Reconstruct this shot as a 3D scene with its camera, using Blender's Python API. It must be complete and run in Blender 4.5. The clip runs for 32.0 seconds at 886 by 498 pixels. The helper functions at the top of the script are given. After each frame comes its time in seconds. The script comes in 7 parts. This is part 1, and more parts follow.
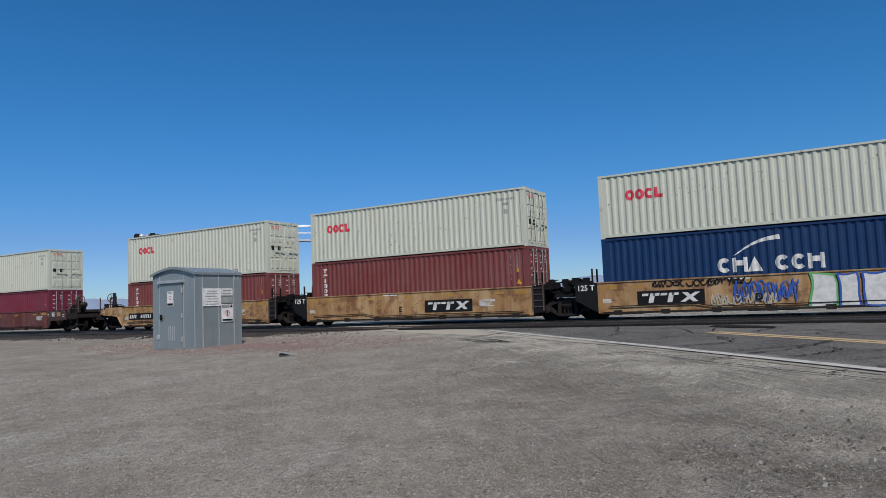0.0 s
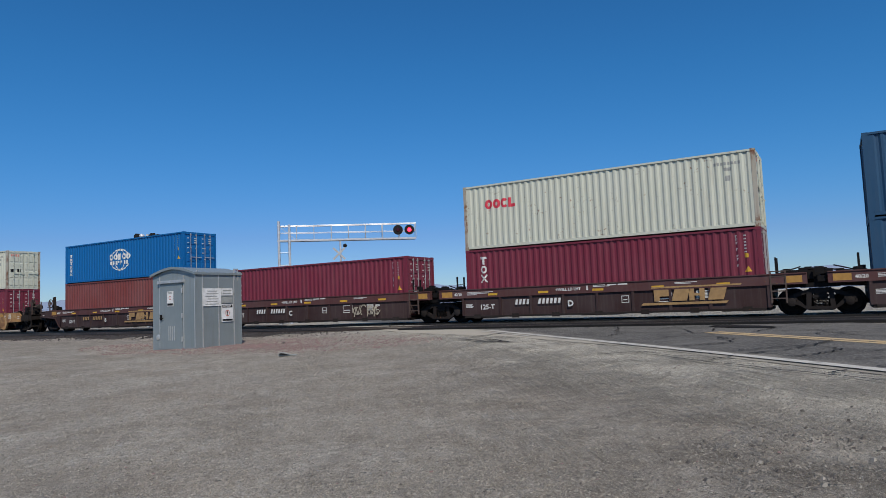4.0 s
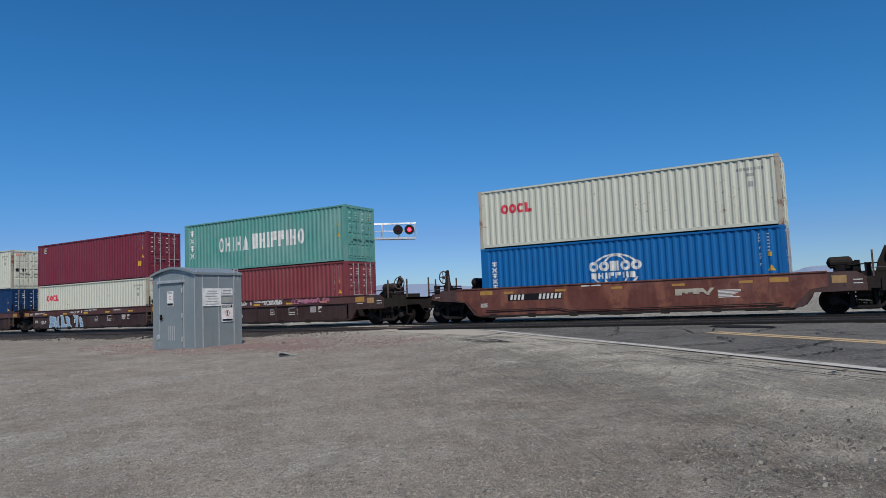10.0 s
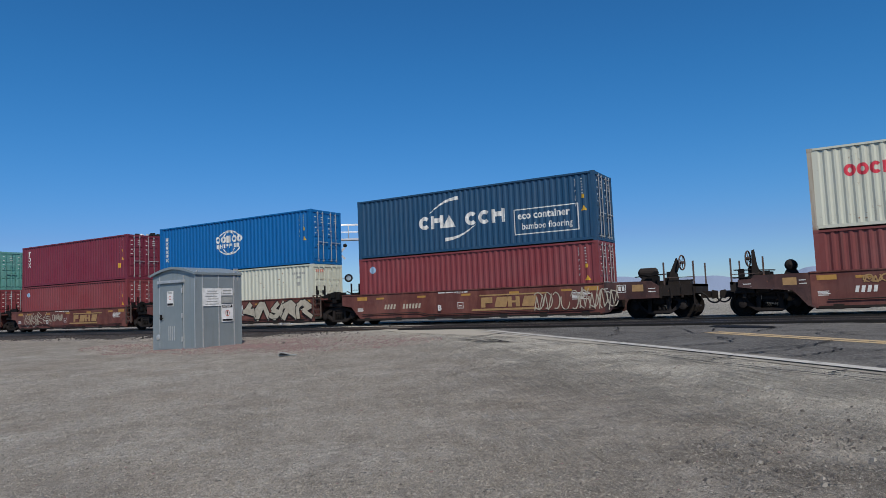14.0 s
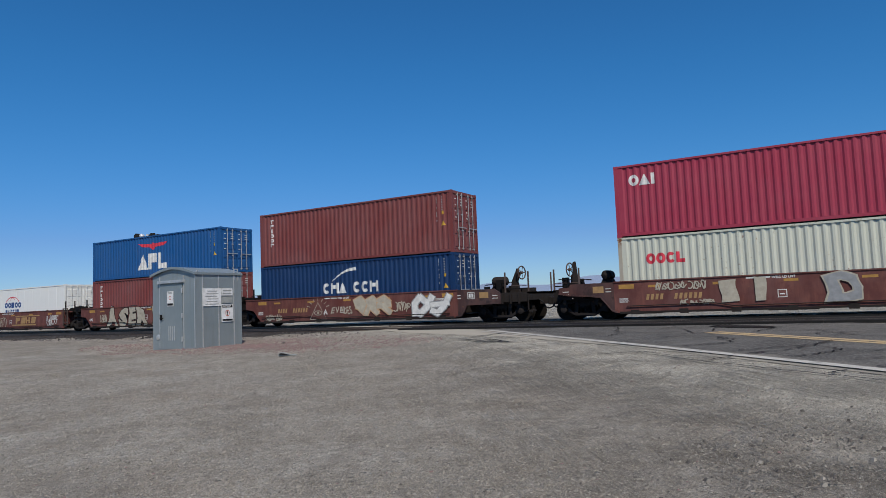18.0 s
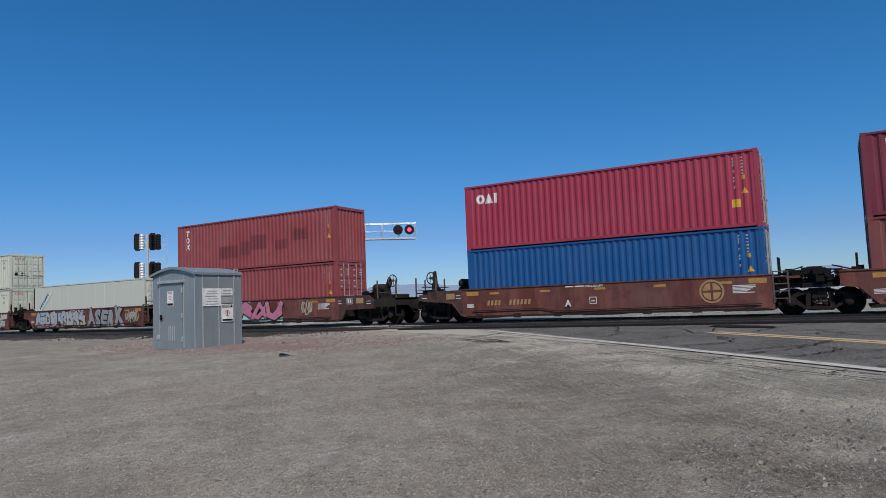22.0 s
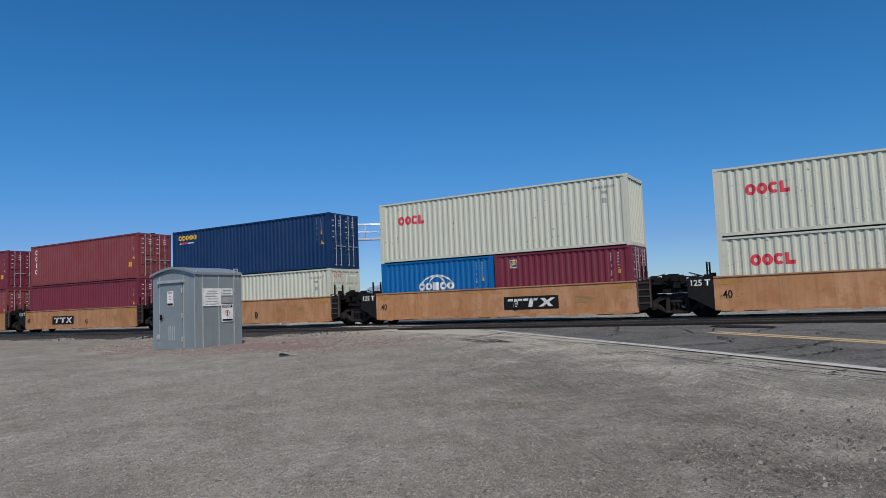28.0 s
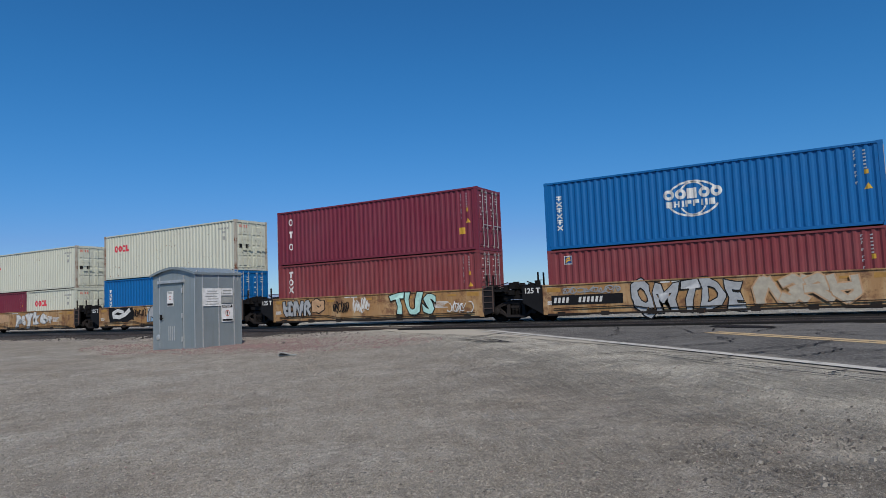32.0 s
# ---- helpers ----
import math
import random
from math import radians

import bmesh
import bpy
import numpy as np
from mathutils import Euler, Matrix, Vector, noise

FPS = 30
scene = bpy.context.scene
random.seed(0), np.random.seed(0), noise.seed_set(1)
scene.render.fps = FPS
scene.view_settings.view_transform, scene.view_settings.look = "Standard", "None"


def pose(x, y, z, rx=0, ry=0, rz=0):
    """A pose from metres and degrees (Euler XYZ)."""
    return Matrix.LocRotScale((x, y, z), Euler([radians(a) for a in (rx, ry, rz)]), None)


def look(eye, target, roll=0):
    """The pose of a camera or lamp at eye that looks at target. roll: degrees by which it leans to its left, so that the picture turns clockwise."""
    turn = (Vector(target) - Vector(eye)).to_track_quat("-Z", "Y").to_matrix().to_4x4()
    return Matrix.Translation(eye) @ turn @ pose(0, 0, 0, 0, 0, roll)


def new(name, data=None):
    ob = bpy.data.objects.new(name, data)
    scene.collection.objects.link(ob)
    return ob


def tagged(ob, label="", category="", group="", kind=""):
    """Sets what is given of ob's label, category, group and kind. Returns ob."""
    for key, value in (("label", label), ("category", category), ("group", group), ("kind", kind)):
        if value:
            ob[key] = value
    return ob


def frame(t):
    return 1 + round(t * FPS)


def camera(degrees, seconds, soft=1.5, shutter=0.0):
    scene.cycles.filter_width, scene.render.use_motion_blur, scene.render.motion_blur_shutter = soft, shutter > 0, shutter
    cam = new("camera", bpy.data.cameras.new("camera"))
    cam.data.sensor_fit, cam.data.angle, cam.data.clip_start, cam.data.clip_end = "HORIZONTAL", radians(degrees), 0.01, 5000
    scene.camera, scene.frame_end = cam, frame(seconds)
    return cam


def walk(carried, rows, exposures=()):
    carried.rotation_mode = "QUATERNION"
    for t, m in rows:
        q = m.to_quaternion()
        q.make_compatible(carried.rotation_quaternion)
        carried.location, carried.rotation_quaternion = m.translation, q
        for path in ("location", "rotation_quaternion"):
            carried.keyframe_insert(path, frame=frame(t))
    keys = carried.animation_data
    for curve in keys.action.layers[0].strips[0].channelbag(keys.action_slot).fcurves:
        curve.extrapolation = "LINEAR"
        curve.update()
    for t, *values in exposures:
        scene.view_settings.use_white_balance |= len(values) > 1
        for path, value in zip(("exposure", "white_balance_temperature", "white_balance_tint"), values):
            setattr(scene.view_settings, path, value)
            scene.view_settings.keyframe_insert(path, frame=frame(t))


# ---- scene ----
cam = camera(66.71, 32.0, soft=0.75)
EYE_Z = 1.56
walk(cam, [(0.0, pose(0, 0, EYE_Z, 94.535, 2.317, 30.391)), (32.0, pose(0, 0, EYE_Z, 94.535, 2.317, 30.391))],
     exposures=[(0.0, -0.07), (32.0, -0.07)])

# ---- world and sun ----
SUN_AZ, SUN_EL = radians(137), radians(49)
world = bpy.data.worlds.new("sky")
scene.world = world
world.use_nodes = True
wn = world.node_tree.nodes
sky = wn.new("ShaderNodeTexSky")
sky.sky_type = "NISHITA"
sky.sun_disc = False
sky.sun_elevation = SUN_EL
sky.sun_rotation = SUN_AZ
sky.altitude = 1000
sky.air_density = 1.0
sky.dust_density = 0.15
sky.ozone_density = 3.0
wn["Background"].inputs["Strength"].default_value = 0.098
rich = wn.new("ShaderNodeHueSaturation")
rich.inputs["Saturation"].default_value = 1.15
clear = wn.new("ShaderNodeMix")
clear.data_type, clear.blend_type = "RGBA", "MULTIPLY"
clear.inputs[0].default_value = 1.0
# dry, very clear air: deep blue where the sky is dark, paler and greyer where it is bright
bright = wn.new("ShaderNodeRGBToBW")
tenth = wn.new("ShaderNodeMath")
tenth.operation = "MULTIPLY"
tenth.inputs[1].default_value = 0.1
air = wn.new("ShaderNodeValToRGB")
air.color_ramp.elements[0].position, air.color_ramp.elements[0].color = 0.20, (0.350, 0.885, 1.145, 1)
air.color_ramp.elements[1].position, air.color_ramp.elements[1].color = 0.57, (0.49, 0.655, 0.94, 1)
world.node_tree.links.new(rich.outputs["Color"], bright.inputs["Color"])
world.node_tree.links.new(bright.outputs["Val"], tenth.inputs[0])
world.node_tree.links.new(tenth.outputs[0], air.inputs["Fac"])
world.node_tree.links.new(air.outputs["Color"], clear.inputs[7])
world.node_tree.links.new(sky.outputs["Color"], rich.inputs["Color"])
world.node_tree.links.new(rich.outputs["Color"], clear.inputs[6])
world.node_tree.links.new(clear.outputs[2], wn["Background"].inputs["Color"])
sun_data = bpy.data.lights.new("sun", "SUN")
sun_data.energy, sun_data.angle, sun_data.color = 4.6, radians(0.53), (1.0, 0.93, 0.84)
sun_ob = new("sun", sun_data)
sun_ob.matrix_world = look((math.sin(SUN_AZ) * math.cos(SUN_EL) * 60, math.cos(SUN_AZ) * math.cos(SUN_EL) * 60, math.sin(SUN_EL) * 60), (0, 0, 0))


# ---- materials ----
def nodes_of(name):
    m = bpy.data.materials.new(name)
    m.use_nodes = True
    nt = m.node_tree
    return m, nt, nt.nodes, nt.links, nt.nodes["Principled BSDF"]


def noise_node(nt, vec, scale, detail=4, rough=0.6):
    n = nt.nodes.new("ShaderNodeTexNoise")
    n.inputs["Scale"].default_value = scale
    n.inputs["Detail"].default_value = detail
    n.inputs["Roughness"].default_value = rough
    nt.links.new(vec, n.inputs["Vector"])
    return n.outputs["Fac"]


def ramp(nt, fac, lo, hi, c0=(0, 0, 0, 1), c1=(1, 1, 1, 1)):
    r = nt.nodes.new("ShaderNodeValToRGB")
    r.color_ramp.elements[0].position, r.color_ramp.elements[1].position = lo, hi
    r.color_ramp.elements[0].color, r.color_ramp.elements[1].color = c0, c1
    nt.links.new(fac, r.inputs["Fac"])
    return r.outputs["Color"]


def mixed(nt, fac, a, b, blend="MIX"):
    m = nt.nodes.new("ShaderNodeMix")
    m.data_type, m.blend_type = "RGBA", blend
    for sock, v in ((m.inputs[0], fac), (m.inputs[6], a), (m.inputs[7], b)):
        if isinstance(v, (int, float)):
            sock.default_value = v
        elif isinstance(v, tuple):
            sock.default_value = (*v[:3], 1)
        else:
            nt.links.new(v, sock)
    return m.outputs[2]


def coords(nt, stretch=(1, 1, 1), shift=True):
    """Object space, moved by the object's own random number, so that no two alike pieces wear alike."""
    tc = nt.nodes.new("ShaderNodeTexCoord")
    mp = nt.nodes.new("ShaderNodeMapping")
    mp.inputs["Scale"].default_value = stretch
    nt.links.new(tc.outputs["Object"], mp.inputs["Vector"])
    if shift:
        oi = nt.nodes.new("ShaderNodeObjectInfo")
        mul = nt.nodes.new("ShaderNodeMath")
        mul.operation = "MULTIPLY"
        mul.inputs[1].default_value = 57.0
        nt.links.new(oi.outputs["Random"], mul.inputs[0])
        nt.links.new(mul.outputs[0], mp.inputs["Location"])
    return mp.outputs["Vector"]


def bump(nt, bsdf, fac, strength, dist):
    b = nt.nodes.new("ShaderNodeBump")
    b.inputs["Strength"].default_value = strength
    b.inputs["Distance"].default_value = dist
    nt.links.new(fac, b.inputs["Height"])
    nt.links.new(b.outputs["Normal"], bsdf.inputs["Normal"])


def paint(name, col, rough=0.5, wear=0.35, rust=0.12, metal=0.0, grime=(0.10, 0.085, 0.07), fade=0.2, sheen=0.32):
    """Weathered sheet-metal paint: faded patches, streaks of grime that run down, specks of rust."""
    m, nt, n, l, b = nodes_of(name)
    v = coords(nt)
    vs = coords(nt, (3.2, 3.2, 0.22))
    pale = tuple(c + (0.55 - c) * fade for c in col)
    c1 = mixed(nt, ramp(nt, noise_node(nt, v, 0.55, 3), 0.35, 0.75), col, pale)
    streak = ramp(nt, noise_node(nt, vs, 2.2, 5, 0.65), 0.50, 0.80)
    dirt = nt.nodes.new("ShaderNodeMath")
    dirt.operation = "MULTIPLY"
    dirt.inputs[1].default_value = wear
    l.new(streak, dirt.inputs[0])
    c2 = mixed(nt, dirt.outputs[0], c1, grime)
    speck = ramp(nt, noise_node(nt, v, 7.0, 6, 0.7), 0.70 - rust * 0.25, 0.76 - rust * 0.25)
    where = ramp(nt, noise_node(nt, v, 0.9, 2), 0.50, 0.62)
    mul = nt.nodes.new("ShaderNodeMath")
    mul.operation = "MULTIPLY"
    l.new(speck, mul.inputs[0]), l.new(where, mul.inputs[1])
    c3 = mixed(nt, mul.outputs[0], c2, (0.16, 0.065, 0.03))
    l.new(c3, b.inputs["Base Color"])
    b.inputs["Metallic"].default_value = metal
    b.inputs["Specular IOR Level"].default_value = sheen
    l.new(ramp(nt, noise_node(nt, v, 3.0), 0.2, 0.8, (rough - 0.12,) * 3 + (1,), (rough + 0.18,) * 3 + (1,)), b.inputs["Roughness"])
    bump(nt, b, noise_node(nt, v, 4.0, 3), 0.25, 0.01)
    return m


def battered(name, col, rust, pale, amount):
    """Old wagon paint: blotches of rust, faded fields, overpainted squares of another shade, seams of dirt that run down."""
    m = paint(name, col, 0.65, 0.5, 0.3, grime=tuple(c * 0.35 for c in col), fade=0.06)
    nt, b = m.node_tree, m.node_tree.nodes["Principled BSDF"]
    old = b.inputs["Base Color"].links[0].from_socket
    v = coords(nt)
    vs = coords(nt, (2.0, 2.0, 0.5))
    fields = ramp(nt, noise_node(nt, vs, 0.9, 4, 0.6), 0.48, 0.62)
    blot = ramp(nt, noise_node(nt, v, 1.6, 8, 0.72), 0.50, 0.60)
    for fac, other, k in ((fields, pale, 0.6), (blot, rust, 0.8)):
        mul = nt.nodes.new("ShaderNodeMath")
        mul.operation = "MULTIPLY"
        mul.inputs[1].default_value = amount * k
        nt.links.new(fac, mul.inputs[0])
        old = mixed(nt, mul.outputs[0], old, other)
    nt.links.new(old, b.inputs["Base Color"])
    return m


def plain(name, col, rough=0.6, metal=0.0, glow=0.0):
    m, nt, n, l, b = nodes_of(name)
    v = coords(nt)
    dark = tuple(c * 0.72 for c in col)
    l.new(mixed(nt, ramp(nt, noise_node(nt, v, 5.0, 5), 0.35, 0.7), dark, col), b.inputs["Base Color"])
    b.inputs["Roughness"].default_value, b.inputs["Metallic"].default_value = rough, metal
    if glow:
        b.inputs["Emission Color"].default_value = (*col, 1)
        b.inputs["Emission Strength"].default_value = glow
    return m


CREAM, MAROON, RED, NAVY, BLUE, BRIGHT, BROWN = "cream", "maroon", "red", "navy", "blue", "bright", "brown"
PAINT = {
    "cream": paint("cream_container_paint", (0.474, 0.490, 0.402), 0.5, 0.45, 0.40, grime=(0.33, 0.30, 0.24), fade=0.12),
    "white": paint("white_container_paint", (0.664, 0.676, 0.644), 0.45, 0.18, 0.05, grime=(0.4, 0.38, 0.33), fade=0.05),
    "pale": paint("off_white_container_paint", (0.470, 0.496, 0.424), 0.45, 0.2, 0.05, grime=(0.4, 0.38, 0.33), fade=0.05),
    "maroon": paint("maroon_container_paint", (0.142, 0.017, 0.034), 0.5, 0.22, 0.06, fade=0.02),
    "red": paint("dull_red_container_paint", (0.174, 0.031, 0.036), 0.5, 0.22, 0.08, fade=0.04),
    "scarlet": paint("bright_red_container_paint", (0.285, 0.027, 0.055), 0.5, 0.15, 0.05, fade=0.03),
    "brown": paint("red_brown_container_paint", (0.150, 0.034, 0.031), 0.55, 0.30, 0.10, fade=0.05),
    "faded": paint("faded_red_container_paint", (0.228, 0.043, 0.047), 0.55, 0.30, 0.10, fade=0.06),
    "orange": paint("faded_orange_container_paint", (0.270, 0.080, 0.049), 0.55, 0.25, 0.08, fade=0.12),
    "navy": paint("navy_container_paint", (0.002, 0.025, 0.088), 0.5, 0.22, 0.03, grime=(0.006, 0.016, 0.05), fade=0.012),
    "slate": paint("slate_blue_container_paint", (0.009, 0.054, 0.117), 0.55, 0.18, 0.05, fade=0.02),
    "blue": paint("mid_blue_container_paint", (0.006, 0.070, 0.215), 0.45, 0.14, 0.04, fade=0.02),
    "bright": paint("bright_blue_container_paint", (0.000, 0.101, 0.300), 0.5, 0.16, 0.03, grime=(0.004, 0.055, 0.19), fade=0.004),
    "green": paint("sea_green_container_paint", (0.072, 0.248, 0.215), 0.55, 0.28, 0.08, fade=0.15),
}
M_WHITE = plain("white_marking", (0.663, 0.663, 0.629), 0.5)
M_RED = plain("red_marking", (0.62, 0.035, 0.06), 0.5)
M_PINK = plain("faded_red_marking", (0.60, 0.24, 0.19), 0.6)
M_BLUE = plain("blue_marking", (0.012, 0.055, 0.20), 0.5)
M_YEL = plain("yellow_marking", (0.62, 0.36, 0.03), 0.5)
M_FLAG = plain("dull_yellow_reflector", (0.40, 0.215, 0.045), 0.6)
M_GOLD = plain("faded_gold_marking", (0.36, 0.22, 0.09), 0.6)
M_GREYM = plain("grey_marking", (0.30, 0.31, 0.29), 0.6)
M_BLACK = plain("black_paint", (0.014, 0.014, 0.015), 0.6)
M_MEND = plain("grey_repaint", (0.36, 0.365, 0.34), 0.6)
M_MEND_RED = plain("dark_red_repaint", (0.165, 0.030, 0.034), 0.6)
M_MEND_PINK = plain("pinkish_repaint", (0.20, 0.055, 0.062), 0.6)
M_RUSTY = paint("rusty_corner_post", (0.33, 0.30, 0.235), 0.7, 0.75, 1.0, grime=(0.13, 0.070, 0.045), fade=0.2)
M_GREEN = plain("green_marking", (0.12, 0.42, 0.12))
M_TEAL = plain("teal_graffiti", (0.07, 0.42, 0.42), 0.5)
M_PALE = plain("pale_graffiti", (0.425, 0.385, 0.300), 0.6)
M_SKYB = plain("light_blue_graffiti", (0.264, 0.422, 0.581), 0.55)
M_ROSE = plain("pink_graffiti", (0.49, 0.18, 0.265), 0.55)
M_MINT = plain("mint_graffiti", (0.40, 0.66, 0.60), 0.55)
M_TAN = plain("tan_graffiti", (0.50, 0.31, 0.17), 0.6)
M_VIO = plain("blue_graffiti", (0.03, 0.10, 0.42), 0.5)
M_SILVER = plain("bright_silver_graffiti", (0.385, 0.400, 0.405), 0.45)
M_GREY = plain("silver_graffiti", (0.289, 0.297, 0.297), 0.5)
M_ROD = plain("galvanised_rod", (0.46, 0.46, 0.45), 0.45, 0.35)
M_STEEL = plain("dark_steel", (0.015, 0.0135, 0.013), 0.65, 0.3)
M_GRIME = paint("grimy_truck_steel", (0.019, 0.015, 0.013), 0.75, 0.5, 0.3, grime=(0.010, 0.008, 0.007), fade=0.02)
M_DUSTY = paint("rusty_ladder_steel", (0.060, 0.038, 0.031), 0.75, 0.5, 0.5, fade=0.1)
M_FRAME = paint("dusty_cast_steel", (0.016, 0.013, 0.012), 0.8, 0.5, 0.3, grime=(0.008, 0.007, 0.006), fade=0.02)
M_WHEEL = plain("wheel_steel", (0.020, 0.017, 0.015), 0.65, 0.4)
M_RAIL = plain("rail_steel", (0.16, 0.12, 0.10), 0.4, 0.7)
for dull in (M_STEEL, M_GRIME, M_FRAME, M_WHEEL, M_BLACK, M_DUSTY):
    dull.node_tree.nodes["Principled BSDF"].inputs["Specular IOR Level"].default_value = 0.12
CAR_PAINT = {
    "amber": battered("yellow_wagon_paint", (0.368, 0.178, 0.073), (0.27, 0.105, 0.046), (0.55, 0.33, 0.19), 0.55),
    "old": battered("faded_yellow_wagon_paint", (0.306, 0.168, 0.062), (0.13, 0.057, 0.031), (0.46, 0.33, 0.18), 1.0),
    "russet": battered("red_brown_wagon_paint", (0.101, 0.028, 0.021), (0.085, 0.026, 0.022), (0.20, 0.075, 0.055), 0.8),
    "dark": paint("dark_brown_wagon_paint", (0.032, 0.014, 0.013), 0.65, 0.40, 0.20, fade=0.04),
    "chord": paint("brown_chord_paint", (0.072, 0.025, 0.023), 0.6, 0.35, 0.15, fade=0.05),
    "grubby": battered("grubby_end_paint", (0.048, 0.020, 0.018), (0.024, 0.015, 0.014), (0.10, 0.046, 0.036), 1.0),
    "single": battered("orange_brown_wagon_paint", (0.112, 0.033, 0.022), (0.085, 0.028, 0.022), (0.25, 0.10, 0.06), 1.0),
}


# ---- mesh tools ----
class Build:
    """Collects vertices and faces of one mesh."""

    def __init__(self):
        self.v, self.f = [], []

    def add(self, verts, faces):
        k = len(self.v)
        self.v += [tuple(p) for p in verts]
        self.f += [tuple(k + i for i in q) for q in faces]
        return self

    def box(self, x0, x1, y0, y1, z0, z1):
        return self.add([(x, y, z) for x in (x0, x1) for y in (y0, y1) for z in (z0, z1)],
                        [(0, 1, 3, 2), (4, 6, 7, 5), (0, 4, 5, 1), (2, 3, 7, 6), (0, 2, 6, 4), (1, 5, 7, 3)])

    def slab(self, outline, y0, y1):
        """An outline in x and z, counter-clockwise seen from the front (y0), with thickness."""
        n = len(outline)
        vs = [(x, y0, z) for x, z in outline] + [(x, y1, z) for x, z in outline]
        fs = [tuple(range(n)), tuple(range(2 * n - 1, n - 1, -1))]
        fs += [(i, n + i, n + (i + 1) % n, (i + 1) % n) for i in range(n)]
        return self.add(vs, fs)

    def rod(self, a, b, r, n=8):
        a, b = Vector(a), Vector(b)
        q = (b - a).to_track_quat("Z", "Y").to_matrix()
        ring = [q @ Vector((r * math.cos(2 * math.pi * i / n), r * math.sin(2 * math.pi * i / n), 0)) for i in range(n)]
        fs = [(i, (i + 1) % n, n + (i + 1) % n, n + i) for i in range(n)] + [tuple(range(n - 1, -1, -1)), tuple(range(n, 2 * n))]
        return self.add([a + p for p in ring] + [b + p for p in ring], fs)

    def lathe(self, centre, axis, profile, n=20):
        """profile: (along, radius) pairs, closed round the axis."""
        q = Vector(axis).to_track_quat("Z", "Y").to_matrix()
        c = Vector(centre)
        vs, m = [], len(profile)
        for h, r in profile:
            for i in range(n):
                a = 2 * math.pi * i / n
                vs.append(c + q @ Vector((r * math.cos(a), r * math.sin(a), h)))
        fs = [(j * n + i, j * n + (i + 1) % n, (j + 1) * n + (i + 1) % n, (j + 1) * n + i) for j in range(m - 1) for i in range(n)]
        fs += [tuple(range(n - 1, -1, -1)), tuple(range((m - 1) * n, m * n))]
        return self.add(vs, fs)

    def torus(self, centre, axis, big, small, n=20, k=6, a0=0.0, a1=2 * math.pi):
        q = Vector(axis).to_track_quat("Z", "Y").to_matrix()
        c = Vector(centre)
        full = abs(a1 - a0 - 2 * math.pi) < 1e-6
        rows = n if full else n + 1
        vs = []
        for i in range(rows):
            a = a0 + (a1 - a0) * i / n
            for j in range(k):
                t = 2 * math.pi * j / k
                vs.append(c + q @ Vector(((big + small * math.cos(t)) * math.cos(a), (big + small * math.cos(t)) * math.sin(a), small * math.sin(t))))
        fs = []
        for i in range(n):
            i2 = (i + 1) % rows
            fs += [(i * k + j, i2 * k + j, i2 * k + (j + 1) % k, i * k + (j + 1) % k) for j in range(k)]
        return self.add(vs, fs)

    # flat paint shapes in the plane of x and z
    def rect(self, x0, z0, x1, z1, lean=0.0):
        h = z1 - z0
        return self.add([(x0, 0, z0), (x1, 0, z0), (x1 + lean * h, 0, z1), (x0 + lean * h, 0, z1)], [(0, 1, 2, 3)])

    def tri(self, a, b, c):
        return self.add([(p[0], 0, p[1]) for p in (a, b, c)], [(0, 1, 2)])

    def ring(self, cx, cz, rx, rz, th, n=24, a0=0.0, a1=360.0):
        vs = []
        for i in range(n + 1):
            a = radians(a0 + (a1 - a0) * i / n)
            vs += [(cx + rx * math.cos(a), 0, cz + rz * math.sin(a)), (cx + (rx - th) * math.cos(a), 0, cz + (rz - th) * math.sin(a))]
        return self.add(vs, [(2 * i, 2 * i + 2, 2 * i + 3, 2 * i + 1) for i in range(n)])

    def disc(self, cx, cz, r, n=20):
        return self.add([(cx + r * math.cos(2 * math.pi * i / n), 0, cz + r * math.sin(2 * math.pi * i / n)) for i in range(n)], [tuple(range(n))])

    def band(self, pts, w0, w1):
        """A stroke along points, from width w0 to w1."""
        n, vs = len(pts), []
        for i, (x, z) in enumerate(pts):
            x2, z2 = pts[min(i + 1, n - 1)]
            x1, z1 = pts[max(i - 1, 0)]
            d = math.hypot(x2 - x1, z2 - z1) or 1
            w = (w0 + (w1 - w0) * i / (n - 1)) / 2
            nx, nz = -(z2 - z1) / d * w, (x2 - x1) / d * w
            vs += [(x + nx, 0, z + nz), (x - nx, 0, z - nz)]
        return self.add(vs, [(2 * i + 1, 2 * i + 3, 2 * i + 2, 2 * i) for i in range(n - 1)])

    def strokes(self, pts, w0, w1, depth=0.0, step=0.0004):
        """A stroke as overlapping pieces, each a hair above the one before."""
        n = len(pts) - 1
        for i in range(n):
            (xa, za), (xb, zb) = pts[i], pts[i + 1]
            d = math.hypot(xb - xa, zb - za) or 1
            wa, wb = w0 + (w1 - w0) * i / n, w0 + (w1 - w0) * (i + 1) / n
            ux, uz = (xb - xa) / d, (zb - za) / d
            y = -depth - step * i
            ea, eb = 0.22 * wa, 0.22 * wb
            self.add([(xa - ux * ea + uz * wa / 2, y, za - uz * ea - ux * wa / 2), (xb + ux * eb + uz * wb / 2, y, zb + uz * eb - ux * wb / 2),
                      (xb + ux * eb - uz * wb / 2, y, zb + uz * eb + ux * wb / 2), (xa - ux * ea - uz * wa / 2, y, za - uz * ea + ux * wa / 2)], [(0, 1, 2, 3)])
        return self

    def mesh(self, name="piece"):
        me = bpy.data.meshes.new(name)
        me.from_pydata(self.v, [], self.f)
        me.update()
        return me


MESHES = {}


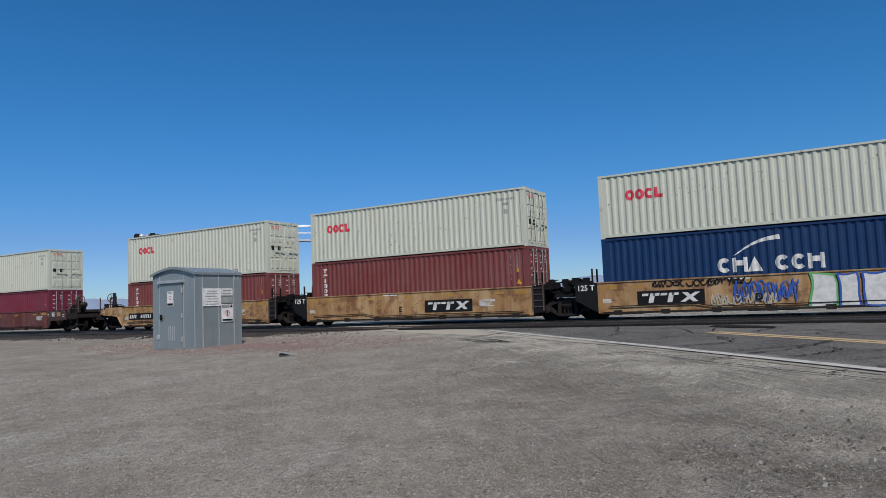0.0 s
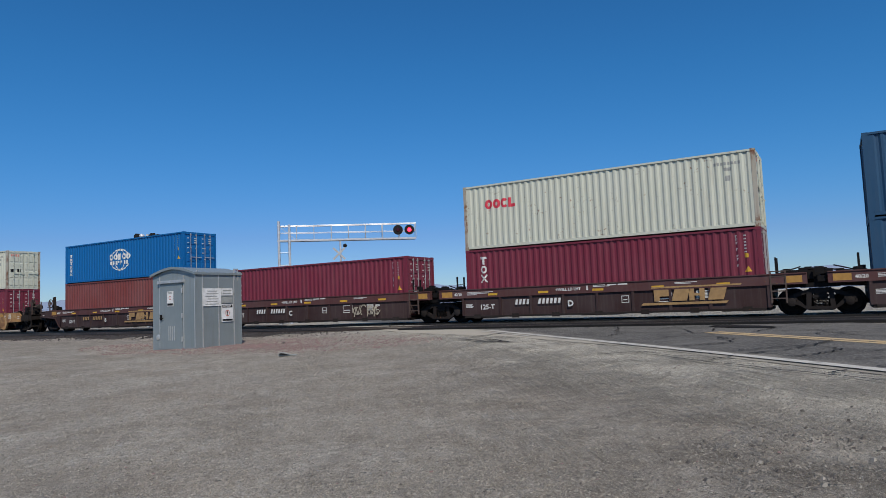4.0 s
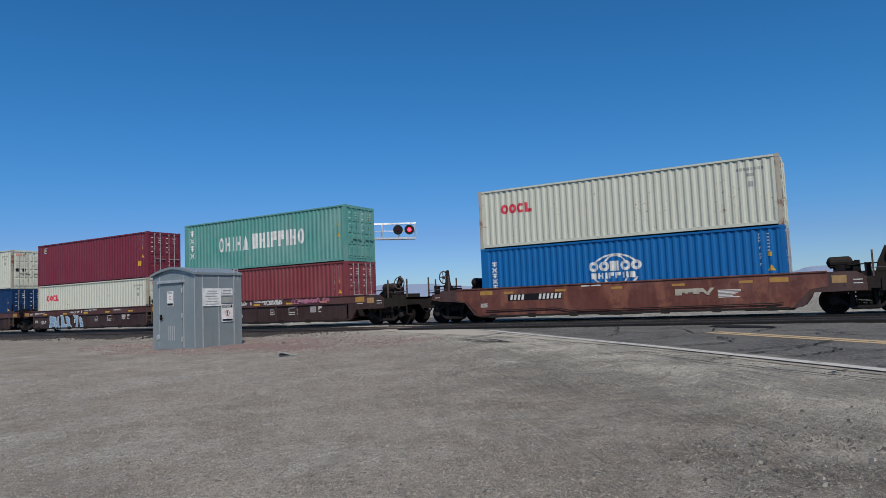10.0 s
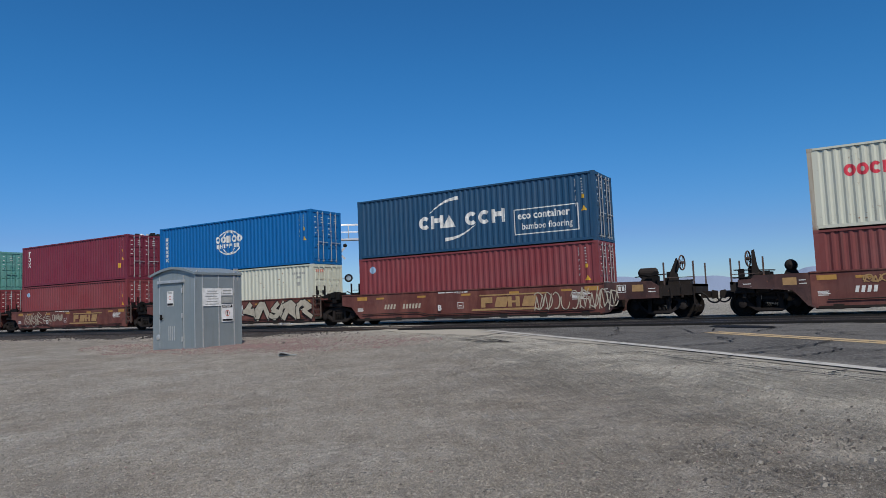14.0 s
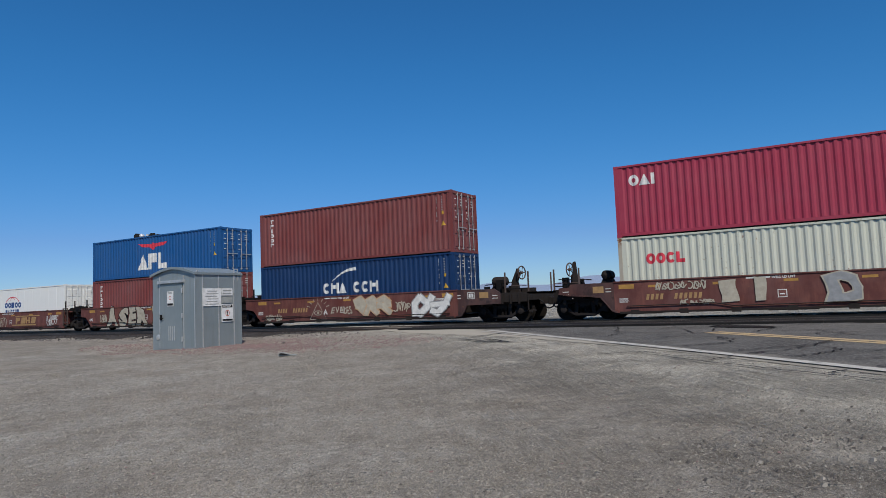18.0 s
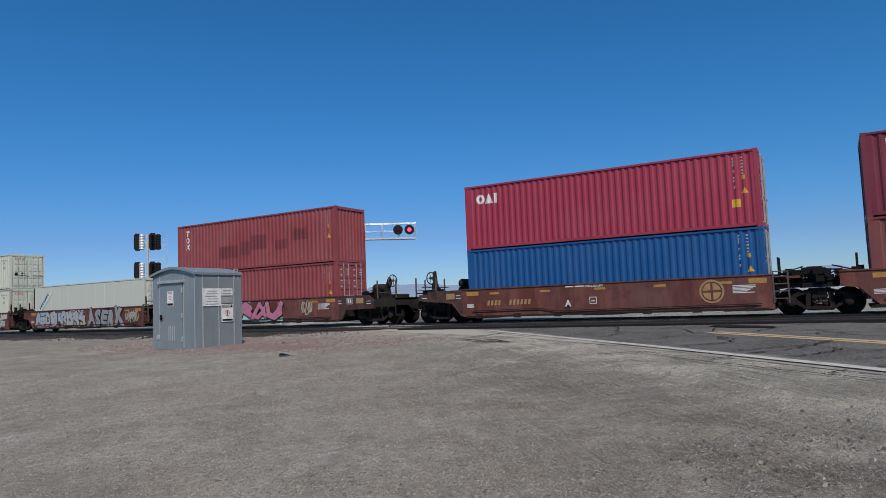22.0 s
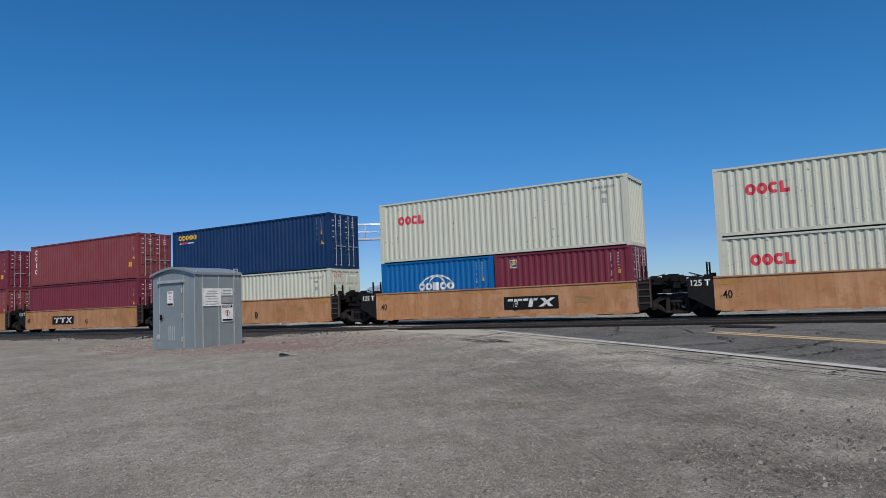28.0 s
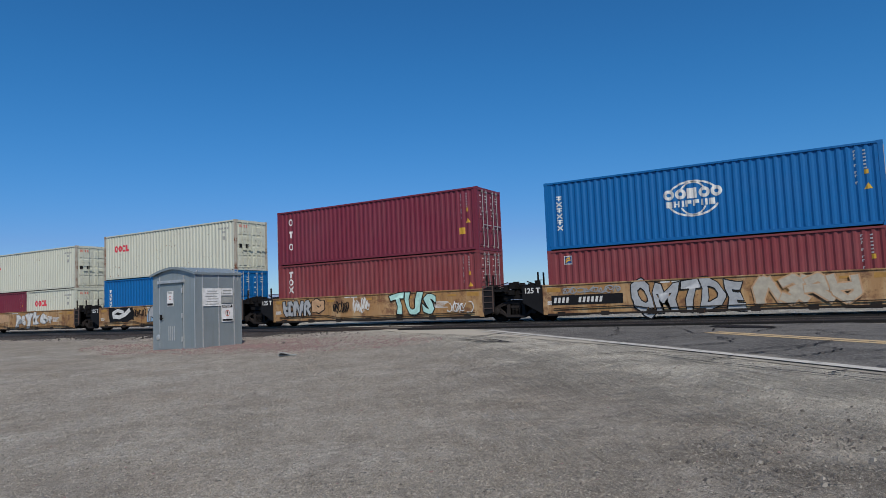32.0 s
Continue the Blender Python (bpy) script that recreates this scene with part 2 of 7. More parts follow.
def shared(key, make):
    """One mesh for each key; make() gives a Build, or a finished mesh."""
    if key not in MESHES:
        got = make()
        MESHES[key] = got.mesh(str(key[0])) if isinstance(got, Build) else got
    return MESHES[key]


def part(name, mesh, material, parent, label="", at=None):
    if isinstance(mesh, Build):
        mesh = mesh.mesh(name)
    if not mesh.materials:
        mesh.materials.append(material)
    ob = new(name, mesh)
    ob.material_slots[0].link = "OBJECT"
    ob.material_slots[0].material = material
    ob.parent = parent
    if at is not None:
        ob.matrix_basis = at
    if label:
        ob["label"] = label
    return ob


def thing(name, label, category, group="", kind=""):
    return tagged(new(name), label, category, group, kind)


def letters(body, size, bold=0.0, spacing=1.0, squeeze=1.0, lean=0.0):
    """The words as a flat mesh in x and z, its left foot at the origin."""
    cu = bpy.data.curves.new("words", "FONT")
    cu.body, cu.size, cu.offset, cu.space_character, cu.shear, cu.resolution_u = body, size, bold, spacing, lean, 2
    ob = bpy.data.objects.new("words", cu)
    me = bpy.data.meshes.new_from_object(ob)
    bpy.data.objects.remove(ob)
    me.transform(Matrix(((squeeze, 0, 0, 0), (0, 0, -1, 0), (0, 1, 0, 0), (0, 0, 0, 1))))
    return me


def word(body, size, bold=0.0, squeeze=1.0, lean=0.0, at_x=0.0):
    """One sprayed letter, uneven as if drawn by arm, as it stands at_x along its line."""
    def build():
        me = letters(body, size, bold, 1.0, squeeze, lean)
        bm = bmesh.new()
        bm.from_mesh(me)
        for v in bm.verts:
            v.co.x += at_x
        hi, lo = max(v.co.x for v in bm.verts), min(v.co.x for v in bm.verts)
        for i in range(1, 5):
            bmesh.ops.bisect_plane(bm, geom=bm.verts[:] + bm.edges[:] + bm.faces[:], plane_co=(lo + (hi - lo) * i / 5, 0, 0), plane_no=(1, 0, 0), dist=1e-5)
        for z in (size * 0.25, size * 0.5):
            bmesh.ops.bisect_plane(bm, geom=bm.verts[:] + bm.edges[:] + bm.faces[:], plane_co=(0, 0, z), plane_no=(0, 0, 1), dist=1e-5)
        for v in bm.verts:
            x, z = v.co.x, v.co.z
            v.co.z = z * (1 + 0.10 * math.sin(x * 2.7 + size * 9)) + 0.045 * math.sin(x * 4.3)
            v.co.x = x + 0.09 * math.sin(z * 4.5 + x * 1.9) + 0.05 * math.sin(x * 3.7)
        bm.to_mesh(me)
        bm.free()
        return me
    return shared(("word", body, size, bold, squeeze, lean, round(at_x, 3)), build)


# ---- shipping containers ----
CW = 1.219
PITCH = 0.278


def rib_count(length):
    return int((length - 0.36) / PITCH)


RIB = (0.0, 0.074, 0.139, 0.213)       # outer flat, slope, inner flat, slope
RIB_DEEP = 0.036


def rib_breaks(length):
    n = rib_count(length)
    x0 = -n * PITCH / 2
    return [x0 + i * PITCH + d for i in range(n) for d in RIB] + [x0 + n * PITCH]


def rib_depth(x, length):
    n = rib_count(length)
    u = x + n * PITCH / 2
    if u <= 0 or u >= n * PITCH:
        return 0.0
    return float(np.interp(u % PITCH, (*RIB, PITCH), (0.0, 0.0, RIB_DEEP, RIB_DEEP, 0.0)))


FACE = 1.207


def make_side(length, height, smooth):
    b = Build()
    if smooth:
        xs = [-length / 2 + 0.1]
        for i in range(1, 12):
            x = -length / 2 + i * length / 12
            xs += [x - 0.012, x, x + 0.012]
        xs += [length / 2 - 0.1]
        ys = [-FACE + (0.008 if i % 3 == 2 else 0.0) for i in range(len(xs))]
        ys[0] = ys[-1] = -FACE
    else:
        xs = [-length / 2 + 0.1] + rib_breaks(length) + [length / 2 - 0.1]
        ys = [-FACE + rib_depth(x, length) for x in xs]
    z0, z1 = 0.155, height - 0.06
    vs = [(x, y, z) for x, y in zip(xs, ys) for z in (z0, z1)]
    fs = [(2 * i, 2 * i + 2, 2 * i + 3, 2 * i + 1) for i in range(len(xs) - 1)]
    return b.add(vs, fs)


def make_end(height):
    """A ribbed front wall that looks along +x, about x = 0."""
    b = Build()
    n = 8
    w = 2.438 - 0.28
    p = w / n
    pts = []
    for i in range(n):
        y = -w / 2 + i * p
        pts += [(y, 0.0), (y + p * 0.28, 0.0), (y + p * 0.5, -0.04), (y + p * 0.78, -0.04)]
    pts.append((w / 2, 0.0))
    vs = [(x, y, z) for y, x in pts for z in (0.15, height - 0.08)]
    return b.add(vs, [(2 * i, 2 * i + 2, 2 * i + 3, 2 * i + 1) for i in range(len(pts) - 1)])


def make_door(height):
    """One leaf, from y = 0 to y = 1.06, with its pressed panels raised out of one sheet."""
    ys = [0.0, 0.09, 0.30, 0.40, 0.70, 0.80, 0.98, 1.06]
    zs = [0.17]
    for k in range(4):
        z0 = 0.26 + k * (height - 0.5) / 4
        zs += [z0, z0 + (height - 0.9) / 4]
    zs.append(height - 0.13)
    b = Build()
    n = len(zs)
    b.v = [(0.0, y, z) for y in ys for z in zs]
    for i in range(len(ys) - 1):
        for j in range(n - 1):
            q = [i * n + j, (i + 1) * n + j, (i + 1) * n + j + 1, i * n + j + 1]
            if i % 2 and j % 2:
                up = []
                cy, cz = (ys[i] + ys[i + 1]) / 2, (zs[j] + zs[j + 1]) / 2
                for c in q:
                    _, y, z = b.v[c]
                    up.append(len(b.v))
                    b.v.append((0.024, y + (0.02 if y < cy else -0.02), z + (0.02 if z < cz else -0.02)))
                b.f += [(q[t], q[(t + 1) % 4], up[(t + 1) % 4], up[t]) for t in range(4)] + [tuple(up)]
            else:
                b.f.append(tuple(q))
    back = len(b.v)
    b.v += [(-0.05, y, z) for y in (ys[0], ys[-1]) for z in (zs[0], zs[-1])]
    m = len(ys) - 1
    b.f += [(back, back + 1, *[j for j in range(n - 1, -1, -1)]), (back + 3, back + 2, *[m * n + j for j in range(n)]),
            (back + 2, back, *[i * n for i in range(m + 1)]), (back + 1, back + 3, *[i * n + n - 1 for i in range(m, -1, -1)])]
    return b


def make_rod(height):
    b = Build().rod((0.06, 0, 0.12), (0.06, 0, height - 0.08), 0.018, 6)
    for z in (0.2, height * 0.36, height * 0.62, height - 0.18):
        b.box(0.0, 0.080, -0.032, 0.032, z - 0.025, z + 0.025)
    b.box(0.05, 0.085, 0.0, 0.36, height * 0.40, height * 0.40 + 0.035)
    return b


def make_post(height):
    """A corner post with its two castings, for the corner at +x, -y."""
    b = Build().box(-0.15, 0.0, -CW, -CW + 0.11, 0.118, height - 0.118)
    for z in (0.0, height - 0.118):
        b.box(-0.178, 0.006, -CW - 0.004, -CW + 0.162, z, z + 0.118)
    return b


def make_rail(length, top, height):
    b = Build()
    if top:
        return b.box(-length / 2 + 0.17, length / 2 - 0.17, -CW - 0.010, -CW + 0.06, height - 0.085, height - 0.012)
    b.box(-length / 2 + 0.17, length / 2 - 0.17, -CW + 0.012, -CW + 0.07, 0.050, 0.16)
    for x in (-1.0, 1.0) if length > 7 else ():
        b.box(x - 0.18, x + 0.18, -CW + 0.004, -CW + 0.03, 0.052, 0.12)
    return b


FLIP = pose(0, 0, 0, 0, 0, 180)


def conform(me, length, dx, dz, smooth, lift):
    """Lay flat paint on the ribbed side, moved to (dx, dz) from the upper left corner."""
    bm = bmesh.new()
    bm.from_mesh(me)
    for v in bm.verts:
        v.co.x += dx - length / 2
        v.co.z += dz
    if not smooth:
        lo, hi = min(v.co.x for v in bm.verts), max(v.co.x for v in bm.verts)
        for x in rib_breaks(length):
            if lo < x < hi:
                bmesh.ops.bisect_plane(bm, geom=bm.verts[:] + bm.edges[:] + bm.faces[:], plane_co=(x, 0, 0), plane_no=(1, 0, 0), dist=1e-5)
        for v in bm.verts:
            v.co.y = -FACE - lift + rib_depth(v.co.x, length)
    else:
        for v in bm.verts:
            v.co.y = -FACE - lift
    out = bpy.data.meshes.new("paint")
    bm.to_mesh(out)
    bm.free()
    return out


def mark(box, key, make, material, dx, dz, name="marking", label="", lift=0.004):
    """Paint on the near side of a container: dx from its left end, dz below its top."""
    length, height, smooth = box["dims"]

    key = ("mark", key, round(length, 2), round(height, 2), bool(smooth), dx, dz, lift)
    if key not in MESHES:
        got = make()
        MESHES[key] = [conform(me.mesh() if isinstance(me, Build) else me, length, dx, height + dz, smooth, lift) for me in (got if isinstance(got, list) else [got])]
    first = part(name, MESHES[key][0], material, box, label)
    if name == "small_print":
        first["kind"] = "stuff"
    for me in MESHES[key][1:]:
        part("shape", me, material, first)
    return first


def blocks(pattern, w, h, gap, th=0.13, lean=0.0):
    """A word mark as plain shapes, one piece each: o ring, b block, a wedge, i bar, f field, space."""
    x, pieces = 0.0, []
    for ch in pattern:
        b = Build()
        if ch == "o":
            b.ring(x + w / 2, h / 2, w / 2, h / 2, th)
        elif ch == "c":
            b.ring(x + w / 2, h / 2, w / 2, h / 2, th, 22, 42, 318)
        elif ch == "b":
            b.rect(x, 0, x + w * 0.36, h, lean), b.rect(x + w * 0.36, 0, x + w * 0.9, h * 0.34, lean)
        elif ch == "m":
            b.rect(x, 0, x + w * 0.28, h), b.rect(x + w * 0.80, 0, x + w * 1.08, h), b.rect(x + w * 0.28, h * 0.45, x + w * 0.80, h * 0.8)
        elif ch == "a":
            b.tri((x - w * 0.05, 0), (x + w * 1.05, 0), (x + w * 0.5, h))
        elif ch == "i":
            b.rect(x + w * 0.1, 0, x + w * 0.42, h, lean)
            x -= w * 0.5
        elif ch == "t":
            b.rect(x + w * 0.36, 0, x + w * 0.64, h, lean), b.rect(x, h * 0.74, x + w * 0.36, h, lean), b.rect(x + w * 0.64, h * 0.74, x + w, h, lean)
        elif ch == "h":
            b.rect(x, 0, x + w * 0.3, h), b.rect(x + w * 0.6, 0, x + w * 0.9, h), b.rect(x + w * 0.3, h * 0.4, x + w * 0.6, h * 0.6)
        elif ch == "p":
            b.rect(x, 0, x + w * 0.34, h), b.rect(x + w * 0.34, h * 0.42, x + w * 0.9, h)
        elif ch == "f":
            b.rect(x, 0, x + w * 0.9, h, lean)
        elif ch == "z":
            q = [(0, 0), (0.3, 0), (0.5, 0.3), (0.7, 0), (1, 0), (0.66, 0.5), (1, 1), (0.7, 1), (0.5, 0.7), (0.3, 1), (0, 1), (0.34, 0.5)]
            b.add([(x + w * u + lean * h * t, 0, h * t) for u, t in q], [tuple(range(12))])
        x += (w + gap) if ch != " " else w * 0.8
        if b.v:
            pieces.append(b)
    return pieces


def column(pattern, w, h, gap):
    """Plain shapes one under another."""
    z, pieces = 0.0, []
    for ch in pattern:
        b = Build()
        z -= h
        if ch == "o":
            b.ring(w / 2, z + h / 2, w / 2, h / 2, w * 0.26, 14)
        elif ch == "t":
            b.rect(w * 0.35, z, w * 0.65, z + h * 0.7), b.rect(0, z + h * 0.7, w, z + h)
        elif ch == "i":
            b.rect(w * 0.3, z, w * 0.7, z + h)
        elif ch == "x":
            b.band([(0, z), (w, z + h)], w * 0.24, w * 0.24), b.band([(0, z + h), (w, z)], w * 0.24, w * 0.24)
        elif ch == "c":
            b.rect(0, z + h * 0.75, w, z + h), b.rect(w * 0.38, z, w * 0.62, z + h * 0.75), b.rect(w * 0.05, z + h * 0.3, w * 0.38, z + h * 0.5), b.rect(w * 0.62, z + h * 0.3, w * 0.95, z + h * 0.5)
        else:
            b.rect(0, z, w * 0.34, z + h), b.rect(w * 0.34, z + h * 0.55, w, z + h * 0.9)
        z -= gap
        pieces.append(b)
    return pieces


def swoosh(x0, z0, x1, z1, rise, w0, w1, n=12):
    pts = []
    for i in range(n + 1):
        t = i / n
        pts.append((x0 + (x1 - x0) * t, z0 + (z1 - z0) * t + rise * math.sin(math.pi * t) * 0.5))
    return Build().band(pts, w0, w1)


def id_marks(c, faint=False):
    """The rows of small print and the stickers near the right end of the side: bars, too small to read."""
    length = c["dims"][0]
    mat = M_GREYM if faint else M_WHITE

    def print_rows():
        b = Build()
        rng = random.Random(5)
        for k in range(11):
            if rng.random() < 0.85:
                b.rect(0.0, -0.12 * k - 0.085, 0.03, -0.12 * k).rect(0.03, -0.12 * k - 0.03, 0.065, -0.12 * k)
        for k in range(6):
            b.rect(0.28, -0.12 * k - 0.05, 0.36, -0.12 * k)
        return b

    def faint_rows():
        b = Build()
        for k in range(8):
            b.rect(0.12 * k, 0.0, 0.12 * k + 0.085, 0.11)
        b.rect(0.35, -0.22, 0.6, -0.10), b.rect(0.38, -0.60, 0.55, -0.40)
        return b
    if faint:
        mark(c, "faint_id", faint_rows, mat, length - 1.45, -0.50, "small_print")
    else:
        mark(c, "id", print_rows, mat, length - 0.88, -0.26, "small_print")
        mark(c, "sticker", lambda: Build().rect(0, 0, 0.13, 0.16), M_YEL, length - 0.60, -1.10, "sticker", "yellow sticker")
        mark(c, "triangle", lambda: Build().tri((0, 0), (0.26, 0), (0.13, 0.22)), M_YEL, length - 0.64, -1.62, "warning_triangle", "yellow warning triangle")
        if c["tone"] in ("maroon", "scarlet", "red"):
            mark(c, "yellow_label", lambda: Build().rect(0, 0, 0.30, 0.30), M_YEL, length - 0.98, -2.12, "label_plate", "yellow label")


def container(colour, height=2.896, length=12.192, brand="", right="door", label="", category="shipping container", trim=None, faint=False, mends=(), mend_m=None):
    smooth = brand in ("reefer", "cube")
    ob = thing("shipping_container" if not smooth else "reefer_container", label, category, "containers on the train")
    ob["dims"] = (length, height, 1.0 if smooth else 0.0)
    ob["tone"] = colour
    m = PAINT[colour]
    post_m = trim or m
    key = (round(length, 2), round(height, 2))
    side = shared(("side_panel", *key, smooth), lambda: make_side(length, height, smooth))
    part("side_panel", side, m, ob)
    part("side_panel", side, m, ob, at=FLIP)
    part("roof", shared(("roof", *key), lambda: Build().box(-length / 2 + 0.17, length / 2 - 0.17, -1.15, 1.15, height - 0.06, height - 0.02)), m, ob)
    part("floor", shared(("floor", *key), lambda: Build().box(-length / 2 + 0.17, length / 2 - 0.17, -1.16, 1.16, 0.03, 0.14)), M_STEEL, ob)
    for top in (True, False):
        rail = shared(("rail", *key, top), lambda: make_rail(length, top, height))
        part("top_rail" if top else "bottom_rail", rail, m, ob)
        part("top_rail" if top else "bottom_rail", rail, m, ob, at=FLIP)
    post = shared(("post", round(height, 2)), lambda: make_post(height))
    mirror = shared(("post_far", round(height, 2)), lambda: make_post_far(height))
    part("corner_post", post, post_m, ob, at=pose(length / 2, 0, 0))
    part("corner_post", mirror, post_m, ob, at=pose(length / 2, 0, 0))
    part("corner_post", post, post_m, ob, at=pose(-length / 2, 0, 0, 0, 0, 180))
    part("corner_post", mirror, post_m, ob, at=pose(-length / 2, 0, 0, 0, 0, 180))
    bar = shared(("end_bar",), lambda: Build().box(-0.10, 0.0, -1.10, 1.10, 0.012, 0.15))
    for sx, turn in ((1, 0), (-1, 180)):
        part("end_sill", bar, m, ob, at=pose(sx * length / 2, 0, 0, 0, 0, turn))
        part("end_header", bar, m, ob, at=pose(sx * length / 2, 0, height - 0.165, 0, 0, turn))
    door_turn, wall_turn = (0, 180) if right == "door" else (180, 0)
    sx = 1 if right == "door" else -1
    part("front_wall", shared(("front", round(height, 2)), lambda: make_end(height)), m, ob, at=pose(-sx * (length / 2 - 0.03), 0, 0, 0, 0, wall_turn))
    leaf = shared(("door", round(height, 2)), lambda: make_door(height))
    leaf2 = shared(("door2", round(height, 2)), lambda: mirrored(make_door(height)))
    rod = shared(("lock_rod", round(height, 2)), lambda: make_rod(height))
    base = pose(0, 0, 0, 0, 0, door_turn)
    rod_m = m if colour in ("cream", "white", "green") else M_ROD
    for mesh, y0, s in ((leaf, -1.075, 1), (leaf2, 1.075, -1)):
        d = part("door", mesh, m, ob, at=base @ pose(length / 2 - 0.03, y0, 0))
        for k in (0.35, 0.75):
            part("lock_rod", rod, rod_m, d, at=pose(0.0, s * k, 0))
        if right == "door":
            plate_y = 0.12 if s > 0 else -0.95
            if colour == "cream":
                if s > 0:
                    part("logo", shared(("doorlogo",), lambda: end_paint([(0.14 + 0.16 * k, 0.25 + 0.16 * k, -0.44, -0.27) for k in range(4)])), M_PINK, d, "small red word mark", pose(0.028, 0, height))["kind"] = "stuff"
                    part("label_plate", shared(("doordark",), lambda: end_paint([(0.12, 0.34, -1.62, -1.38), (0.6, 0.84, -1.62, -1.38)])), M_BLACK, d, "dark square labels", pose(0.028, 0, height))["kind"] = "stuff"
            else:
                part("small_print", shared(("doorprint", s), lambda: end_paint([(plate_y, plate_y + 0.13, -0.41 - 0.29 * k, -0.365 - 0.29 * k) for k in range(4)] + [(plate_y + 0.5, plate_y + 0.70, -0.41 - 0.13 * k, -0.37 - 0.13 * k) for k in range(3)])), M_WHITE, d, "", pose(0.028, 0, height))["kind"] = "stuff"
    BRANDS.get(brand, lambda c: None)(ob)
    for i, (mx, mz, mw, mh) in enumerate(mends):
        mark(ob, f"mend{mw}{mh}", lambda: Build().rect(0, 0, mw, mh), mend_m, mx, mz, "repaint_patch", "overpainted patch")
    if not smooth:
        id_marks(ob, faint or colour in ("cream", "white"))
    return ob


def make_post_far(height):
    return mirrored(make_post(height))


def mirrored(b):
    b.v = [(x, -y, z) for x, y, z in b.v]
    b.f = [tuple(reversed(q)) for q in b.f]
    return b


def end_paint(rects):
    b = Build()
    for y0, y1, z0, z1 in rects:
        b.add([(0, y0, z0), (0, y1, z0), (0, y1, z1), (0, y0, z1)], [(0, 1, 2, 3)])
    return b


def brand_ring(c, faded=False):
    mark(c, "rings", lambda: blocks("oocb", 0.36, 0.42, 0.02, 0.12), M_PINK if faded else M_RED, 1.08, -1.12, "word_mark", "faded red word mark" if faded else "red word mark")


def brand_swoosh(c, second=False, eco=0, dx=0.0, big=1.0):
    def word_mark():
        return blocks("cma ccm", 0.48 * big, 0.54 * big ** 0.5, 0.04 * big, 0.155 * big ** 0.5)
    mark(c, f"wordmark{big}", word_mark, M_WHITE, 4.35 + dx, -1.62 if big == 1.0 else -1.75, "word_mark", "white word mark")
    mark(c, "swoosh", lambda: swoosh(0, 0, 1.55, 0.58, 0.30, 0.03, 0.17), M_WHITE, 4.95 + dx, -1.00, "swoosh", "white curved stroke")
    if second:
        mark(c, "swoosh2", lambda: swoosh(0, 0, 1.60, 0.56, -0.30, 0.17, 0.03), M_WHITE, 5.75 + dx, -2.30, "swoosh", "white curved stroke")
    if eco:
        bold = 0.012
        if eco == 1:
            mark(c, "low_label", lambda: Build().rect(0, 0, 0.34, 0.44), M_YEL, 0.34, -2.52, "label_plate", "yellow label")
        mark(c, "eco1", lambda: letters("eco container", 0.46, bold, 1.0, 0.92), M_WHITE, 8.68, -1.72, "lettering", "white lettering")
        mark(c, "eco2", lambda: letters("bamboo flooring", 0.40, 0.006, 1.0, 0.86), M_WHITE, 8.86, -2.18, "lettering", "white lettering")
        if eco == 2:
            def outline():
                b = Build().rect(0, 0, 2.95, 0.045).rect(0, 1.08, 2.95, 1.125)
                return b.rect(0, 0.045, 0.05, 1.08).rect(2.90, 0.045, 2.95, 1.08)
            mark(c, "eco_box", outline, M_WHITE, 8.50, -2.40, "outline", "white outlined box")


def brand_globe(c):
    def rings():
        b = Build().ring(1.06, 0.68, 1.0, 0.70, 0.075, 22, 24, 156).ring(1.06, 0.68, 1.0, 0.70, 0.075, 22, 204, 336)
        b.ring(1.06, 0.68, 0.55, 0.66, 0.065, 16, 28, 152).ring(1.06, 0.68, 0.55, 0.66, 0.065, 16, 212, 328)
        return b
    mark(c, "globe", rings, M_WHITE, 4.95, -1.98, "globe_emblem", "white globe of curved lines")
    mark(c, "globe_word", lambda: blocks("oofoo", 0.41, 0.40, 0.025, 0.125), M_WHITE, 4.92, -1.30, "word_mark", "white word mark", 0.008)
    mark(c, "globe_word2", lambda: blocks("fhippiif", 0.245, 0.24, 0.03, 0.07), M_WHITE, 5.02, -1.60, "word_mark", "white word mark", 0.008)
    mark(c, "column_marks", lambda: column("cxcxcx", 0.23, 0.20, 0.05), M_WHITE, 0.52, -0.62, "character_column", "column of small white marks")


def brand_spaced(c):
    mark(c, "spaced", lambda: blocks("ooooo", 0.84, 0.84, 0.42, 0.21), M_BLUE, 3.15, -1.80, "word_mark", "large blue spaced word mark")
    mark(c, "spaced_small", lambda: blocks("tf hhhh", 0.30, 0.24, 0.06, 0.08), M_BLUE, 0.55, -0.64, "word_mark", "small blue marks")


def brand_green(c):
    mark(c, "long_word", lambda: blocks("ohiha", 0.44, 0.82, 0.10, 0.15), M_WHITE, 2.90, -1.82, "word_mark", "large white word mark")
    mark(c, "long_word2", lambda: blocks("fhippiho", 0.44, 0.84, 0.10, 0.15), M_WHITE, 5.60, -1.80, "word_mark", "large white word mark")
    mark(c, "tall_marks", lambda: column("cxcx", 0.38, 0.34, 0.10), M_WHITE, 0.45, -0.38, "character_column", "column of white marks")


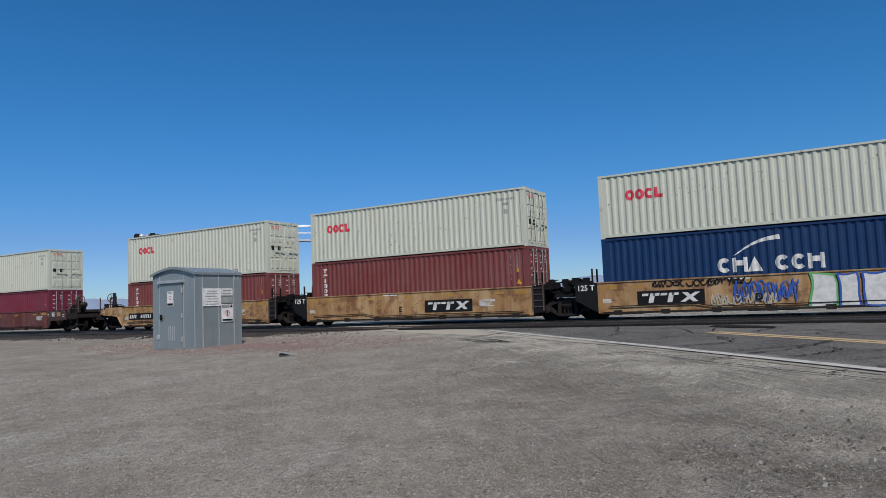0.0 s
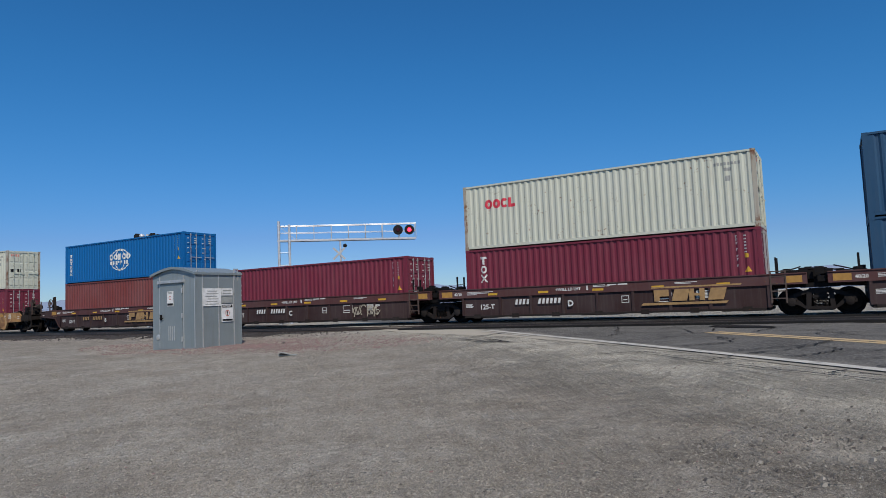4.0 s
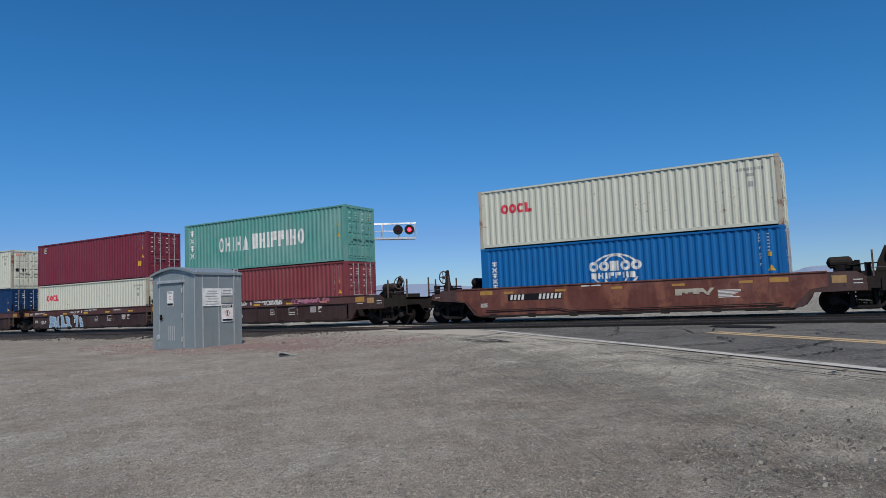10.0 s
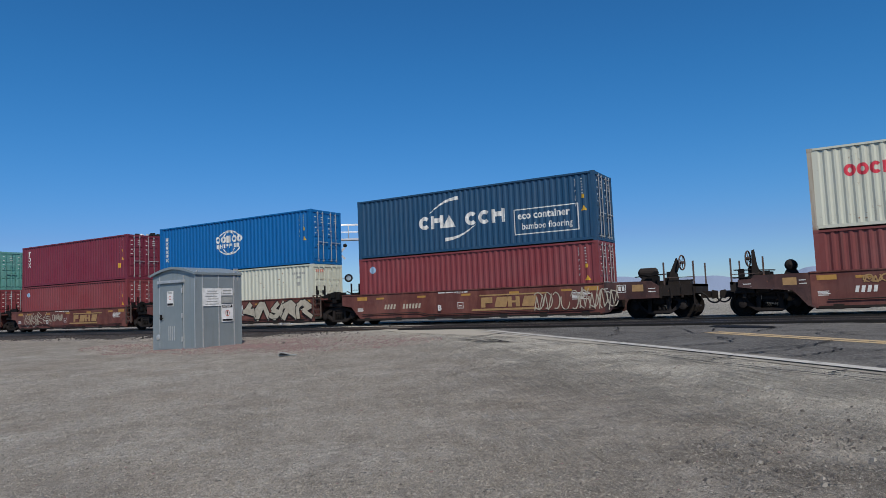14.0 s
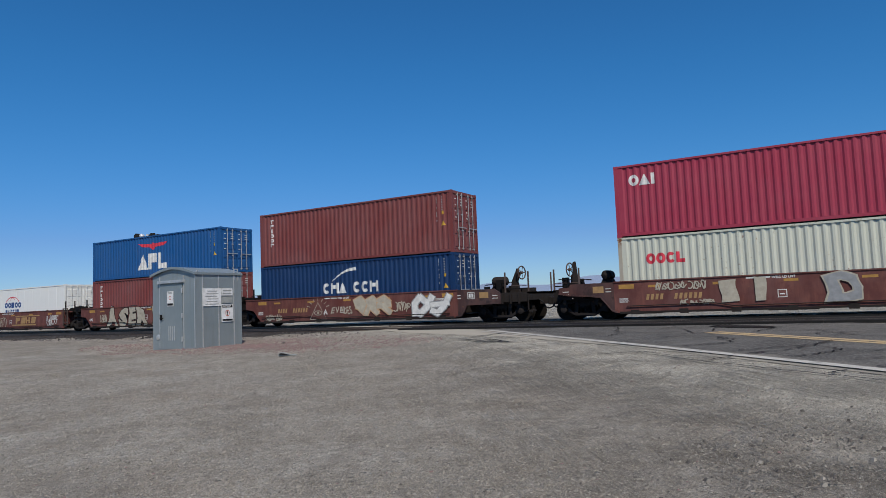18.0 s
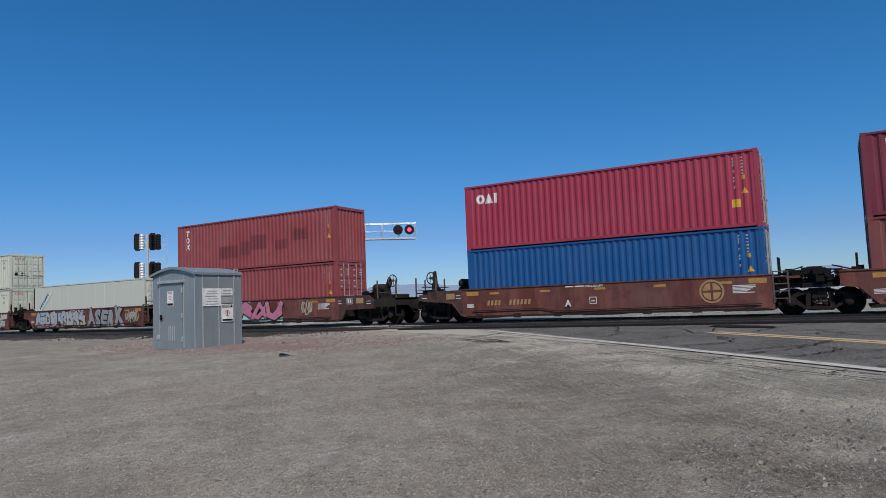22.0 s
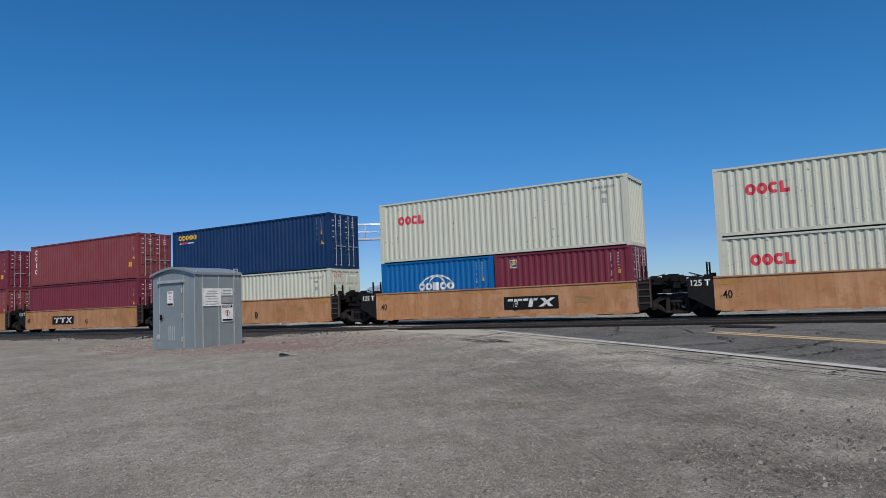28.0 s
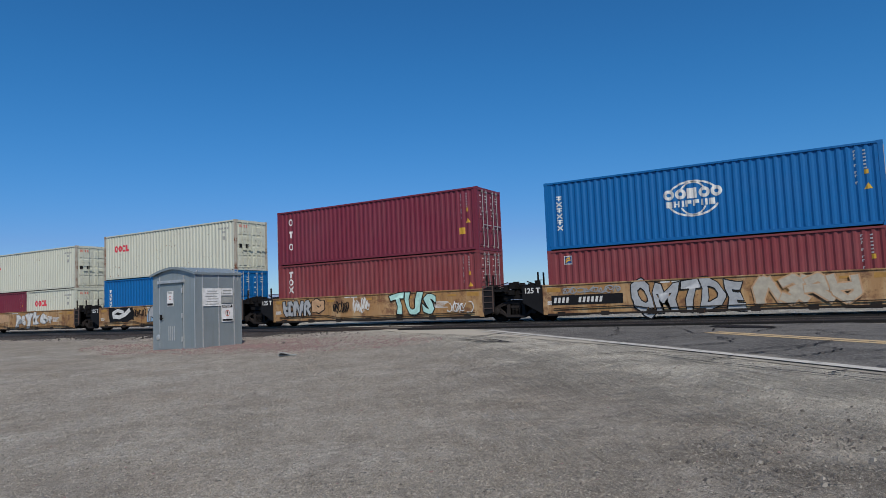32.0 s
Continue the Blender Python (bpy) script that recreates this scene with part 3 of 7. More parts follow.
def brand_square(c):
    mark(c, "sq", lambda: Build().rect(0, 0, 0.36, 0.36), M_WHITE, 0.72, -0.62, "emblem", "white framed emblem")
    mark(c, "sq2", lambda: Build().rect(0, 0, 0.29, 0.29), M_BLUE, 0.755, -0.585, "emblem_field", "dark blue field", 0.008)
    mark(c, "sq3", lambda: Build().band([(0, 0), (0.10, 0.10), (0.21, 0.12)], 0.05, 0.07).band([(0.0, 0.10), (0.09, 0.19), (0.20, 0.20)], 0.05, 0.06), M_YEL, 0.79, -0.555, "emblem_stroke", "pale yellow strokes", 0.012)


def brand_down(c):
    mark(c, "down", lambda: column("tpioob"[:6], 0.24, 0.21, 0.045), M_WHITE, 0.74, -0.34, "word_mark", "white upright word mark")


def brand_trio(c):
    mark(c, "trio", lambda: column("tox", 0.30, 0.34, 0.06), M_WHITE, 0.72, -0.34, "word_mark", "white upright word mark")


def brand_three(c):
    mark(c, "three", lambda: column("oto"[:3], 0.26, 0.36, 0.30), M_WHITE, 0.80, -0.42, "word_mark", "white upright word mark")


def brand_gold(c):
    mark(c, "gold", lambda: column("ooio", 0.26, 0.34, 0.12), M_WHITE, 0.55, -0.30, "word_mark", "cream upright word mark")


def brand_short(c):
    mark(c, "short", lambda: blocks("oai", 0.40, 0.44, 0.02, 0.12), M_WHITE, 0.58, -0.86, "word_mark", "white word mark")


def brand_sea(c):
    mark(c, "sea", lambda: blocks("ooooo", 0.32, 0.30, 0.0, 0.10), M_YEL, 0.50, -0.58, "word_mark", "yellow word mark")
    mark(c, "sea2", lambda: Build().rect(0, 0, 0.12, 0.06).rect(0.62, 0, 1.25, 0.06), M_WHITE, 0.62, -0.78, "tag_line", "small white tag line")
    mark(c, "sea3", lambda: Build().rect(0, 0, 0.38, 0.11, 0.4), M_RED, 0.80, -0.80, "tag_line_stroke", "red stroke")


def brand_wings(c):
    mark(c, "big_word", lambda: blocks("apb", 0.92, 0.98, 0.02, 0.2), M_WHITE, 4.72, -2.10, "word_mark", "large white word mark")
    mark(c, "wings", lambda: Build().add([(x, 0, z) for x, z in ((0, 0.26), (0.40, 0.04), (1.10, 0.0), (1.42, -0.20), (1.74, 0.0), (2.45, 0.04), (2.85, 0.26), (1.60, 0.20), (1.42, 0.27), (1.24, 0.20))], [tuple(range(10))]), M_RED, 4.72, -0.72, "emblem", "red wide-winged emblem")


def brand_plate(c):
    mark(c, "plate", lambda: Build().rect(0, 0, 1.15, 0.58), M_WHITE, 0.50, -0.98, "name_board", "white name board")
    mark(c, "plate2", lambda: blocks("pfofop", 0.14, 0.22, 0.03, 0.05), M_BLUE, 0.60, -0.90, "word_mark", "blue word mark", 0.008)


def brand_dot(c):
    mark(c, "dot", lambda: Build().disc(0, 0, 0.18), M_SKYB, 0.80, -0.58, "round_sticker", "light blue round sticker")


def brand_reefer(c):
    mark(c, "rw", lambda: blocks("oofoo", 0.42, 0.40, 0.03, 0.13), M_BLUE, 4.5, -1.42, "word_mark", "dark blue word mark")
    mark(c, "rw2", lambda: blocks("fhippiif", 0.25, 0.22, 0.03, 0.07), M_BLUE, 4.6, -1.76, "word_mark", "dark blue word mark")
    mark(c, "rw3", lambda: Build().ring(1.0, 0.0, 0.95, 0.6, 0.06, 16, 20, 160).ring(1.0, 0.0, 0.4, 0.55, 0.05, 10, 40, 140), M_RED, 4.55, -1.20, "globe_emblem", "red and blue arcs")
    mark(c, "round_dot", lambda: Build().disc(0, 0, 0.26), M_BLACK, 10.1, -1.95, "round_emblem", "round dark and white emblem")
    mark(c, "rcol", lambda: column("cxcxcx", 0.2, 0.2, 0.05), M_GREYM, 0.9, -0.6, "character_column", "column of pale marks")


def brand_cube(c):
    def stripe():
        return Build().add([(0, 0, 0), (0.16, 0, 0), (1.75, 0, 1.45), (1.42, 0, 1.45), (0, 0, 0.42)], [(0, 1, 2, 3, 4)])
    mark(c, "stripe", stripe, M_WHITE, 0.45, -1.95, "diagonal_band", "white diagonal band")
    mark(c, "stripe2", lambda: Build().band([(0.1, 0), (1.70, 1.45)], 0.05, 0.05), M_GREEN, 0.52, -1.98, "diagonal_stripe", "green diagonal stripe", 0.008)
    me = Build()
    for k in range(7):
        t = 0.14 + k * 0.105
        x, z = 1.5 * t, 1.42 * t + 0.16
        me.add([(x, 0, z - 0.10), (x + 0.11, 0, z - 0.01), (x + 0.02, 0, z + 0.17), (x - 0.09, 0, z + 0.07)], [(0, 1, 2, 3)])
    mark(c, "stripe3", lambda: me, M_BLUE, 0.45, -1.95, "word_mark", "blue slanting word mark", 0.008)


BRANDS = {
    "rings": brand_ring, "rings_faded": lambda c: brand_ring(c, True), "swoosh": brand_swoosh,
    "swoosh_big": lambda c: brand_swoosh(c, False, 0, -0.75, 1.34), "swoosh2": lambda c: brand_swoosh(c, True), "eco": lambda c: brand_swoosh(c, True, 1), "eco_box": lambda c: brand_swoosh(c, True, 2, -0.75, 1.28),
    "globe": brand_globe, "spaced": brand_spaced, "green": brand_green, "square": brand_square, "down": brand_down,
    "trio": brand_trio, "three": brand_three, "gold": brand_gold, "short": brand_short, "sea": brand_sea, "wings": brand_wings,
    "plate": brand_plate, "dot": brand_dot, "reefer": brand_reefer, "cube": brand_cube,
}


# ---- well wagons ----
SIDE_Y = 1.45
WELL_LO, WELL_HI = 0.26, 1.46
WHEEL_R = 0.46


def make_wheelset():
    b = Build().rod((0, -0.95, 0), (0, 0.95, 0), 0.09, 10)
    for s in (-1, 1):
        b.lathe((0, s * 0.72, 0), (0, s, 0), [(-0.08, 0.50), (-0.05, 0.50), (-0.045, WHEEL_R), (0.06, WHEEL_R), (0.065, 0.40), (0.03, 0.36), (0.03, 0.15), (0.10, 0.14), (0.10, 0.0)], 20)
    return b


def make_side_frame():
    """A cast side frame with its arch, springs and bearing ends."""
    b = Build()
    y0, y1 = -0.10, 0.08
    b.slab([(-1.10, 0.42), (-0.70, 0.36), (-0.38, 0.16), (0.38, 0.16), (0.70, 0.36), (1.10, 0.42), (1.10, 0.58), (0.72, 0.56), (0.45, 0.30), (-0.45, 0.30), (-0.72, 0.56), (-1.10, 0.58)], y0, y1)
    b.slab([(-1.12, 0.60), (-0.98, 0.56), (-0.44, 0.74), (-0.44, 0.88), (-0.62, 0.84)], y0, y1)
    b.slab([(1.12, 0.60), (0.62, 0.84), (0.44, 0.88), (0.44, 0.74), (0.98, 0.56)], y0, y1)
    b.slab([(-0.44, 0.76), (0.44, 0.76), (0.44, 0.88), (0.30, 0.92), (-0.30, 0.92), (-0.44, 0.88)], y0, y1)
    b.box(-0.24, 0.24, y0 + 0.01, y1 - 0.01, 0.60, 0.70)
    b.box(-0.44, 0.44, y0 - 0.03, y1, 0.20, 0.25)
    for x in (-0.62, -0.36, 0.36, 0.62):
        b.lathe((x, y0 + 0.01, 0.80), (0, -1, 0), [(0, 0.03), (0.03, 0.03), (0.03, 0.0)], 8)
    b.slab([(-0.45, 0.30), (-0.30, 0.30), (-0.26, 0.76), (-0.42, 0.76)], y0, y1)
    b.slab([(0.30, 0.30), (0.45, 0.30), (0.42, 0.76), (0.26, 0.76)], y0, y1)
    for x in (-0.89, 0.89):
        b.lathe((x, y0 + 0.02, 0.46), (0, -1, 0), [(0.0, 0.15), (0.10, 0.14), (0.12, 0.06), (0.12, 0.0)], 12)
        b.box(x - 0.17, x + 0.17, y0 - 0.04, y1 + 0.04, 0.52, 0.64)
    return b


def make_springs():
    b = Build()
    for x, y in ((-0.16, -0.02), (0.0, -0.02), (0.16, -0.02), (-0.08, 0.12), (0.08, 0.12), (-0.2, 0.12), (0.2, 0.12)):
        for k in range(6):
            b.torus((x, y, 0.32 + k * 0.046), (0, 0, 1), 0.06, 0.019, 8, 4)
    return b


def make_brake_beam():
    """A trussed beam across the truck with a brake shoe at each wheel."""
    b = Build().box(-0.05, 0.05, -0.80, 0.80, 0.30, 0.56).rod((0.06, -0.7, 0.40), (0.12, 0.0, 0.40), 0.02, 6).rod((0.12, 0.0, 0.40), (0.06, 0.7, 0.40), 0.02, 6)
    for y in (-0.72, 0.72):
        b.box(0.02, 0.10, y - 0.06, y + 0.06, 0.30, 0.62)
    return b


def truck(parent, x):
    """A two-axle truck under a wagon, its middle at x."""
    t = part("truck", shared(("bolster",), lambda: Build().box(-0.2, 0.2, -1.05, 1.05, 0.5, 0.78).box(-0.35, 0.35, -0.35, 0.35, 0.78, 0.95)), M_GRIME, parent, "grimy cast steel truck", pose(x, 0, 0))
    sf = shared(("side_frame",), make_side_frame)
    part("side_frame", sf, M_FRAME, t, at=pose(0, -1.0, 0))
    part("side_frame", sf, M_GRIME, t, at=pose(0, 1.0, 0, 0, 0, 180))
    part("spring", shared(("springs",), make_springs), M_STEEL, t, at=pose(0, -1.02, 0))["kind"] = "stuff"
    beam = shared(("brake_beam",), make_brake_beam)
    for turn_by in (0, 180):
        part("brake_beam", beam, M_STEEL, t, at=pose(0.30 if turn_by == 0 else -0.30, 0, 0, 0, 0, turn_by))
    ws = shared(("wheelset",), make_wheelset)
    for dx in (-0.89, 0.89):
        part("wheelset", ws, M_WHEEL, t, "steel wheelset", pose(dx, 0, WHEEL_R))
    return t


def side_outline(lo, hi, slope_l, slope_r):
    """The side plate, its foot rising towards the ends that stand over a truck."""
    pts = []
    if slope_l:
        pts += [(lo, 0.98), (lo + 0.55, 0.90), (lo + 1.15, WELL_LO)]
    else:
        pts += [(lo, WELL_LO)]
    if slope_r:
        pts += [(hi - 1.15, WELL_LO), (hi - 0.55, 0.90), (hi, 0.98)]
    else:
        pts += [(hi, WELL_LO)]
    return pts + [(hi, WELL_HI), (lo, WELL_HI)]


def make_smooth_side(lo, hi, slope_l, slope_r):
    b = Build().slab(side_outline(lo, hi, slope_l, slope_r), -SIDE_Y, -SIDE_Y + 0.10)
    b.box(lo, hi, -SIDE_Y - 0.03, -SIDE_Y + 0.14, WELL_HI + 0.002, WELL_HI + 0.05)
    return b


def make_sill(lo, hi):
    """The lower chord with its brackets."""
    b = Build().box(lo, hi, -SIDE_Y - 0.045, -SIDE_Y + 0.16, WELL_LO - 0.03, WELL_LO + 0.05)
    n = 7
    for i in range(n):
        x = lo + 0.6 + i * (hi - lo - 1.2) / (n - 1)
        b.box(x - 0.16, x + 0.16, -SIDE_Y - 0.05, -SIDE_Y - 0.002, WELL_LO - 0.07, WELL_LO + 0.11)
    return b


def make_pipe(lo, hi):
    b = Build().rod((lo, -SIDE_Y - 0.05, 0.52), (lo + 3.2, -SIDE_Y - 0.05, 0.55), 0.02, 6)
    b.rod((lo + 3.2, -SIDE_Y - 0.05, 0.55), (lo + 3.9, -SIDE_Y - 0.05, 0.42), 0.02, 6)
    b.rod((lo + 3.9, -SIDE_Y - 0.05, 0.42), (hi, -SIDE_Y - 0.05, 0.46), 0.02, 6)
    return b


def make_chord(lo, hi):
    return Build().box(lo, hi, -SIDE_Y, -SIDE_Y + 0.18, 1.10, WELL_HI).box(lo, hi, -SIDE_Y - 0.03, -SIDE_Y + 0.2, WELL_HI, WELL_HI + 0.04)


def make_web(lo, hi):
    return Build().box(lo, hi, -SIDE_Y + 0.06, -SIDE_Y + 0.10, WELL_LO + 0.051, 1.10)


def make_stiff():
    return Build().box(-0.055, 0.055, -SIDE_Y + 0.010, -SIDE_Y + 0.058, WELL_LO + 0.052, 1.098)


def flag_rects(n, lo, hi, z0, z1, w):
    return [Build().rect(lo + (i + 0.5) * (hi - lo) / n - w / 2, z0, lo + (i + 0.5) * (hi - lo) / n + w / 2, z1) for i in range(n)]


def decal(car, key, make, material, x, z, name, label="", y=-SIDE_Y - 0.004, squeeze=None):
    if ("decal", key) not in MESHES:
        got = make()
        MESHES[("decal", key)] = [b.mesh() if isinstance(b, Build) else b for b in (got if isinstance(got, list) else [got])]
    first = part(name, MESHES[("decal", key)][0], material, car, label, pose(x, y, z))
    if name in ("small_print", "fleet_number"):
        first["kind"] = "stuff"
    for me in MESHES[("decal", key)][1:]:
        part("shape", me, material, first)
    return first


def small_rows(n, w, h):
    b = Build()
    rng = random.Random(n)
    for k in range(n):
        b.rect(0, -k * h * 1.7, w * rng.uniform(0.6, 1.0), -k * h * 1.7 + h)
    return b


def ladder():
    """The foot ladder at the corner of a unit."""
    b = Build()
    for z in (0.62, 0.88, 1.14, 1.40, 1.58):
        b.box(-0.20, 0.28, -1.46, -1.42, z - 0.02, z + 0.02)
    for x in (-0.20, 0.28):
        b.box(x - 0.025, x + 0.025, -1.47, -1.41, 0.45, 1.6)
    return b


def grab_irons(parent, sx):
    """Posts, rails and a foot ladder that stand at the end of a unit, on its near side."""
    flip = (lambda b: b) if sx > 0 else mirrored
    if sx > 0:
        part("ladder", shared(("ladder", sx), lambda: flip(ladder())), M_DUSTY, parent, at=pose(0.30, 0, 0))
    post = shared(("grab_post", sx), lambda: Build().box(-0.03, 0.03, -0.03, 0.03, 1.2, 2.08))
    rail = shared(("grab_rail", sx), lambda: Build().rod((0, 0, 0), (0, 0.63, 0), 0.014, 6))
    for y in (-1.38, -0.75):
        part("railing_post", post, M_STEEL, parent, at=pose(0.30, y * sx, 0))
    for z in (1.45, 1.75):
        part("handrail", rail, M_STEEL, parent, at=pose(0.30, -1.38 if sx > 0 else 0.75, z))


def make_inner_end():
    """The end sill and deck of a unit over a shared truck, about x = 0 at the well's end, towards +x."""
    b = Build().box(0.0, 0.12, -1.34, 1.34, 0.5, 1.5)
    b.slab([(0.12, 0.95), (1.35, 1.00), (1.35, 1.22), (0.12, 1.42)], -0.62, 0.62)
    b.box(0.12, 0.95, -1.30, 1.30, 1.32, 1.40)
    return b


def make_clutter(seed):
    """Brake rigging, hoses and brackets over an articulated truck."""
    rng = random.Random(seed)
    b = Build()
    for k in range(16):
        x, y, z = rng.uniform(-0.6, 0.8), rng.uniform(-1.3, -0.5), rng.uniform(1.25, 1.6)
        b.box(x - rng.uniform(0.05, 0.16), x + rng.uniform(0.05, 0.16), y - 0.08, y + 0.08, z - 0.1, z + rng.uniform(0.05, 0.2))
    for k in range(4):
        x = rng.uniform(-0.6, 0.4)
        b.torus((x, -1.15, 1.25), (0, 1, 0), rng.uniform(0.16, 0.3), 0.022, 10, 5, 0.2, 2.9)
    b.rod((-0.6, -0.9, 1.45), (0.7, -1.1, 1.62), 0.03, 6)
    b.rod((-0.4, -1.1, 1.5), (0.3, -0.8, 1.72), 0.025, 6)
    return b


def make_end_body(reach):
    """The platform beyond the last truck, from x = 0 at the well's end to the coupler."""
    b = Build().box(0.0, 0.14, -1.36, 1.36, 0.45, 1.5)
    b.slab([(0.14, 0.98), (reach - 0.55, 1.02), (reach - 0.55, 1.26), (0.14, 1.42)], -0.5, 0.5)
    b.box(0.9, reach - 0.5, -1.36, 1.36, 1.18, 1.27)
    b.box(reach - 0.62, reach - 0.5, -1.36, 1.36, 0.92, 1.28)
    b.box(reach - 0.62, reach - 0.40, -1.40, -0.95, 0.42, 0.50)
    b.box(reach - 0.60, reach - 0.55, -1.40, -1.36, 0.42, 1.2)
    # the sill under the outer part of the deck, and its gussets
    for y in (-1.36, 1.28):
        b.box(1.9, reach - 0.62, y, y + 0.08, 0.86, 1.18)
    for x in (2.3, 2.7, 3.1):
        if x < reach - 0.8:
            b.box(x - 0.04, x + 0.04, -1.40, -1.36, 0.78, 1.2)
    b.box(1.0, reach - 0.9, -0.34, 0.34, 1.27, 1.46)
    return b


def make_end_plate(name):
    """The deep side web that carries the well's side on over the truck, arched for the wheels."""
    if name == "right":
        rim = [(0.0, 0.28), (0.32, 0.33), (0.48, 0.55), (0.60, 0.80), (2.25, 0.82), (2.25, 1.26), (1.95, 1.46), (0.0, WELL_HI + 0.02)]
    else:
        rim = [(0.0, 0.28), (0.22, 0.36), (0.42, 0.62), (0.66, 0.90), (1.1, 0.96), (1.95, 1.02), (2.42, 1.10), (2.42, 1.34), (1.98, 1.36), (1.90, 1.48), (0.0, WELL_HI + 0.02)]
    b = Build().slab(rim, -SIDE_Y + 0.01, -SIDE_Y + 0.09)
    # the flange that follows the arch
    n = 4 if name == "right" else 6
    for (x0, z0), (x1, z1) in zip(rim[:n], rim[1:n + 1]):
        b.slab([(x0, z0 - 0.02), (x1, z1 - 0.02), (x1, z1 + 0.035), (x0, z0 + 0.035)], -SIDE_Y - 0.05, -SIDE_Y + 0.008)
    return b


def make_coupler(reach):
    b = Build().box(reach - 0.55, reach - 0.12, -0.12, 0.12, 0.72, 0.98)
    b.slab([(reach - 0.14, 0.68), (reach + 0.04, 0.72), (reach + 0.04, 0.98), (reach - 0.14, 1.02)], -0.17, 0.17)
    return b


def make_hose(reach):
    b = Build().torus((reach - 0.02, -0.42, 0.80), (0, 1, 0), 0.26, 0.032, 14, 6, math.pi, 2 * math.pi)
    return b.rod((reach - 0.28, -0.42, 0.80), (reach - 0.5, -0.42, 0.95), 0.032, 6)


def turned_round(b):
    """Turn a mesh half round the upright axis."""
    b.v = [(-x, -y, z) for x, y, z in b.v]
    return b


def end_print(sx):
    """Small white print and a framed mark on the web over the end truck."""
    b = Build()
    x = 0.62
    if sx > 0:
        b.rect(x, 1.06, x + 0.36, 1.08).rect(x, 1.34, x + 0.36, 1.36).rect(x, 1.08, x + 0.02, 1.34).rect(x + 0.34, 1.08, x + 0.36, 1.34)
        b.rect(x + 0.06, 1.12, x + 0.16, 1.30).rect(x + 0.20, 1.12, x + 0.30, 1.30)
    rng = random.Random(3)
    for k in range(4):
        u = (0.0, 1.8)[k % 2] * sx - (0.5 if sx < 0 else 0.0)
        b.rect(u + 0.05, 1.22 - 0.06 * k, u + 0.05 + rng.uniform(0.18, 0.34), 1.25 - 0.06 * k)
    return b


def end_railing(parent, reach, sx):
    """Posts and rails round the platform at the end of a wagon."""
    post = shared(("end_post",), lambda: Build().box(-0.028, 0.028, -0.028, 0.028, 1.26, 2.15))
    for x, y in ((reach - 0.56, -1.33), (reach - 0.56, 1.33), (reach - 1.65, -1.33)):
        part("railing_post", post, M_DUSTY, parent, at=pose(x, y * sx, 0))
    part("handrail", shared(("side_rail",), lambda: Build().rod((0, 0, 0), (1.09, 0, 0), 0.016, 6)), M_DUSTY, parent, at=pose(reach - 1.65, -1.33 * sx, 1.55))
    part("step_board", shared(("step_board",), lambda: Build().box(0, 0.9, -0.13, 0.13, 0, 0.05)), M_STEEL, parent, at=pose(reach - 1.5, -1.23 * sx, 1.40))


def make_brake_wheel():
    b = Build().torus((0, 0, 0), (0, 1, 0), 0.28, 0.028, 20, 6)
    for k in range(5):
        a = 2 * math.pi * k / 5
        b.rod((0, 0, 0), (0.27 * math.cos(a), 0, 0.27 * math.sin(a)), 0.015, 5)
    return b.lathe((0, -0.06, 0), (0, 1, 0), [(0, 0.06), (0.12, 0.06)], 10)


def make_tank():
    return Build().lathe((0, -0.42, 0), (0, 1, 0), [(0, 0.02), (0.05, 0.15), (0.12, 0.21), (0.72, 0.21), (0.79, 0.15), (0.84, 0.02)], 16)


def make_low_gear():
    """Cylinder, levers and pipes hung beside the truck under the platform."""
    b = Build().lathe((-0.35, -1.26, 0.98), (1, 0, 0), [(0, 0.05), (0.02, 0.13), (0.44, 0.13), (0.48, 0.05)], 12)
    b.rod((0.1, -1.26, 0.98), (0.85, -1.24, 0.90), 0.022, 6).rod((-0.9, -1.28, 0.86), (0.9, -1.28, 0.80), 0.02, 6)
    b.slab([(0.55, 0.62), (0.66, 0.60), (0.72, 1.12), (0.60, 1.14)], -1.30, -1.24)
    b.slab([(-0.82, 0.70), (-0.70, 0.66), (-0.60, 1.10), (-0.74, 1.12)], -1.30, -1.24)
    b.box(0.18, 0.42, -1.32, -1.10, 1.02, 1.24)
    return b


def make_gear(seed):
    rng = random.Random(seed)
    b = Build()
    for k in range(6):
        x, y = rng.uniform(-0.6, 0.6), rng.uniform(-1.1, -0.3)
        s = rng.uniform(0.06, 0.15)
        b.box(x - s, x + s, y - 0.1, y + 0.1, 1.27, 1.30 + rng.uniform(0.15, 0.55))
    b.rod((-0.8, -0.8, 1.65), (0.6, -0.9, 1.72), 0.025, 6)
    b.slab([(-0.75, 1.28), (0.1, 1.28), (0.1, 1.85), (-0.05, 1.85)], -0.75, -0.70)
    return b


END_REACH = {"right": 4.2, "left": 3.3}
END_TRUCK = {"right": 2.25, "left": 1.55}


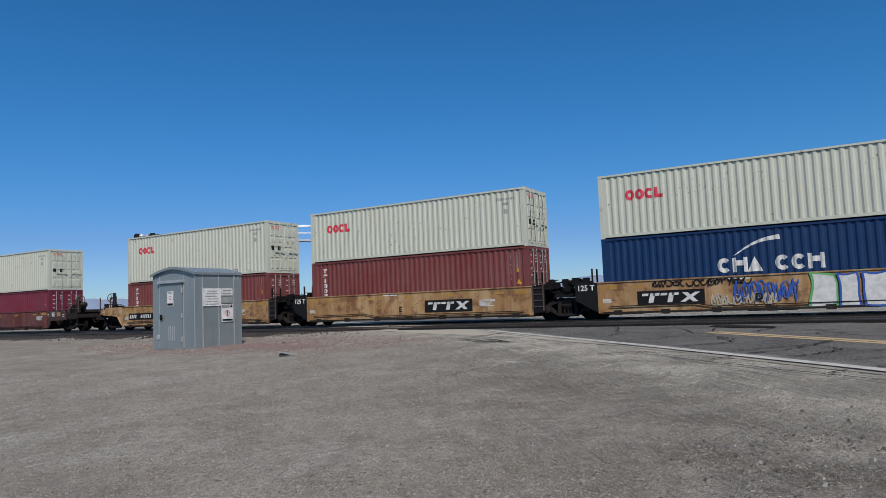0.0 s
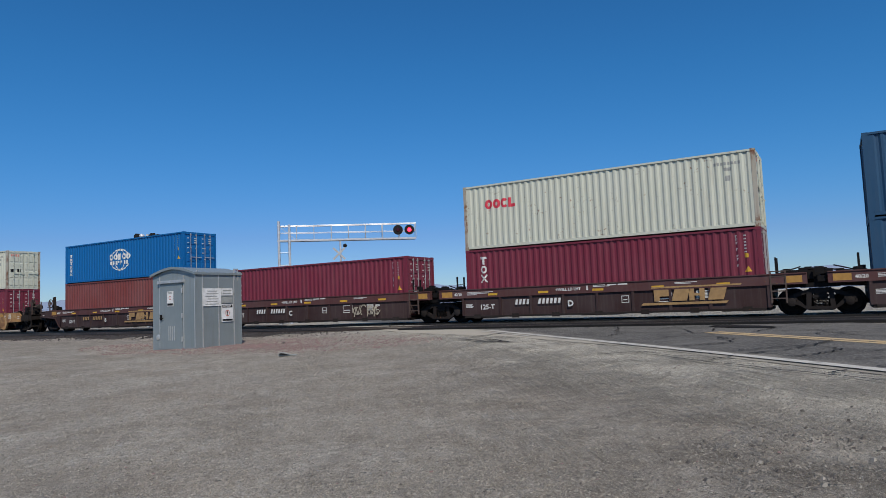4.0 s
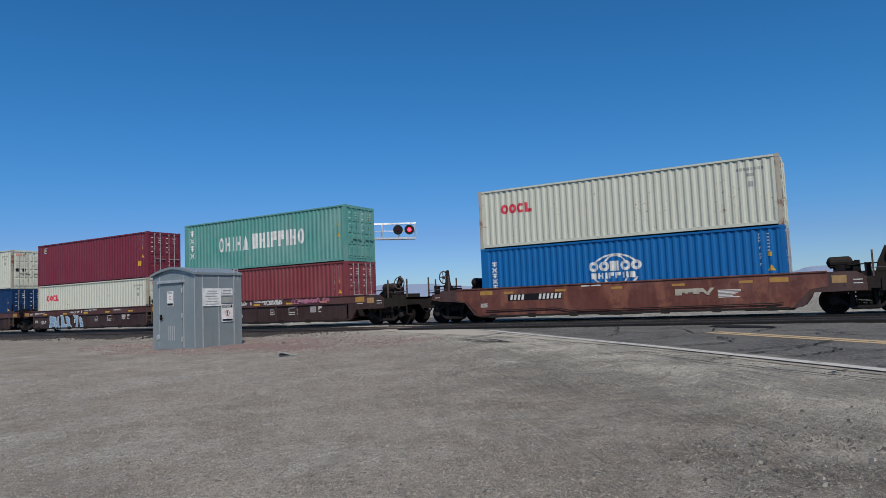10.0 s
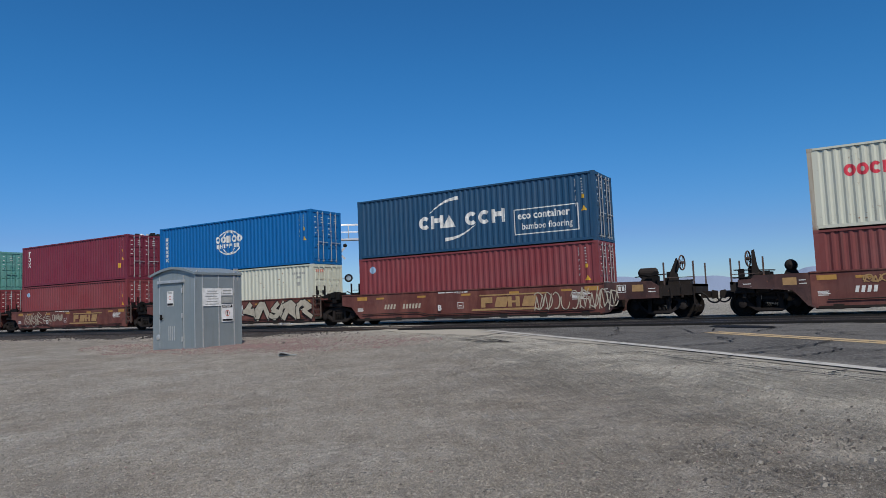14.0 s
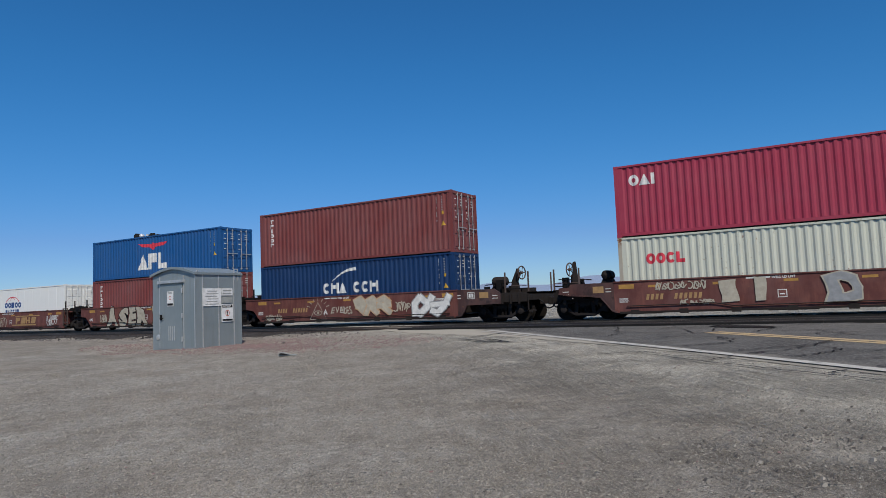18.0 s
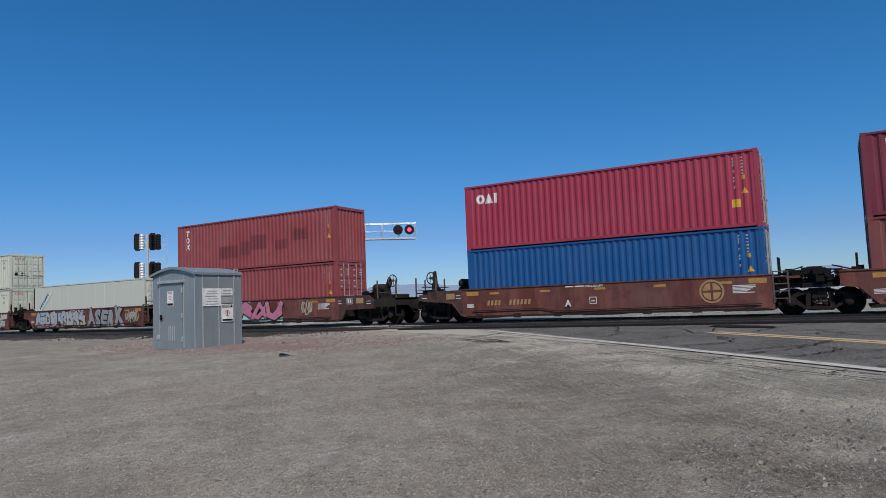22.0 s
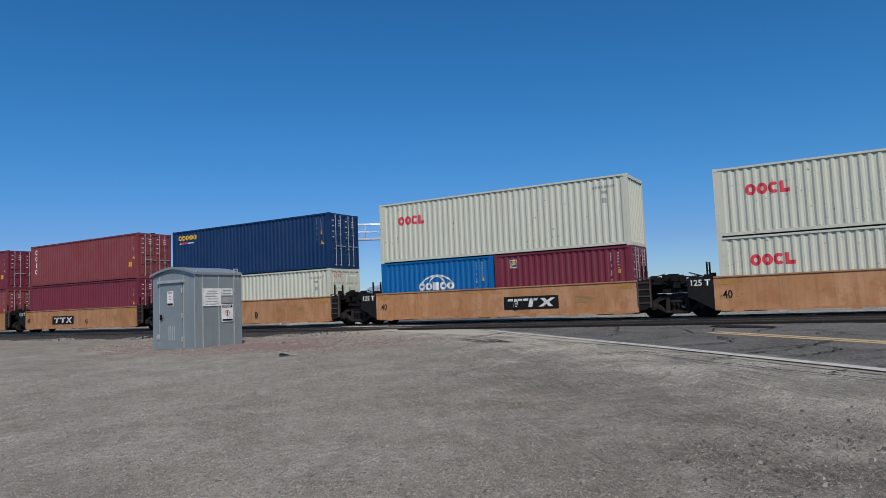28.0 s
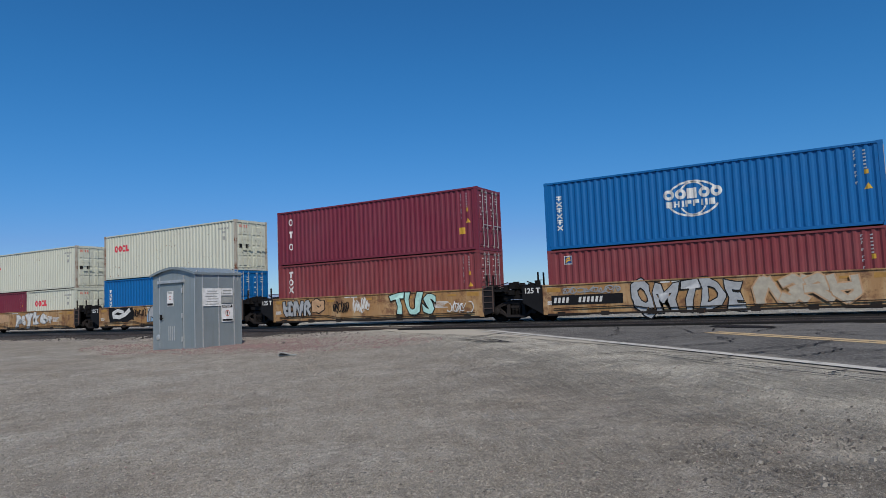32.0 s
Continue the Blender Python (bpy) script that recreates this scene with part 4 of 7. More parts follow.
def well_wagon(style, label, left_end, right_end, half=7.70, letter="", marks=(), seed=0):
    """One unit of a well wagon about the middle of its well, at the height of the rail."""
    car = thing("well_wagon", label, "well wagon", "wagons of the train")
    body = CAR_PAINT[style]
    lo, hi = -6.30, 6.30
    black_ends = style in ("amber", "old")
    if style == "dark":
        for turn in (pose(0, 0, 0), FLIP):
            ch = part("top_chord", shared(("chord",), lambda: make_chord(lo - 1.15, hi + 1.15)), CAR_PAINT["chord"], car, at=turn)
            w = part("side_web", shared(("web",), lambda: make_web(lo, hi)), body, car, at=turn)
            for x in (-6.22, -4.38, -2.94, -1.50, -0.06, 1.38, 2.80, 4.24, 6.22):
                part("stiffener", shared(("stiff",), make_stiff), body, w, at=pose(x if turn is not FLIP else -x, 0, 0))
            part("lower_chord", shared(("sill", lo, hi), lambda: make_sill(lo, hi)), M_GRIME, car, at=turn)
        x_l, x_r = lo, hi
    else:
        x_l = -7.05 if not (left_end or black_ends) else lo
        x_r = hi
        if style == "single":
            x_l, x_r = -7.3, 7.3
        side = shared(("side", x_l, x_r, style == "single"), lambda: make_smooth_side(x_l, x_r, x_l < lo, x_r > hi))
        part("side_wall", side, body, car)
        far = shared(("side_far", x_l, x_r, style == "single"), lambda: mirrored(make_smooth_side(x_l, x_r, x_l < lo, x_r > hi)))
        part("side_wall", far, body, car)
        part("lower_chord", shared(("sill", lo, hi), lambda: make_sill(lo + 0.2, hi - 0.2)), body if style == "amber" else M_GRIME, car)
        part("lower_chord", shared(("sill", lo, hi), lambda: make_sill(lo + 0.2, hi - 0.2)), M_GRIME, car, at=FLIP)
        if style != "amber":
            part("brake_pipe", shared(("pipe",), lambda: make_pipe(lo + 0.5, hi - 0.4)), M_GRIME, car)
    for x in (-5.4, 0.0, 5.4):
        part("well_floor", shared(("well_floor",), lambda: Build().box(-0.8, 0.8, -1.36, 1.36, 0.20, 0.30)), M_GRIME, car, at=pose(x, 0, 0))
    end_m = M_BLACK if black_ends else body
    for name, is_end, sx in (("left", left_end, -1), ("right", right_end, 1)):
        turn = pose(sx * 6.2, 0, 0, 0, 0, 0 if sx > 0 else 180)
        if is_end:
            reach = END_REACH[name] - 0.1
            e = part("end_platform", shared(("end_body", name), lambda: make_end_body(reach)), M_GRIME, car, "grimy dark end platform", at=turn)
            near = make_end_plate(name)
            if sx < 0:
                near.v = [(-x, y, z) for x, y, z in near.v]
                near.f = [tuple(reversed(q)) for q in near.f]
            web_m = {"dark": CAR_PAINT["dark"], "russet": CAR_PAINT["grubby"], "single": CAR_PAINT["grubby"]}.get(style, body)
            w = part("end_web", shared(("end_plate", name), lambda: near), web_m, car, at=pose(sx * 6.2, 0, 0))
            far_web = shared(("end_plate_far", name), lambda: mirrored(make_end_plate(name)) if sx > 0 else turned_round(make_end_plate(name)))
            part("end_web", far_web, web_m, car, at=pose(sx * 6.2, 0, 0))
            k = sx * (1.22 if sx > 0 else 0.52)
            part("reflector", shared(("end_yellow", name), lambda: Build().rect(min(k, k + sx * 0.44), 1.08, max(k, k + sx * 0.44), 1.34)), M_GOLD, w, "yellow end panel", pose(0, -SIDE_Y + 0.004, 0))
            part("small_print", shared(("end_print", name), lambda: end_print(sx)), M_WHITE, w, "", pose(0, -SIDE_Y + 0.004, 0))["kind"] = "stuff"
            sx_tank = pose(1.5, 0.2, 1.82, 0, 0, 90) if sx > 0 else pose(0.72, 0.0, 1.82)
            part("coupler", shared(("coupler", name), lambda: make_coupler(reach)), M_GRIME, e)
            part("air_hose", shared(("hose", name), lambda: make_hose(reach)), M_BLACK, e)
            end_railing(e, reach, sx)
            stand = Build().slab([(2.50, 1.27), (2.95, 1.27), (2.85, 1.75), (2.98, 2.05), (2.86, 2.32), (2.74, 2.05), (2.62, 1.8)] if sx > 0 else [(1.62, 1.27), (2.0, 1.27), (1.95, 2.4), (1.86, 2.45), (1.80, 1.9)], -0.12, 0.06)
            part("brake_stand", shared(("stand", name), lambda: stand), M_GRIME, e, "", pose(0, -sx * 0.85, 0))
            part("tank_cradle", shared(("cradle", name), lambda: Build().slab([(1.28, 1.42), (1.72, 1.42), (1.64, 1.66), (1.36, 1.66)] if sx > 0 else [(0.42, 1.38), (1.02, 1.38), (0.88, 1.66), (0.56, 1.66)], -0.3, 0.3)), M_GRIME, e)
            if style == "dark":
                wheel_at = pose(2.9 if sx > 0 else 2.0, -sx * 1.02, 1.98)
            else:
                wheel_at = pose(3.06 if sx > 0 else 2.08, -sx * 0.88, 2.12, 0, 0, 78)
            part("brake_wheel", shared(("brake_wheel",), make_brake_wheel), M_DUSTY, e, "spoked brake wheel", wheel_at)
            part("air_tank", shared(("tank",), make_tank), M_GRIME, e, "dark round air tank", sx_tank)
            part("brake_gear", shared(("gear", seed % 3, name), lambda: mirrored(make_gear(seed % 3)) if sx < 0 else make_gear(seed % 3)), M_STEEL, e, at=pose(2.0, 0, 0))
            part("brake_cylinder", shared(("low_gear",), make_low_gear), M_GRIME, e, "", pose(2.0 if sx > 0 else 1.5, 0, 0) @ (pose(0, 0, 0) if sx > 0 else FLIP))
            truck(car, sx * (6.096 + END_TRUCK[name]))
        else:
            e = part("end_deck", shared(("inner_end",), make_inner_end), end_m, car, at=turn)
            grab_irons(e, sx)
            part("brake_rigging", shared(("clutter", seed % 4, sx), lambda: make_clutter(seed % 4) if sx > 0 else mirrored(make_clutter(seed % 4))), M_STEEL, e, at=pose(0.75, 0, 0))["kind"] = "stuff"
            if black_ends and sx < 0:
                plate = shared(("black_plate",), lambda: Build().slab([(-1.04, 0.80), (-0.50, 0.50), (-0.10, 0.28), (-0.10, 1.50), (-0.95, 1.53), (-1.04, 1.45)], -SIDE_Y + 0.02, -SIDE_Y + 0.1))
                part("end_plate", plate, M_BLACK, car, "black end plate", pose(-6.2, 0, 0))
                decal(car, "125T", lambda: letters("125 T", 0.31, 0.008), M_WHITE, -7.16, 1.20, "lettering", "white lettering", y=-SIDE_Y + 0.016)
            if black_ends and sx > 0:
                plate = shared(("black_plate_r",), lambda: Build().slab([(0.1, 0.30), (0.62, 0.45), (0.62, 1.50), (0.1, 1.50)], -SIDE_Y + 0.02, -SIDE_Y + 0.1))
                part("end_plate", plate, M_BLACK, car, "black end plate", pose(6.2, 0, 0))
            if sx > 0:
                truck(car, half)
                link = Build().box(-0.62, 0.62, -0.46, 0.46, 0.96, 1.30).box(-0.5, 0.5, -1.22, -0.70, 0.97, 1.13).box(-0.5, 0.5, 0.70, 1.22, 0.97, 1.13)
                link.box(-0.16, 0.16, -1.18, -0.5, 1.13, 1.34).rod((-0.9, -1.05, 1.18), (0.9, -1.0, 1.22), 0.04, 8)
                part("articulation", shared(("link",), lambda: link), M_STEEL, car, "dark articulated joint over the truck", pose(half, 0, 0))
    # stencilled marks
    zt = 1.16 if style == "dark" else 1.12
    if style != "amber":
        decal(car, "flags", lambda: flag_rects(5, -5.9, 5.9, 0.0, 0.09, 0.46), M_FLAG if style != "dark" else M_YEL, 0, zt + 0.10 if style != "dark" else 1.18, "reflector", "yellow reflector strips")
    fx0, fx1, fh = (6.75, 7.3, 0.24) if style == "dark" else (5.5, 6.1, 0.17)
    decal(car, f"end_flag{fx0}", lambda: [Build().rect(-fx1, 0, -fx0, fh), Build().rect(fx0, 0, fx1, fh)], M_FLAG, 0, 1.16 if style == "dark" else 1.20, "reflector", "yellow end panels")
    if style != "amber":
        decal(car, "load", lambda: Build().rect(0, 0, 0.35, 0.05).rect(0.42, 0, 0.80, 0.05), M_WHITE, -1.45 if style != "dark" else 0.4, 1.37, "small_print")
    if style == "russet":
        decal(car, "limit_low", lambda: letters("WELL LD LMT", 0.12, 0.004), M_WHITE, -0.60, 1.345, "lettering", "small white lettering")
    if style in ("russet", "dark"):
        def frame_mark():
            b = Build()
            for x0, x1, z0, z1 in ((0, 0.30, 0, 0.28),) + (((1.35, 1.95, -0.02, 0.34),) if style == "dark" else ()):
                b.rect(x0, z0, x1, z0 + 0.025).rect(x0, z1 - 0.025, x1, z1).rect(x0, z0 + 0.025, x0 + 0.025, z1 - 0.025).rect(x1 - 0.025, z0 + 0.025, x1, z1 - 0.025)
                b.rect(x0 + 0.07, z0 + 0.10, x1 - 0.07, z0 + 0.14)
            return b
        decal(car, "frame_mark" + style, frame_mark, M_WHITE, 0.92 if style == "dark" else -0.45, 0.66, "small_print", y=-SIDE_Y + 0.053 if style == "dark" else -SIDE_Y - 0.004)
    low_y = -SIDE_Y + 0.055 if style == "dark" else -SIDE_Y - 0.004
    decal(car, "rows", lambda: small_rows(6, 0.85, 0.030), M_WHITE if style != "amber" else M_GOLD, 4.95 if style == "russet" else 3.75, 1.12 if style == "russet" else 0.98, "small_print", y=low_y)
    decal(car, "rows2", lambda: small_rows(4, 0.5, 0.026), M_WHITE if style != "amber" else M_GOLD, -6.1, 0.80, "small_print", y=low_y)
    if style == "dark":
        decal(car, "125-T", lambda: letters("125-T", 0.30, 0.007), M_WHITE, -5.40, 0.58, "lettering", "white lettering", y=low_y)
        decal(car, "limit", lambda: letters("+WELL LD LMT", 0.16, 0.005), M_WHITE, -1.80, 1.24, "lettering", "small white lettering")
        decal(car, "sizes", lambda: letters("40/20", 0.17, 0.005), M_WHITE, -6.65, 1.22, "lettering", "small white lettering")
        decal(car, "chord_print", lambda: Build().rect(0, 0.09, 1.3, 0.115).rect(0, 0.04, 1.1, 0.065).rect(0, -0.01, 0.5, 0.015).rect(5.52, -0.02, 5.60, 0.16).rect(5.80, 0.10, 6.5, 0.125).rect(5.80, 0.15, 6.3, 0.175).rect(9.0, 0.10, 9.8, 0.125).rect(9.0, 0.06, 9.6, 0.08), M_WHITE, -6.0, 1.24, "small_print")
    if letter:
        decal(car, "letter" + letter, lambda: letters(letter, 0.34, 0.014), M_BLACK if black_ends else M_WHITE, {"amber": 1.0, "dark": -1.30, "russet": -1.45 if letter in "AB" else -2.42}.get(style, -0.5), 0.60, "lettering", "stencilled letter", y=low_y - 0.072)
    for i, m in enumerate(marks):
        MARKS[m[0]](car, (-SIDE_Y + 0.004 if style == "dark" else low_y) - 0.003 - 0.007 * i, *m[1:])
    return car


def mk_panel(car, y, x):
    """The black name panel with its white slanting shapes."""
    decal(car, "panel", lambda: Build().rect(0, 0, 2.50, 0.56), M_BLACK, x, 0.52, "name_panel", "black name panel", y)
    decal(car, "panel_word", lambda: blocks("ttz", 0.66, 0.36, 0.05, 0.1, 0.25), M_WHITE, x + 0.18, 0.62, "word_mark", "white slanting word mark", y - 0.004)


def mk_number(car, y, x, colour, panel=False, z=0.74, deep=0.09):
    """A line of fleet lettering as slanting plain bars, on a black panel or straight on the paint."""
    if panel:
        decal(car, f"numpanel{deep}", lambda: Build().rect(-0.1, -deep, 2.9 if deep > 0.05 else 2.36, 0.22 + deep), M_BLACK, x, z, "name_panel", "black number panel", y)

    def bars():
        b = Build()
        for k in range(10):
            x0 = k * 0.175 + (0.62 if k > 3 and deep < 0.05 else 0.36 if k > 3 else 0.0)
            b.add([(x0, 0, 0.0), (x0 + 0.105, 0, 0.0), (x0 + 0.15, 0, 0.22), (x0 + 0.045, 0, 0.22)], [(0, 1, 2, 3)])
        return b
    decal(car, f"numbars{deep}", bars, colour, x, z, "fleet_number", "fleet number as bars", y - (0.004 if panel else 0.0))


def mk_worn(car, y, x0, x1, z0, z1):
    """A half-worn word mark: one long bar with short stems, and a forked end."""
    w, h = x1 - x0, z1 - z0
    def shape():
        b = Build().rect(0, 0.45 * h, 0.70 * w, h).rect(0.0, 0.08 * h, 0.17 * w, 0.45 * h).rect(0.25 * w, 0.30 * h, 0.33 * w, 0.45 * h).rect(0.46 * w, 0.20 * h, 0.62 * w, 0.45 * h)
        b.add([(0.62 * w, -0.002, h), (0.72 * w, -0.002, h), (0.88 * w, -0.002, 0.0), (0.80 * w, -0.002, 0.0)], [(0, 1, 2, 3)])
        b.add([(0.90 * w, -0.004, h), (w, -0.004, h), (0.86 * w, -0.004, 0.12 * h), (0.80 * w, -0.004, 0.30 * h)], [(0, 1, 2, 3)])
        return b
    decal(car, "worn_word", shape, M_PALE, x0, z0, "word_mark", "half-worn pale word mark", y)


def mk_swoosh(car, y, x, mat=None):
    """The long slanting word mark with its stripes."""
    def shape():
        b = blocks("pfhf", 0.62, 0.44, 0.03, 0.14, 0.3)
        return b + [Build().rect(-0.5, -0.14, 2.6, -0.05, 0.8), Build().rect(-0.1, 0.50, 3.1, 0.56, 0.8)]
    decal(car, "stripes", shape, mat or M_GOLD, x, 0.66, "word_mark", "faded gold slanting word mark", y)


def mk_round(car, y, x, mat=None, z=0.96):
    def shape():
        b = Build().ring(0, 0, 0.44, 0.44, 0.07)
        for k in range(4):
            a0, a1 = radians(90 * k + 7), radians(90 * k + 83)
            arc = [(0.32 * math.cos(a0 + (a1 - a0) * i / 6), 0, 0.32 * math.sin(a0 + (a1 - a0) * i / 6)) for i in range(7)]
            mid = 0.04 * 2 ** 0.5
            b.add([(mid * math.cos((a0 + a1) / 2), 0, mid * math.sin((a0 + a1) / 2))] + arc, [tuple(range(8))])
        return b
    decal(car, "round", shape, mat or M_GOLD, x, z, "round_emblem", "round cross emblem", y)


def mk_tag(car, y, x, body, size, fill, edge=None, bold=0.02, squeeze=1.0, z=0.42, lean=0.0):
    """Sprayed words, letter by letter, with a wider coat of another colour behind them."""
    at_x, first, second = 0.0, None, None
    for ch in body:
        if ch == " ":
            at_x += 0.35 * size * squeeze
            continue
        key = ("glyph_width", ch, size, bold, squeeze)
        if key not in MESHES:
            me = letters(ch, size, bold, 1.0, squeeze)
            MESHES[key] = (min(v.co.x for v in me.vertices), max(v.co.x for v in me.vertices))
        lo, hi = MESHES[key]
        if edge:
            o = part("graffiti_outline" if second is None else "letter", word(ch, size, bold + 0.045, squeeze, lean, at_x - lo), edge, second or car, "sprayed outline" if second is None else "", pose(x, y, z) if second is None else pose(0, -0.0003 * len(second.children) - 0.0003, 0))
            second = second or o
        o = part("graffiti" if first is None else "letter", word(ch, size, bold, squeeze, lean, at_x - lo), fill, first or car, "sprayed words" if first is None else "", pose(x, y - 0.005, z) if first is None else None)
        first = first or o
        at_x += hi - lo + 0.07 * size * min(1.0, squeeze)


def scribble(seed, w, h, n):
    rng = random.Random(seed)
    b = Build()
    x = 0.0
    for k in range(n):
        pts = []
        cx = w * (k + 0.5) / n
        a = rng.uniform(0, 6)
        rx, rz = w / n * rng.uniform(0.4, 0.62), h * rng.uniform(0.25, 0.46)
        turn = rng.uniform(3.2, 6.0)
        for i in range(12):
            t = a + turn * i / 11
            pts.append((cx + rx * math.cos(t), h / 2 + rz * math.sin(t) + rng.uniform(-0.02, 0.02)))
        b.strokes(pts, 0.05, 0.035, 0.001 * k, 0.0003)
        # a quick zigzag that ties the loops together
        zig = [(cx - w / n * 0.45, h * rng.uniform(0.0, 0.35)), (cx - w / n * 0.15, h * rng.uniform(0.65, 1.0)), (cx + w / n * 0.1, h * rng.uniform(0.0, 0.4)), (cx + w / n * 0.5, h * rng.uniform(0.4, 1.0))]
        if rng.random() < 0.7:
            b.strokes(zig, 0.045, 0.035, 0.005 + 0.001 * k, 0.0003)
    return b


def mk_scrawl(car, y, x, seed, w, h, n, mat, z=0.42):
    decal(car, f"scrawl{seed}", lambda: scribble(seed, w, h, n), mat, x, z, "graffiti", "sprayed scrawl", y)


def mk_patch(car, y, x, w, mat, edge=None, z=0.40, h=0.92):
    """A block of sprayed or overpainted colour."""
    def blot(grow):
        """A sprayed block with a wavering border."""
        rim, n = [], 12
        corners = [(-grow, -grow), (w + grow, -grow), (w + grow, h + grow), (-grow, h + grow)]
        for k in range(4):
            (x0, z0), (x1, z1) = corners[k], corners[(k + 1) % 4]
            for i in range(n):
                px, pz = x0 + (x1 - x0) * i / n, z0 + (z1 - z0) * i / n
                s = noise.noise(Vector((px * 1.3 + x, pz * 1.7, w)))
                rim.append((px + 0.22 * s * min(1.0, w), 0, pz + 0.16 * noise.noise(Vector((px * 1.6, pz * 1.3 + x, h)))))
        return Build().add(rim, [tuple(range(len(rim)))])
    if edge:
        decal(car, f"patch_edge{w}{h}{x}", lambda: blot(0.07), edge, x, z, "graffiti_outline", "sprayed outline", y)
    decal(car, f"patch{w}{h}{x}", lambda: blot(0.0), mat, x, z, "graffiti", "sprayed colour block", y - 0.005)


def mk_forty(car, y):
    decal(car, "forty", lambda: letters("40", 0.42, 0.004, 1.0, 0.8), M_BLACK, -6.0, 0.70, "lettering", "black lettering", y)


def mk_bomb(car, y, x0, x1, z0, z1, body, fill, edge=None, bold=0.05, lean=0.0):
    """Sprayed words that fill a stretch of the side from x0 to x1 and z0 to z1."""
    size = (z1 - z0) / 0.72
    key = ("bomb_width", body, round(size, 3), bold)
    if key not in MESHES:
        total = 0.0
        for ch in body:
            if ch == " ":
                total += 0.35 * size
                continue
            me = letters(ch, size, bold)
            total += max(v.co.x for v in me.vertices) - min(v.co.x for v in me.vertices)
        MESHES[key] = total
    gaps = 0.07 * size * (len(body) - 1)
    mk_tag(car, y, x0, body, size, fill, edge, bold, max(0.3, (x1 - x0 - gaps) / MESHES[key]), z0, lean)


FORMS = [[(0.12, 0.0), (0.05, 0.62), (0.30, 1.0), (0.62, 0.72)], [(0.55, 0.98), (0.22, 0.55), (0.80, 0.36), (0.92, 0.0)], [(0.95, 1.0), (0.72, 0.42), (0.40, 0.05), (0.08, 0.22)],
         [(0.05, 1.0), (0.18, 0.30), (0.52, 0.0), (0.90, 0.30), (0.86, 0.95)], [(0.10, 0.80), (0.50, 1.0), (0.86, 0.70), (0.44, 0.46), (0.94, 0.05)], [(0.08, 0.0), (0.48, 1.0), (0.92, 0.02)], [(0.04, 0.52), (0.95, 0.60)]]


def mk_throw(car, y, x0, x1, z0, z1, count, seed, fill, line):
    """A row of fat interlocked sprayed forms that nobody could read: each a few thick strokes with an outline."""
    w, h = (x1 - x0) / count, z1 - z0
    rng = random.Random(seed)
    first = None
    thick = min(0.26, w * 0.42)
    for k in range(count):
        strokes = rng.sample(FORMS, 2)
        lean = rng.uniform(-0.12, 0.2)
        rims, bodies = Build(), Build()
        for j, q in enumerate(strokes):
            pts = [(x0 + w * (k - 0.06 + 1.12 * u) + lean * h * (v - 0.5) * 0.5, z0 + 0.1 * h + 0.8 * h * v) for u, v in q]
            fat = thick * rng.uniform(0.85, 1.2)
            if fill:
                rims.strokes(pts, fat + 0.10, fat * 0.9 + 0.10, 0.002 * j)
                bodies.strokes(pts, fat, fat * 0.9, 0.002 * j)
                continue
            # an empty outline: the two sides of the stroke
            for side in (-1, 1):
                run = []
                for i, (px, pz) in enumerate(pts):
                    ax, az = pts[max(i - 1, 0)]
                    bx, bz = pts[min(i + 1, len(pts) - 1)]
                    d = math.hypot(bx - ax, bz - az) or 1
                    run.append((px - side * (bz - az) / d * fat * 0.5, pz + side * (bx - ax) / d * fat * 0.5))
                rims.strokes(run, 0.045, 0.04, 0.002 * (2 * j + (side > 0)))
        o = part("graffiti" if first is None else "letter", rims, line, first or car, "sprayed interlocked forms" if first is None else "", pose(0, y, 0) if first is None else pose(0, -0.009 * k, 0))
        first = first or o
        if fill:
            part("letter", bodies, fill, first, "sprayed filling", pose(0, -0.0045 - 0.009 * k, 0))


def mk_pyramid(car, y, x0, x1, z0, z1):
    """A sprayed triangle with an eye and rays."""
    m, w, h = (x0 + x1) / 2, x1 - x0, z1 - z0
    b = Build().band([(x0 + 0.15 * w, z0), (m, z1 - 0.2 * h), (x1 - 0.15 * w, z0), (x0 + 0.15 * w, z0), (x0 + 0.2 * w, z0 + 0.08)], 0.04, 0.04)
    b.ring(m, z0 + 0.30 * h, 0.17 * w, 0.12 * h, 0.035, 16).disc(m, z0 + 0.30 * h, 0.07)
    for k in range(7):
        a = radians(20 + 23.3 * k)
        b.band([(m + 0.36 * w * math.cos(a), z0 + 0.45 * h + 0.42 * h * math.sin(a)), (m + 0.5 * w * math.cos(a), z0 + 0.45 * h + 0.55 * h * math.sin(a))], 0.03, 0.03)
    part("graffiti", b, M_PALE, car, "sprayed triangle with rays", pose(0, y, 0))


MARKS = {"bomb": mk_bomb, "throw": mk_throw, "pyramid": mk_pyramid, "worn": mk_worn, "panel": mk_panel, "number": mk_number, "swoosh": mk_swoosh, "round": mk_round, "tag": mk_tag, "scrawl": mk_scrawl, "patch": mk_patch, "forty": mk_forty}


# ---- the lie of the land ----
RAIL_Z = EYE_Z - 0.96
TRACK_Y, NEAR_Y = 28.07, 23.8
RD = Vector((-0.772, 0.636))          # the road's way across the track
RN = Vector((0.636, 0.772))           # across the road
EDGE, MIDDLE, FAR_EDGE = 9.65, 13.0, 16.4


def smooth(a, b, x):
    t = min(1.0, max(0.0, (x - a) / (b - a)))
    return t * t * (3 - 2 * t)


